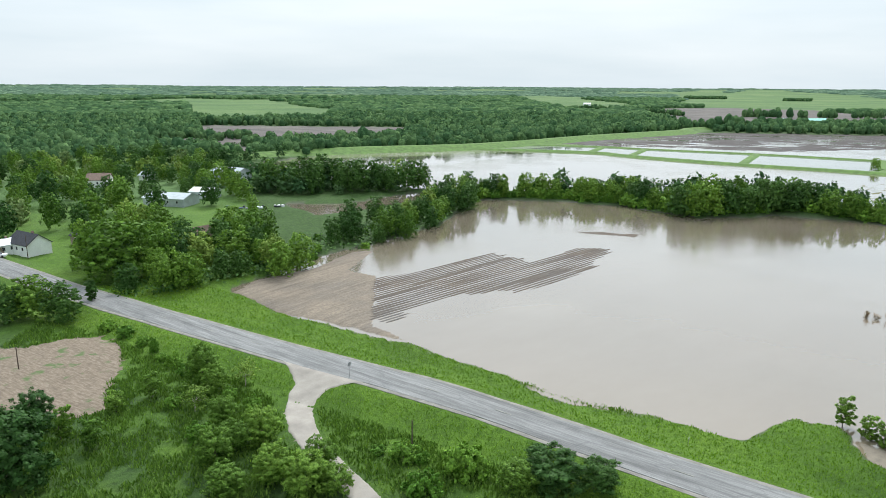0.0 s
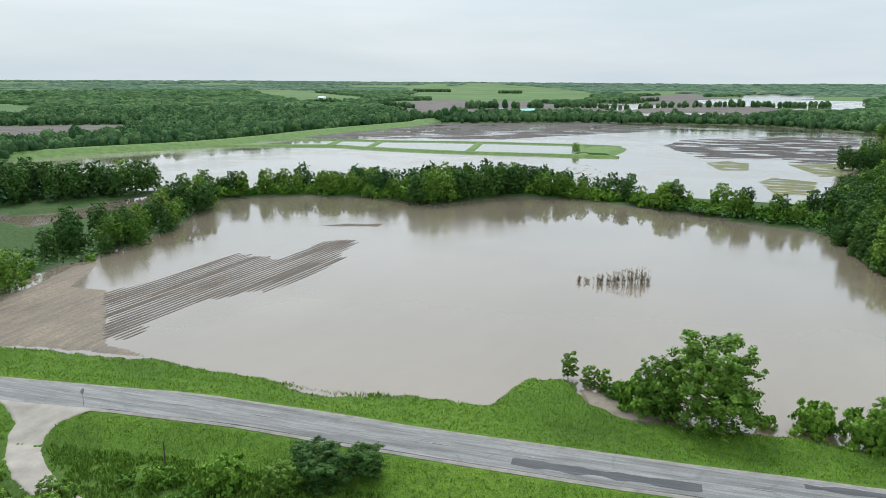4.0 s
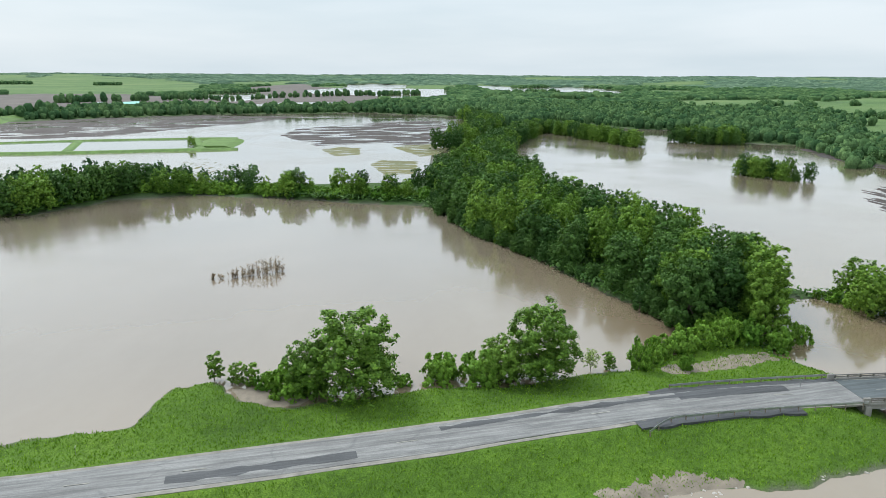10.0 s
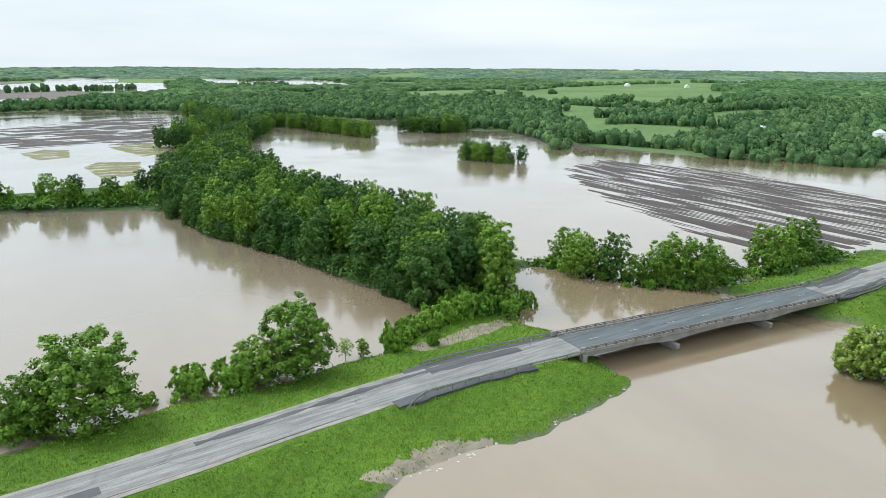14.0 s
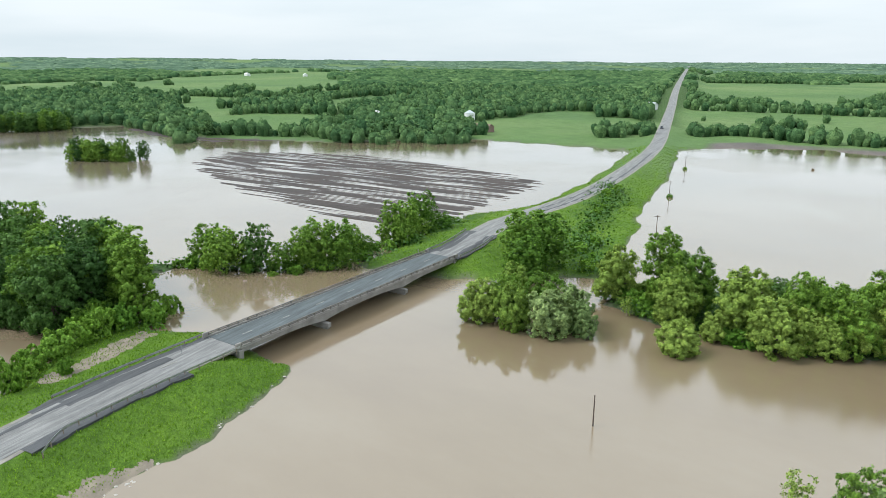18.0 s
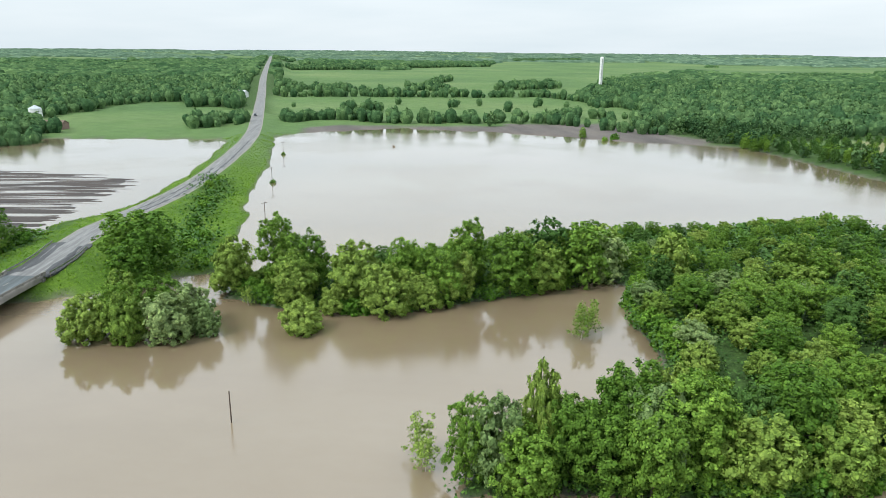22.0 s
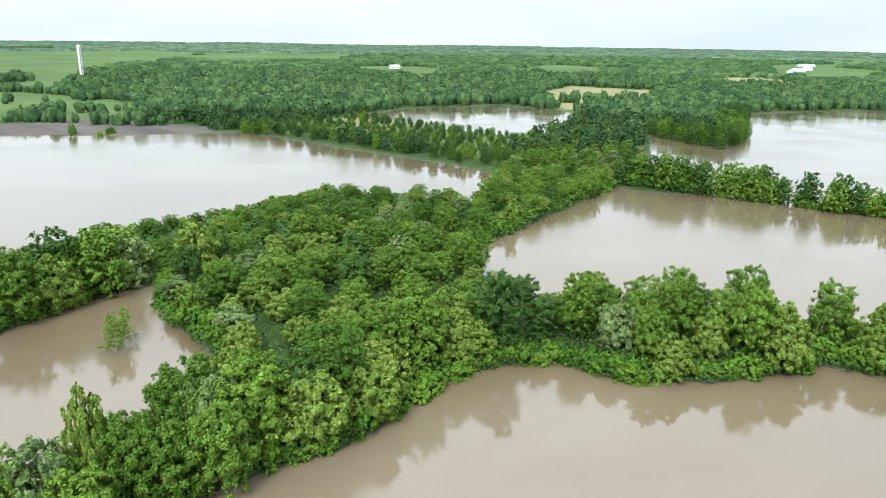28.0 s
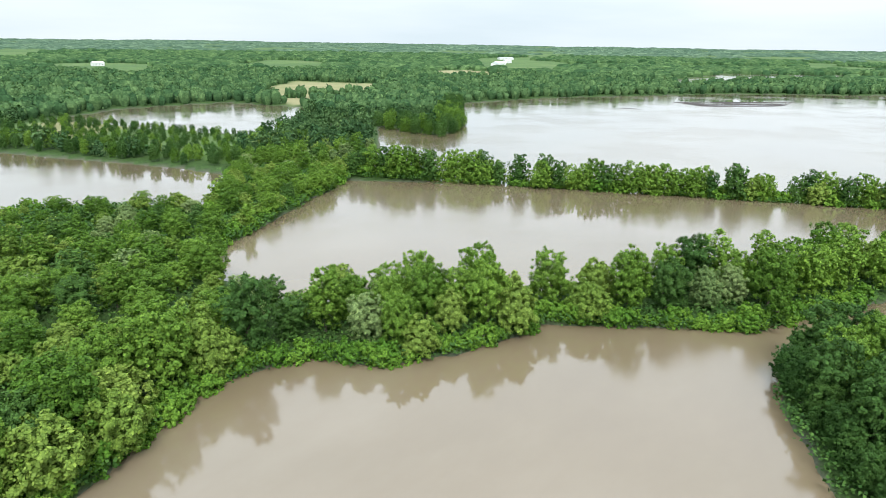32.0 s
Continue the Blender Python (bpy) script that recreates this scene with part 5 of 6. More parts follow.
# the rough meadow with saplings south of the road
for kind, x, y, h, w in (("oak", -35.7, 97.5, 6.7, 6.4), ("oak", -33, 94, 4.8, 5), ("sparse", -34, 89, 4.2, 5.4), ("sapling", -41.3, 92.5, 4.4, 3.8), ("sapling", -44.6, 88, 3.4, 3.4), ("sapling", -43.3, 79, 4.3, 3.8), ("sapling", -47.8, 80.5, 5.2, 3.4), ("dark", -52.7, 83, 6.2, 6.8), ("dark", -47.5, 69.5, 10.5, 11), ("dark", -52, 72, 9, 9),
                         ("oak", -27, 75.5, 5.2, 5.4), ("sparse", -29.4, 97.5, 4.6, 4.6), ("oak", -22.5, 80.5, 5.5, 6.2), ("oak", -29, 86, 4.4, 5), ("oak", -24, 69.5, 3.8, 5.6)):
    plant_tall(kind, x, y, h, w, "in the rough meadow below the road", "meadow trees")
for kind, x, y, h, w in (("oak", -15, 69.5, 5.4, 6.2), ("oak", -19.3, 71.5, 5.2, 6), ("oak", -11.5, 69.5, 3.6, 4.4), ("oak", -14, 73, 5, 5.6), ("oak", -25.5, 78.5, 4.2, 5), ("bush", 2.6, 72.5, 4.2, 5.8), ("dark", 12.6, 71, 5.4, 8.6), ("dark", 17.3, 69.8, 4.2, 6), ("oak", 8, 69.5, 3.6, 5), ("bush", -2, 68, 3.4, 5),
                         ("cedar", -71, 136, 4.4, 3.6), ("oak", -78, 127, 8.8, 11), ("dark", -72, 126, 8.6, 9.6), ("dark", -81, 124, 8.2, 9)):
    plant_tall(kind, x, y, h, w, "in the rough meadow below the road", "meadow trees")
for x, y, h, w in ((-48.7, 111.5, 2.8, 2.2), (-42.6, 104.5, 2.4, 3), (-56.4, 118.3, 2, 4), (-61.2, 121.2, 2, 3.6), (-52, 114.5, 1.6, 3), (-46, 107.5, 1.5, 2.6), (-39.5, 101, 2, 3), (-4.6, 76, 2.6, 4.4), (-7.8, 77.6, 1.2, 2.6), (-2.4, 75.4, 1.6, 2.4), (-37.5, 90, 1.8, 3), (-31, 81.5, 2.6, 4), (-26.5, 90.5, 2, 3.2), (-30.5, 93, 1.8, 3)):
    plant_tall("bush", x, y, h, w, "in the rough meadow below the road", "meadow bushes")
for kind, x, y, h, w in (("oak", -75, 155, 15, 19), ("oak", -56.5, 150, 8.8, 10), ("oak", -51.6, 171, 10, 12), ("light", -41, 167, 8, 9), ("oak", -86, 168, 8.5, 9), ("oak", -67, 160, 12.5, 12), ("light", -60, 166, 9.5, 11), ("dark", -48, 160, 6.5, 8)):
    plant_tall(kind, x, y, h, w, "beside the village road", "village trees")
# beyond the bridge
for kind, x, y, h, w in (("tall", 168, -22.5, 12, 9), ("oak", 176, -31, 5.4, 8), ("oak", 186, -39, 4.8, 8), ("tall", 149.5, -2, 9.6, 5.4), ("dark", 153, 9, 11.4, 10), ("oak", 159.5, 20, 10.3, 10.5), ("oak", 149.5, 4, 7, 7), ("oak", 154.5, -9, 6, 8), ("oak", 160, -15, 5.6, 7),
                         ("tall", 125, 28, 15.5, 10), ("oak", 131, 31, 14.5, 11), ("tall", 139, 33, 15, 11), ("oak", 146, 37, 14, 10), ("bush", 121, 25, 5, 6), ("bush", 127.5, 23.5, 4.5, 5)):
    plant_tall(kind, x, y, h, w, "beside the flooded field", "trees beyond the bridge")
for kind, x, y, h, w in (("oak", 152, -53, 10.5, 13), ("oak", 145, -50, 12, 14), ("oak", 138, -52, 12.8, 14), ("oak", 133, -46, 10, 11), ("light", 112.5, -30.3, 9, 9), ("light", 108.5, -35.5, 9.4, 8), ("oak", 114.5, -36, 9, 8), ("silver", 104, -40.5, 9, 10), ("silver", 107, -45, 8.4, 9), ("oak", 115, -44, 8.6, 9), ("silver", 102.5, -46, 7.2, 6), ("light", 122, -40, 8.6, 8), ("light", 93.4, -58.1, 6.4, 8.5)):
    plant_tall(kind, x, y, h, w, "in the flooded clump by the river", "clump beside the bridge")
belt([(158, 24), (153, 12), (149, 2), (152, -6), (160, -15), (172, -28), (188, -42)], 6, 2.8, [("bush", 3), ("oak", 0.8)], (0.55, 1.0), "beside the flooded field", "trees beyond the bridge")
belt([(133, -62), (150, -66), (170, -76), (190, -88), (205, -98), (222, -108)], 4.0, 4.2, [("bush", 1)], (0.4, 0.85), "in the wet ditch beside the road", "ditch bushes")
# between the river and the south lake
belt([(106, -67), (95, -73), (90, -81), (86, -94), (81, -108), (77, -120)], 7, 5.4, SPRING, (0.86, 1.12), "in the wood by river and lake", "river strip wood", broad=(0.95, 1.15))
belt([(40, -53), (31, -64), (24, -74), (15, -88), (6, -99)], 8, 5.4, SPRING, (0.74, 1.0), "in the flooded riverside wood", "near riverside wood", broad=(0.95, 1.15))
wood([(121, -60), (112, -58), (98, -66), (89, -77), (84, -93), (78, -110), (76, -121), (68, -121), (58, -150), (38, -202), (60, -203), (78, -170), (92, -150), (104, -128), (110, -96), (118, -76)], 5.6, SPRING, (0.26, 0.40), "in the wood by river and lake", "river strip wood", broad=(1.4, 1.9))
belt([(119, -59), (108, -62), (97, -67), (89, -77), (84, -92), (78, -110)], 2, 3.0, [("bush", 4), ("light", 1)], (0.5, 1.1), "at the river's flooded edge", "river-edge bushes", 0.32)
wood([(112, -60), (89, -80), (78, -112), (60, -150), (38, -202), (60, -203), (78, -170), (92, -150), (104, -128), (110, -96)], 3.6, [("bush", 1)], (0.4, 0.7), "under the wood by river and lake", "river strip wood")
belt([(70, -124), (62, -148), (52, -174), (43, -196)], 10, 5.6, SPRING, (0.82, 1.06), "in the flooded riverside wood", "near riverside wood", broad=(0.95, 1.15))
# the wood close to the camera
for kind, x, y, h, w in (("oak", 45.5, -47.5, 11, 6.5), ("silver", 42.5, -50, 10.5, 7.5), ("light", 41.5, -56, 13.5, 5.5), ("oak", 37.5, -55.5, 10.5, 8), ("oak", 35.5, -60.5, 11.5, 8.5), ("silver", 31.5, -62.5, 11.5, 9), ("oak", 28.5, -67, 12, 8.5), ("light", 33.5, -68, 11, 7), ("dark", 25, -71.5, 11, 8)):
    plant_tall(kind, x, y, h, w, "in the flooded riverside wood", "near riverside wood")
wood([(44, -50), (31, -62), (22, -73), (28, -80), (34, -75), (39, -66), (45, -55)], 5.1, [("oak", 4), ("dark", 1.5), ("light", 2), ("silver", 0.6)], (0.62, 0.86), "in the flooded riverside wood", "near riverside wood", broad=(1.0, 1.2))
wood([(22, -73), (12, -89), (5, -97), (-5, -99), (-5, -116), (15, -142), (40, -160), (57, -150), (67, -120), (57, -103), (46, -97), (39, -86), (36, -76), (28, -80)], 5.5, SPRING, (0.42, 0.66), "in the flooded riverside wood", "near riverside wood", broad=(1.2, 1.5))
wood([(15, -142), (0, -180), (-28, -236), (-38, -262), (-46, -298), (0, -345), (9, -255), (10, -217), (15, -189), (23, -196), (38, -200), (55, -152), (40, -160)], 5.9, SPRING, (0.36, 0.56), "in the flooded riverside wood", "near riverside wood", broad=(1.2, 1.5))
wood([(15, -142), (0, -180), (-28, -236), (-38, -262), (9, -255), (10, -217), (15, -189), (38, -200), (55, -152), (40, -160)], 3.8, [("bush", 1)], (0.4, 0.7), "under the flooded riverside wood", "near riverside wood")
belt([(46, -48), (32, -61), (21, -71), (11, -87), (4, -94), (-6, -96), (-16, -92), (-27, -94), (-38, -98), (-44, -102), (-64, -96), (-78, -92), (-106, -98)], 2.4, 2.6, [("bush", 6), ("light", 0.6), ("sapling", 0.5)], (0.5, 1.1), "at the river's edge", "river-edge bushes", 0.32)
for x, y, s in ((52.5, -47.5, 0.75), (50, -46, 0.6), (61, -92, 0.8), (60, -89, 0.7), (139, -74, 0.4), (110, -57.5, 0.5)):
    TAKEN.append((x, y, 2))
    plant("sparse", x, y, s, "standing in the flooded river", "drowned thin trees")
wood([(-5, -98), (-16, -95), (-28, -96), (-42, -104), (-64, -97), (-78, -94), (-106, -100), (-140, -106), (-205, -114), (-235, -126), (-150, -119), (-100, -113), (-50, -110), (-5, -115)], 5.4, SPRING, (0.64, 0.92), "in the belt beside the river", "southern belt", broad=(0.85, 1.1))
belt([(-30, -239), (-60, -225), (-95, -206), (-146, -180)], 5, 3.4, [("oak", 3), ("dark", 2), ("sparse", 0.5), ("light", 0.5)], (0.65, 0.92), "in the tree row", "far tree row")
belt([(-156, -173), (-190, -154), (-235, -130)], 5, 3.4, [("oak", 3), ("dark", 2), ("light", 0.8)], (0.6, 0.85), "in the tree row", "far tree row")
belt([(-30, -239), (-60, -225), (-95, -206), (-146, -180), (-156, -173), (-190, -154), (-235, -130)], 3, 3.4, [("bush", 1)], (0.9, 1.5), "under the tree row", "far tree row", 0.25)
belt([(150, -350), (90, -318), (45, -290), (14, -268), (0, -300), (-6, -345)], 13, 4.6, MIXED, (0.36, 0.54), "in the belt behind the south lake", "lake belt")
wood([(140, -352), (90, -326), (16, -280), (-4, -340), (40, -368), (104, -424)], 5, [("dark", 2), ("oak", 1)], (0.24, 0.40), "between the belt and the hollow", "lake belt")
belt([(-64, -388), (-84, -345), (-92, -350), (-112, -420), (-140, -512)], 14, 5.2, MIXED, (0.5, 0.75), "on a wooded point in the flood", "wooded point")
wood([(-57, -36), (-66, -66), (-73, -75), (-98, -80), (-130, -82), (-130, -50), (-80, -20)], 5.2, [("dark", 6), ("oak", 2), ("light", 0.5)], (0.7, 0.9), "on the river's west bank", "west bank trees")
belt([(-58, -44), (-65, -66), (-73, -76), (-98, -81)], 2, 3.0, [("dark", 1)], (0.25, 0.5), "on the river's west bank", "west bank trees", 0.34)
# undergrowth that closes the woods' sides
for line in ([(117, 36), (130, 34), (147, 36), (160, 46)], [(-6, -117), (-50, -112), (-100, -115), (-150, -121)], [(16, -144), (1, -180), (-26, -232)], [(45, -56), (41, -67), (38, -74), (40, -86), (47, -96), (58, -102), (68, -119)], [(112, -96), (105, -127), (92, -149), (78, -169), (60, -203)], [(22, -197), (15, -190), (11, -217), (10, -248)]):
    belt(line, 2.6, 3.2, [("bush", 6), ("sapling", 0.6)], (0.6, 1.1), "at the wood edge", "wood-edge bushes", 0.34)
# islands and drowned bushes
belt([(337, 94), (334, 86), (332, 76), (330, 68)], 7, 2.4, [("oak", 3), ("dark", 1), ("bush", 1)], (0.35, 0.85), "on a small island in the flood", "island trees")
belt([(470, 172), (472, 160), (478, 146)], 18, 3.4, MIXED, (0.7, 1.0), "on a small island in the flood", "island trees")
for x, y, k, s in ((218, -312, "oak", 0.5), (204, -312, "bush", 0.8), (203, -319, "bush", 1.2), (165, -93, "bush", 0.3), (212, -123, "bush", 0.5), (267, -161, "bush", 0.45), (236, 384, "oak", 0.55), (256, -214, "dead_bush", 0.45)):
    plant(k, x, y, s, "standing alone in the flood", "drowned bushes", z=-0.3)


# ---------- woods farther off ----------
set_all()


def far_tree(seed, height, radius, around, up, ragged=0.26, lift=0.08, foot=0.6):
    """A lumpy crown of leafy facets, down to the ground, for trees that stand far off."""
    rng = np.random.RandomState(seed)
    a, v = np.meshgrid(np.arange(around + 1) * 2 * math.pi / around, np.linspace(-0.18, 1.0, up + 1), indexing="ij")
    ring = np.cos(np.clip(v, -1, 1) * math.pi / 2) ** 0.8
    u = np.stack([np.cos(a) * ring, np.sin(a) * ring, np.sin(v * math.pi / 2)], -1)
    lump = np.zeros(a.shape)
    for _ in range(9):
        d = rng.normal(size=3)
        d[2] = abs(d[2]) * 0.7
        d /= np.linalg.norm(d)
        lump = np.maximum(lump, np.clip((u @ d - 0.62) / 0.38, 0, 1) ** 0.5 * rng.uniform(0.5, 1.0))
    grow = 0.78 + ragged * 1.5 * lump + rng.normal(size=a.shape) * 0.07
    grow[-1] = grow[0]
    p = u * grow[..., None] * np.array([radius, radius, height * 0.62]) + np.array([0, 0, height * 0.36])
    p[:, 0] *= np.array([foot, foot, 0.0])
    p[:, 0, 2] = -0.8
    du = np.roll(p, -1, 0) - np.roll(p, 1, 0)
    du[0] = du[-1] = p[1] - p[-2]
    dv = np.gradient(p, axis=1)
    n = np.cross(du, dv)
    n = n / (np.linalg.norm(n, axis=-1)[..., None] + 1e-9) * 0.9 + u * 0.25 + np.array([0, 0, lift])
    q = lambda g: np.stack([g[:-1, :-1], g[1:, :-1], g[1:, 1:], g[:-1, 1:]], 2).reshape(-1, 4, 3)
    return np.concatenate([q(p), q(n)], 1)


def leafy_tree(seed, leaves=230, size=1.35):
    rng = np.random.RandomState(seed)
    return leaf_cloud(rng, crown_lobes(rng, 12, 5.4, 0.0, 12, 0.62, (0.36, 0.52)), leaves, size, 1.3, 0.6)


def full_tree(seed, leaves=70, size=1.3):
    """A solid lumpy crown with loose sprays that break up its outline."""
    sprays = leafy_tree(seed, leaves, size)
    return np.concatenate([far_tree(seed, 10.6, 4.7, 10, 5), np.concatenate([sprays[:, :4], np.repeat(sprays[:, 4:], 4, axis=1)], 1)])


def woods(name, spots, protos, size, material, label):
    """Many crowns joined into one."""
    rng = np.random.RandomState(5)
    parts, tints = [], []
    z, _ = terrain(spots[:, 0], spots[:, 1])
    for k, proto in enumerate(protos):
        pick = np.arange(len(spots)) % len(protos) == k
        n = pick.sum()
        a, s = rng.uniform(0, 6.283, n), rng.uniform(*size, n)
        ca, sa = np.cos(a)[:, None, None], np.sin(a)[:, None, None]
        v = proto[None] * s[:, None, None, None]
        v = np.stack([v[..., 0] * ca - v[..., 1] * sa, v[..., 0] * sa + v[..., 1] * ca, v[..., 2] * rng.uniform(0.8, 1.15, n)[:, None, None]], -1)
        v[:, :, :4] += np.stack([spots[pick, 0], spots[pick, 1], z[pick]], -1)[:, None, None]
        parts.append(v.reshape(-1, proto.shape[1], 3))
        tints.append(np.repeat(rng.uniform(0, 1, n), len(proto) * 4))
    return tagged(new(name, quads_mesh(name, np.concatenate(parts), material, np.concatenate(tints))), label, "woodland", kind="stuff")


def forest_spots(inner, outer, gap, seed, margin=4):
    rng = np.random.RandomState(seed)
    side = np.arange(-outer, outer, gap).astype(float)
    x, y = np.meshgrid(side, side, indexing="ij")
    x[:, ::2] += gap / 2
    x, y = (x + rng.uniform(-0.36, 0.36, x.shape) * gap).ravel(), (y + rng.uniform(-0.36, 0.36, y.shape) * gap).ravel()
    r, a = np.hypot(x, y), np.degrees(np.arctan2(x, y))
    within = (r > inner) & (r < outer) & (np.where(a < -126, a + 360, a) > -38)
    x, y = x[within], y[within]
    _, sd = terrain(x, y)
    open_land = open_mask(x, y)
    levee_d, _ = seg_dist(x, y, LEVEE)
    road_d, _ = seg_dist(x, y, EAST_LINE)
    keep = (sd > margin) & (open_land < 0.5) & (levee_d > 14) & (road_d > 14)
    return np.stack([x[keep], y[keep]], 1)


def hedge_spots(lines, gap, width, seed):
    rng = np.random.RandomState(seed)
    out = []
    for line in lines:
        for p in smooth_line([(*q, 0) for q in line], gap):
            if rng.uniform() < 0.85:
                out.append((p.x + rng.normal() * width, p.y + rng.normal() * width))
    return np.array(out)


HEDGES = [[(380, -224), (384, -249), (366, -267), (332, -280), (320, -300), (310, -311), (298, -323), (285, -339), (272, -352), (240, -352), (200, -352)], [(384, -240), (370, -272), (334, -286), (312, -318), (288, -345), (270, -360)], [(405, -110), (408, -20), (434, 50)], [(395, 60), (420, 60), (505, 110)], [(400, -20), (450, -10), (470, -60), (440, -90)], [(402, -30), (455, -20), (480, -70)],
          [(572, -340), (530, -395), (490, -440), (440, -505), (419, -530)], [(523, -462), (566, -428), (620, -430), (718, -437)], [(504, -497), (560, -520), (640, -600), (717, -703)], [(-330, 830), (-90, 880), (120, 800)], [(120, 600), (180, 690), (240, 740)], [(-180, 410), (-100, 445), (-60, 478)], [(-60, 482), (30, 522), (80, 560)], [(-170, 420), (-90, 460)],
          [(640, 60), (690, 40), (740, 40)], [(880, 190), (800, 75), (785, 20), (880, -15), (930, -60)], [(900, 200), (815, 85), (800, 30)], [(1000, 230), (1030, 215), (1255, 268)], [(258, -410), (282, -395), (275, -360)], [(430, -540), (340, -508), (278, -474)], [(-134, 531), (-44, 584), (-27, 675)], [(-143, 500), (-60, 560)], [(-400, 700), (-270, 640), (-175, 548)], [(345, 1040), (330, 1190), (260, 1365)], [(600, 1030), (790, 1200), (960, 1250)], [(-20, -565), (-100, -615), (-120, -690)], [(-240, -855), (-385, -945)]]
CLUMPS = [(560, -488, 546, -527, 33), (511, -574, 487, -642, 57), (641, -429, 628, -467, 0), (1217, -1053, 1174, -1279, 160), (414, -295, 403, -323, 4), (1147, -709, 1097, -943, 160), (1637, -1906, 1604, -2251, 160), (325, -473, 307, -518, 39), (381, -172, 376, -204, 26), (380, -21, 369, -93, 58), (428, 51, 420, -7, 0), (-174, 569, -158, 566, 13), (-230, 604, -209, 601, 11), (1058, 285, 1076, 260, 25), (1134, 185, 1150, 163, 0), (854, 79, 880, 41, 37), (468, -1232, 410, -1321, 65), (749, 2231, 866, 2200, 97), (944, 1992, 1010, 1973, 55)]
LONE = [(473, -296), (397, -390), (411, -412), (358, -450), (339, -461), (391, -329), (388, -413), (444, -376), (393, -390), (354, -441), (341, -393), (956, -48)]
clump_rng = np.random.RandomState(12)
clump_spots = list(LONE)
for x0, y0, x1, y1, deep in CLUMPS:
    wide, far = math.hypot(x1 - x0, y1 - y0), math.hypot(x0 + x1, y0 + y1) / 2
    for _ in range(int((wide + 6) * (deep + 8) / 34)):
        u, v = clump_rng.uniform(), 1 + clump_rng.uniform() * deep / far
        clump_spots.append(((x0 + (x1 - x0) * u) * v + clump_rng.normal() * 2, (y0 + (y1 - y0) * u) * v + clump_rng.normal() * 2))
CLUMP_SPOTS = np.array(clump_spots)
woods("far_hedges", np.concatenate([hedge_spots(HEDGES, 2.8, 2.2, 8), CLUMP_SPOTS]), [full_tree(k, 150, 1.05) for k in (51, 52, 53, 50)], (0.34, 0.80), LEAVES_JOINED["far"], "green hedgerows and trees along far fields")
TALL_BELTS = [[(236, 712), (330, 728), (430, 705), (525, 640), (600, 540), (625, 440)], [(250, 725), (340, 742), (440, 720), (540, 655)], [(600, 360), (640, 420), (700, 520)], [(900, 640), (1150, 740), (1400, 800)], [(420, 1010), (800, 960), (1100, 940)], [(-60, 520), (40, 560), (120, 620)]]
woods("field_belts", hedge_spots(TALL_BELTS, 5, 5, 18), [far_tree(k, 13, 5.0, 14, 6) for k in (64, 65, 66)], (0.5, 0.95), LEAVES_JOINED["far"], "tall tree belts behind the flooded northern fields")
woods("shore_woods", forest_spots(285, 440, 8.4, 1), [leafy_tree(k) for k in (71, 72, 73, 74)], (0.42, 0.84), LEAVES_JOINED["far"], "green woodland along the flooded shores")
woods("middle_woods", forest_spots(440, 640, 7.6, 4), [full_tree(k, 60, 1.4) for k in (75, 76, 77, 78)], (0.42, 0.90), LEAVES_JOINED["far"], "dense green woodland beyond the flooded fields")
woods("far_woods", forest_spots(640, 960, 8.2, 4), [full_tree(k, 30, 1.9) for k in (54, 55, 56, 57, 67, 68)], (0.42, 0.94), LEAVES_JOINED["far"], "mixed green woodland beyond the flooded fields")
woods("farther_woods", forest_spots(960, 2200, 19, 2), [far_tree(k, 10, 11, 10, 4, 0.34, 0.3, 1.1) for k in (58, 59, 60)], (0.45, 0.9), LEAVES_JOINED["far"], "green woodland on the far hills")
woods("farthest_woods", forest_spots(2200, 4700, 48, 3), [far_tree(k, 7, 26, 10, 3, 0.34, 0.6, 1.25) for k in (61, 62)], (0.6, 1.0), LEAVES_HAZED, "woodland along the horizon")

# ---------- poles and signs ----------
def utility_pole(x, y, top, arms, label, z=None):
    root = new("utility_pole")
    gz = max(ground_z(x, y), -1.2) if z is None else z
    root.location = (x, y, gz)
    tagged(root, label, "utility pole", "utility poles")
    h = top - gz
    part("pole", tube(bmesh.new(), (0, 0, -0.4), (0.03 * h * 0.3, 0, h), 0.10, 0.07, 10), WOOD_POLE, root)
    if arms:
        part("crossarm", box(bmesh.new(), (0.10, 1.7, 0.12), (0.03 * h * 0.28, 0, h - 0.35)), WOOD_POLE, root)
        for s in (-0.75, 0.0, 0.75):
            part("insulator", tube(bmesh.new(), (0.03 * h * 0.28, s, h - 0.29), (0.03 * h * 0.28, s, h - 0.08), 0.05, 0.03, 8), WHITE, root)


utility_pole(74.2, -35.4, 4.3, False, "dark leaning pole standing alone in the river", -1.0)
for x, y, top in ((163.6, -92.1, 5.6), (212.5, -123.2, 5.4), (267, -161, 5.6)):
    utility_pole(x, y, top, True, "utility pole with a crossarm standing in flood water", -0.8)
for x, y, top in ((-66.6, 103, 4.6), (-3.7, 78.5, 5.0), (-106.3, 174.4, 7.0)):
    utility_pole(x, y, top, False, "dark wooden utility pole in the grass")


def cable(a, b, sag):
    cu = bpy.data.curves.new("overhead_cable", "CURVE")
    cu.dimensions, cu.bevel_depth, cu.bevel_resolution = "3D", 0.012, 0
    sp = cu.splines.new("POLY")
    sp.points.add(16)
    for k in range(17):
        u = k / 16
        p = Vector(a).lerp(Vector(b), u) - Vector((0, 0, sag * 4 * u * (1 - u)))
        sp.points[k].co = (*p, 1)
    cu.materials.append(WIRE)
    tagged(new("overhead_cable", cu), "thin sagging overhead cable between utility poles", "cable", "overhead cables")


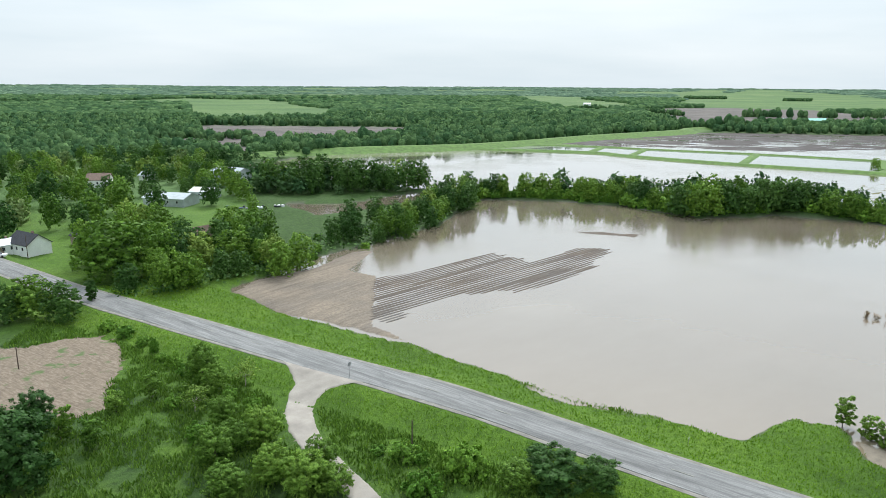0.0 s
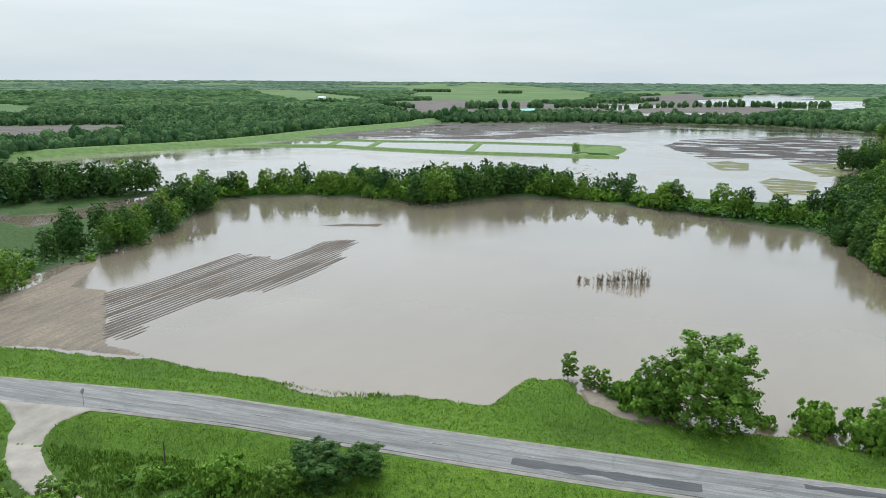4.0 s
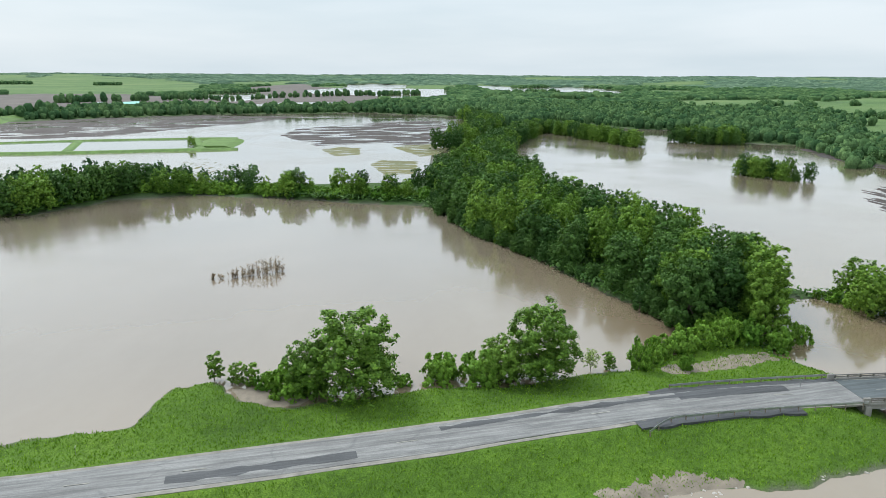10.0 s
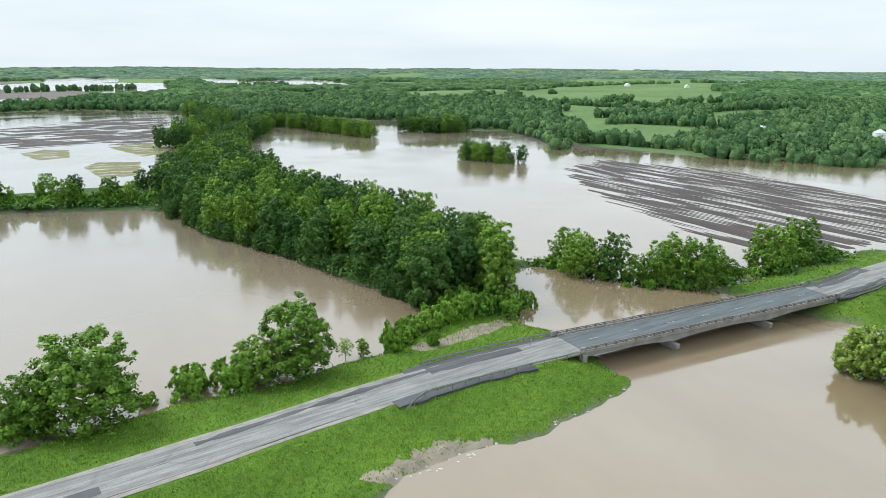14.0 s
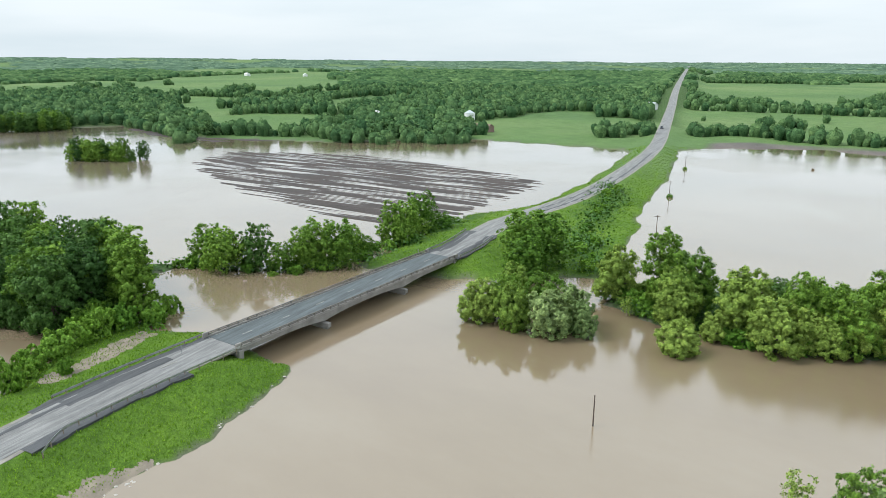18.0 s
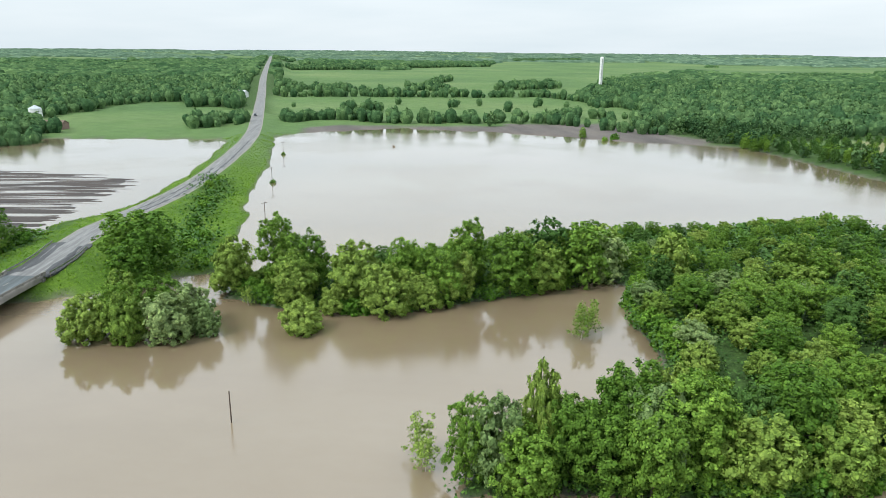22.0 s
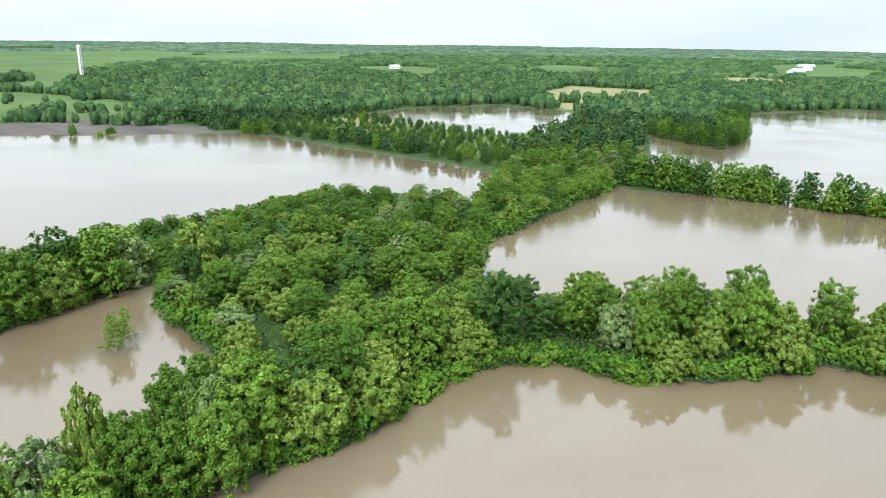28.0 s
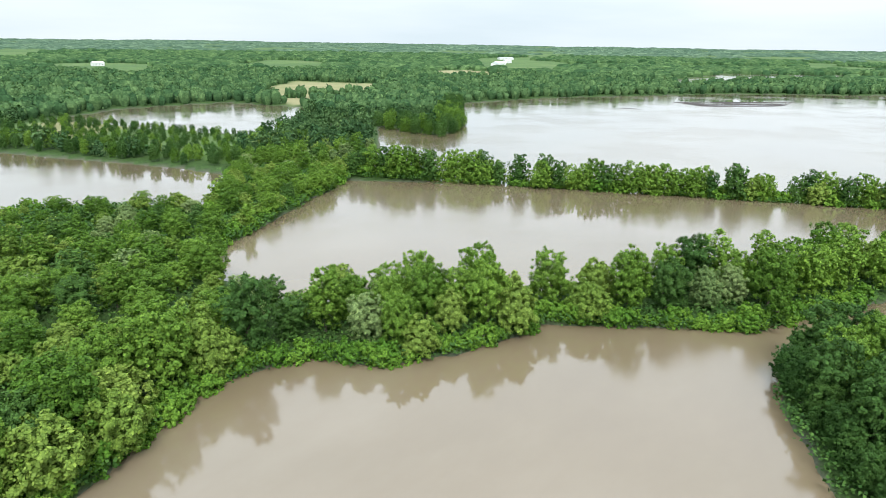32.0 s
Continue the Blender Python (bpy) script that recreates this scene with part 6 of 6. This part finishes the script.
cable((163.6, -92.1, 5.4), (212.5, -123.2, 5.2), 0.9)
cable((212.5, -123.2, 5.2), (267, -161, 5.4), 1.0)


def marker(x, y, high, face, label, round_top=False):
    root = new("road_sign")
    root.location = (x, y, ground_z(x, y))
    root.rotation_euler = (0, 0, face)
    tagged(root, label, "road sign", "road signs")
    part("post", box(bmesh.new(), (0.06, 0.06, high + 0.3), (0, 0, high / 2 - 0.15)), STEEL, root)
    bm = bmesh.new()
    if round_top:
        bmesh.ops.create_cone(bm, cap_ends=True, segments=8, radius1=0.38, radius2=0.38, depth=0.03, matrix=Matrix.Translation((0, -0.05, high)) @ pose(0, 0, 0, 90, 0, 22.5))
    else:
        box(bm, (0.28, 0.03, 0.45), (0, -0.05, high))
    part("panel", bm, STEEL, root)


marker(-14, 98.5, 2.1, 0.6, "back of a stop sign beside the gravel turn-off", True)
for x, y in ((56, 62.5), (31, 80.5), (101, 17.5), (148.5, -26)):
    marker(x, y, 1.0, 0.9, "small grey roadside marker post in the grass")


# ---------- buildings ----------
def house(x, y, z, turn, long, wide, wall_h, roof_h, wall_mat, roof_mat, label, name="house", windows=3, door=True, eave=0.35):
    """A gabled house: walls with gables, two roof slopes, chimney, windows and a door set into the walls."""
    root = new(name)
    root.matrix_basis = Matrix.Translation((x, y, z)) @ Matrix.Rotation(turn, 4, "Z")
    tagged(root, label, name.replace("_", " "), "buildings")
    a, b = long / 2, wide / 2
    bm = bmesh.new()
    v = [bm.verts.new(p) for p in ((-a, -b, -0.5), (a, -b, -0.5), (a, b, -0.5), (-a, b, -0.5), (-a, -b, wall_h), (a, -b, wall_h), (a, b, wall_h), (-a, b, wall_h), (-a, 0, wall_h + roof_h - 0.05), (a, 0, wall_h + roof_h - 0.05))]
    for f in ((0, 1, 5, 4), (2, 3, 7, 6), (1, 2, 6, 9, 5), (3, 0, 4, 8, 7)):
        bm.faces.new([v[k] for k in f])
    bmesh.ops.recalc_face_normals(bm, faces=bm.faces)
    part("wall", bm, wall_mat, root)
    slope = math.atan2(roof_h, b)
    run = math.hypot(roof_h, b) + eave
    for sy in (-1, 1):
        m = Matrix.Translation((0, sy * (b + eave * math.cos(slope)) / 2, wall_h + roof_h / 2 - eave * math.sin(slope) / 2 + 0.06)) @ Matrix.Rotation(-sy * slope, 4, "X")
        part("roof", box(bmesh.new(), (long + 2 * eave, run, 0.14)), roof_mat, root, "", m)
    wb = mesh_of("window", box(bmesh.new(), (0.95, 0.08, 1.05), bevel=0.02), WHITE)
    gb = mesh_of("pane", box(bmesh.new(), (0.75, 0.04, 0.85)), GLASS)
    for sy in (-1, 1):
        for k in range(windows):
            px = -a + long * (k + 0.7) / (windows + 0.4)
            w = shared("window", wb, root, Matrix.Translation((px, sy * (b + 0.02), wall_h * 0.58)))
            shared("pane", gb, w, Matrix.Translation((0, sy * 0.04, 0)))
    if door:
        part("door", box(bmesh.new(), (0.95, 0.08, 2.0), (-a + long * 0.5 / (windows + 0.4), -b - 0.02, 1.0), bevel=0.02), WOOD_GREY, root)
        part("chimney", box(bmesh.new(), (0.5, 0.5, 1.2), (a * 0.4, 0.2, wall_h + roof_h)), BRICK_RED, root)
    return root


V = -0.55
house(-109.5, 181, 1.1, V, 9.5, 6.5, 2.7, 2.4, WHITE, ROOF_DARK, "white clapboard house with a black gambrel-like roof")
house(-115.5, 179.5, 1.1, V + 1.57, 5, 4.4, 2.4, 1.2, WHITE, ROOF_GREY, "small white house wing with a grey roof", windows=2)
house(-125, 177, 1.1, V, 9, 8, 2.7, 1.8, BRICK_RED, ROOF_GREEN, "low house with a grey-green metal roof")
house(-101, 192, 1.1, V, 5, 4, 2.2, 1.2, WOOD_GREY, ROOF_DARK, "small dark garden shed", "shed", 1, False)
house(-149, 303, 1.0, 0.2, 9, 8, 3.0, 2.4, WHITE, ROOF_BROWN, "white house with a brown hipped roof among trees")
house(-140, 296, 1.0, 0.2, 6, 5, 2.4, 0.9, WHITE, WHITE, "low white garage beside a house", "garage", 1, False)
house(-101, 258, 0.9, -0.25, 17, 10, 2.8, 1.5, ROOF_GREY, ROOF_GREY, "long metal shed with a blue-grey roof", "metal_shed", 4, False)
house(-93, 272, 0.9, -0.25, 9, 8, 3.0, 1.2, ROOF_GREY, WHITE, "plain white metal shed", "metal_shed", 1, False)
house(-99, 326, 0.9, -0.5, 17, 11, 3.6, 2.2, ROOF_GREY, ROOF_GREY, "pale metal barn near the flooded field", "barn", 3, False)
house(-136, 322, 0.9, -0.4, 6, 5, 2.5, 1.4, WHITE, ROOF_GREY, "little white shed beside the lane", "shed", 1, False)
house(-67, 192, 0.8, 0.9, 5.5, 4, 2.8, 2.4, WOOD_GREY, ROOF_BROWN, "weathered brown timber shed", "shed", 1, False)
# the farm beyond the east lake
house(428, -112, ground_z(428, -112) + 0.2, 0.8, 20, 9, 2.6, 1.9, BRICK_RED, ROOF_BROWN, "long brick ranch house on the far shore")
house(516, -62, ground_z(516, -62) + 0.2, 0.3, 16, 9, 3.4, 2.0, WHITE, WHITE, "white metal barn among trees", "barn", 2, False)
house(462, -104, ground_z(462, -104) + 0.2, 0.3, 10, 7, 3.0, 1.8, WHITE, ROOF_GREY, "white farm outbuilding beside trees", "barn", 2, False)
house(565, -302, ground_z(565, -302) + 0.2, 0.5, 10, 8, 4.5, 2.4, WHITE, ROOF_GREY, "white farmhouse beside the straight road")
house(556, -292, ground_z(556, -292) + 0.2, 0.5, 8, 6, 3.0, 1.8, WHITE, ROOF_GREY, "white outbuilding beside the straight road", "shed", 2, False)
for x, y, l, w, turn, mat, words in ((434, 842, 40, 16, 0.3, ROOF_GREEN, "big barn with a pale green roof"), (405, 850, 14, 10, 0.3, ROOF_GREY, "grey farm shed"), (300, 1500, 15, 8, 0.1, WHITE, "white farm building in a clearing"), (216, -1100, 15, 10, 0.6, WHITE, "white barn on a wooded hill"), (-456, -1338, 22, 11, 0.2, WHITE, "long white farm building"),
                                     (-500, -1420, 16, 10, 0.4, WHITE, "white farm building"), (-430, -1290, 18, 10, 0.9, ROOF_GREY, "grey farm shed"), (-619, -1772, 40, 14, 0.2, ROOF_GREY, "long pale farm building"), (1600, 90, 13, 8, 0.5, WHITE, "white farmhouse on a far ridge"), (1500, -30, 11, 8, 0.2, WHITE, "white farmhouse on a far ridge"), (925, -224, 20, 12, 0.8, WHITE, "white farmhouse in the woods")):
    house(x, y, ground_z(x, y) + 0.3, turn, l, w, 3.6, 2.4, WHITE, mat, words + " far off", "farm_building", 3, False)


def grain_bin(x, y, r, h, label):
    root = new("grain_bin")
    root.location = (x, y, ground_z(x, y))
    tagged(root, label, "grain bin", "grain bins")
    part("shell", tube(bmesh.new(), (0, 0, -0.3), (0, 0, h), r, r, 24), WHITE, root)
    part("roof", tube(bmesh.new(), (0, 0, h), (0, 0, h + r * 0.55), r * 1.04, 0.25, 24), ROOF_GREY, root)
    for k in range(1, 4):
        part("band", tube(bmesh.new(), (0, 0, h * k / 4), (0, 0, h * k / 4 + 0.12), r + 0.05, r + 0.05, 24), STEEL, root)


grain_bin(470, -118, 3.6, 7.5, "white round grain bin behind the farmhouse")
grain_bin(464, -108, 2.6, 4.5, "small white round grain bin")

# the standpipe water tower on the hill
tower = new("water_tower")
tz = ground_z(431, -643)
tower.location = (431, -643, tz)
tagged(tower, "tall slim white standpipe water tower on the hill", "water tower")
part("shaft", tube(bmesh.new(), (0, 0, -1), (0, 0, 37.5 - tz), 1.8, 1.8, 32), WHITE, tower, smooth=False)
part("cap", tube(bmesh.new(), (0, 0, 37.5 - tz), (0, 0, 38.4 - tz), 1.85, 0.5, 32), WHITE, tower)
for k in range(1, 8):
    part("weld_band", tube(bmesh.new(), (0, 0, k * 3.7), (0, 0, k * 3.7 + 0.15), 1.83, 1.83, 32), ROOF_GREY, tower)
part("ladder", box(bmesh.new(), (0.5, 0.2, 36.0 - tz), (-1.35, 1.35, (36.0 - tz) / 2)), STEEL, tower)

# the yard heap of scrap in the village
for k in range(16):
    sx, sy = -70 + rnd.uniform(-9, 12), 252 + rnd.uniform(-3, 3)
    bm = bmesh.new()
    box(bm, (rnd.uniform(0.9, 2.4), rnd.uniform(0.6, 1.2), rnd.uniform(0.4, 0.9)), (0, 0, 0.4), pose(0, 0, 0, rnd.uniform(-15, 15), rnd.uniform(-15, 15), rnd.uniform(0, 180)), 0.15)
    ob = part("scrap_item", bm, rnd.choice([WHITE, ROOF_GREY, JUNK_BLUE, ROOF_DARK, STEEL]))
    ob.location = (sx, sy, ground_z(sx, sy))
    tagged(ob, "discarded scrap item in a yard heap", "scrap", "scrap heap")


# ---------- vehicles ----------
def car(x, y, z, turn, paint, label):
    root = new("car")
    root.matrix_basis = Matrix.Translation((x, y, z)) @ Matrix.Rotation(turn, 4, "Z")
    tagged(root, label, "car", "vehicles")
    bm = bmesh.new()
    box(bm, (4.5, 1.8, 0.62), (0, 0, 0.62), bevel=0.12)
    part("body", bm, paint, root)
    bm = bmesh.new()
    v = [bm.verts.new(p) for p in ((-1.7, -0.8, 0.93), (1.2, -0.8, 0.93), (1.2, 0.8, 0.93), (-1.7, 0.8, 0.93), (-1.3, -0.65, 1.48), (0.5, -0.65, 1.48), (0.5, 0.65, 1.48), (-1.3, 0.65, 1.48))]
    for f in ((0, 1, 5, 4), (1, 2, 6, 5), (2, 3, 7, 6), (3, 0, 4, 7)):
        bm.faces.new([v[k] for k in f])
    part("window_band", bm, GLASS, root)
    part("roof", box(bmesh.new(), (1.9, 1.34, 0.06), (-0.4, 0, 1.5), bevel=0.02), paint, root)
    for wx in (-1.4, 1.4):
        for wy in (-0.85, 0.85):
            part("wheel", tube(bmesh.new(), (wx, wy - 0.1, 0.33), (wx, wy + 0.1, 0.33), 0.33, 0.33, 14), RUBBER, root)
    for wy in (-0.6, 0.6):
        part("headlight", box(bmesh.new(), (0.06, 0.35, 0.16), (2.25, wy, 0.72)), WHITE, root)


CAR_PAINT = plain("dark_car_paint", (0.06, 0.07, 0.09), 0.25, 0.3, 0.1, 1)
cz = min(EAST_LINE, key=lambda p: (p[0] - 404) ** 2 + (p[1] + 226) ** 2)
car(cz[0] + 0.7, cz[1] + 1.2, cz[2] + 0.03, 2.6, CAR_PAINT, "dark car on the country road")
car(-112, 171, ground_z(-112, 171), 0.3, WHITE, "white car parked beside the house")

# ---------- stones along the river bank ----------
for k in range(44):
    u = rnd.uniform(0, 1)
    a, b = ((64.5, 25.5), (88, 7.5)) if rnd.random() < 0.85 else ((88, 7.5), (98, 2.5))
    x, y = a[0] + (b[0] - a[0]) * u + rnd.uniform(-0.7, 0.7), a[1] + (b[1] - a[1]) * u + rnd.uniform(-0.7, 0.7)
    bm = bmesh.new()
    bmesh.ops.create_icosphere(bm, subdivisions=2, radius=1.0)
    for v in bm.verts:
        v.co *= 1 + 0.35 * noise.noise(v.co * 1.4 + Vector((k, 0, 0)))
    s = rnd.uniform(0.10, 0.26)
    ob = part("riprap_stone", bm, ROCK)
    ob.matrix_basis = Matrix.Translation((x, y, max(min(ground_z(x, y), 0.1), -0.05))) @ pose(0, 0, 0, 0, 0, rnd.uniform(0, 360)) @ Matrix.Diagonal((s * 1.5, s, s * 0.6, 1))
    tagged(ob, "pale limestone riprap stone at the water's edge", "stone", "riprap")


# ---------- drowned brush in the north lake ----------
def brush(x, y, w, high, count):
    root = new("drowned_brush")
    root.location = (x, y, -0.2)
    tagged(root, "dead grey-brown brush standing in flood water", "brush", "drowned brush")
    rng = np.random.RandomState(int(x * 7 + y))
    bm = bmesh.new()
    sprays = []
    for k in range(count):
        p = Vector((rng.normal() * w, rng.normal() * w * 0.6, 0))
        h = high * rng.uniform(0.25, 0.8)
        top = p + Vector((rng.normal() * 0.25, rng.normal() * 0.25, h))
        tube(bm, p, top, 0.025, 0.008, 4)
        for _ in range(16):
            u = rng.uniform(0.15, 1.0)
            q = p.lerp(top, u)
            a = np.array([rng.normal(), rng.normal(), 0.7])
            a = a / np.linalg.norm(a) * rng.uniform(0.25, 0.6)
            s = np.array([rng.normal(), rng.normal(), 0]) * 0.05
            o = np.array(q)
            sprays.append([o - s, o + s, o + a + s * 0.5, o + a - s * 0.5])
    part("stems", bm, DRY_STEM, root)
    shared("twig_spray", quads_mesh("twig_spray", np.array(sprays), TWIG), root)["kind"] = "stuff"


for x, y, w, h, n in ((84.2, 133, 0.35, 2.2, 9), (85.8, 132, 0.3, 1.8, 6), (88.3, 130.6, 0.7, 2.8, 22), (90, 130, 0.3, 3.2, 8), (92, 129.3, 0.8, 3.8, 30), (94.6, 128.3, 0.8, 4.6, 28), (97, 127.4, 0.8, 5.2, 28), (98.3, 126.9, 0.4, 2.8, 8)):
    brush(x, y, w, h, n)


# ---------- grass, reeds and weeds ----------
def tufts(name, spots, high, wide, material, label, blades=3):
    """Small fans of blades, joined."""
    rng = np.random.RandomState(17)
    z, _ = terrain(spots[:, 0], spots[:, 1])
    out = []
    for _ in range(blades):
        n = len(spots)
        a, h, lean = rng.uniform(0, 6.283, n), high * rng.uniform(0.5, 1.3, n), rng.uniform(-0.5, 0.5, (n, 2))
        w = wide * rng.uniform(0.6, 1.3, n)
        p = np.stack([spots[:, 0] + rng.normal(size=n) * wide, spots[:, 1] + rng.normal(size=n) * wide, z - 0.05], -1)
        s = np.stack([np.cos(a) * w / 2, np.sin(a) * w / 2, np.zeros(n)], -1)
        tip = np.stack([lean[:, 0] * h, lean[:, 1] * h, h], -1)
        out.append(np.stack([p - s, p + s, p + s * 0.35 + tip, p - s * 0.35 + tip * 0.96], 1))
    v = np.concatenate(out)
    return tagged(new(name, quads_mesh(name, v, material, np.repeat(rng.uniform(0, 1, len(v)), 4))), label, "grass", kind="stuff")


GRASS_BLADE = leaf_mat("grass_blade", (0.115, 0.225, 0.018), (0.20, 0.330, 0.034), 0.6, True)
REED = leaf_mat("reed_blade", (0.10, 0.20, 0.03), (0.20, 0.30, 0.05), 0.6, True)


def scatter_bank(n, seed):
    rng = np.random.RandomState(seed)
    x, y = rng.uniform(-75, 128, n), rng.uniform(-5, 150, n)
    d, _ = seg_dist(x, y, WEST_LINE)
    _, sd = terrain(x, y)
    shaggy = (d > 9) & (y < 92 - 0.72 * x) & (x < 45) & (rng.uniform(size=n) < 0.75)
    keep = (d > 4.3) & ~shaggy & (d < 34) & (sd > 0.3) & (poly_sd(x, y, BARE_PATCH) > 0.2) & (poly_sd(x, y, DRIVE_PATCH) > 0.3)
    return np.stack([x[keep], y[keep]], 1)


tufts("bank_grass", scatter_bank(330000, 3), 0.26, 0.15, GRASS_BLADE, "lush uneven grass on the road banks", 1)


def scatter_east(n, seed):
    rng = np.random.RandomState(seed)
    x, y = rng.uniform(118, 330, n), rng.uniform(-210, 0, n)
    d, _ = seg_dist(x, y, EAST_LINE)
    _, sd = terrain(x, y)
    keep = (d > 4.6) & (d < 40) & (sd > 0.4)
    return np.stack([x[keep], y[keep]], 1)


tufts("verge_grass", scatter_east(60000, 4), 0.25, 0.3, GRASS_BLADE, "lush grass on the far road banks", 2)


def scatter_meadow(n, seed):
    rng = np.random.RandomState(seed)
    x, y = rng.uniform(-75, 35, n), rng.uniform(50, 125, n)
    d, _ = seg_dist(x, y, WEST_LINE)
    _, sd = terrain(x, y)
    keep = (d > 10) & (sd > 0.4) & (y < 92 - 0.72 * x) & (poly_sd(x, y, BARE_PATCH) > 0.2) & (poly_sd(x, y, DRIVE_PATCH) > 0.6) & (wave(x, y, 11, 61) + 0.7 * wave(x, y, 4, 62) > -0.45)
    return np.stack([x[keep], y[keep]], 1)


WEED = leaf_mat("weed_blade", (0.075, 0.150, 0.025), (0.15, 0.25, 0.045), 0.7, True)
tufts("meadow_weeds", scatter_meadow(80000, 8), 0.5, 0.22, WEED, "tall rough weeds in the unmown meadow", 2)
reed_line = smooth_line([(13, 100.2, 0), (21, 93.6, 0), (26, 90.8, 0)], 0.12)
tufts("shore_reeds", np.array([(p.x + rnd.uniform(-0.7, 0.9), p.y + rnd.uniform(-0.7, 0.9)) for p in reed_line]), 0.55, 0.2, REED, "narrow strip of green reeds along the shore", 4)
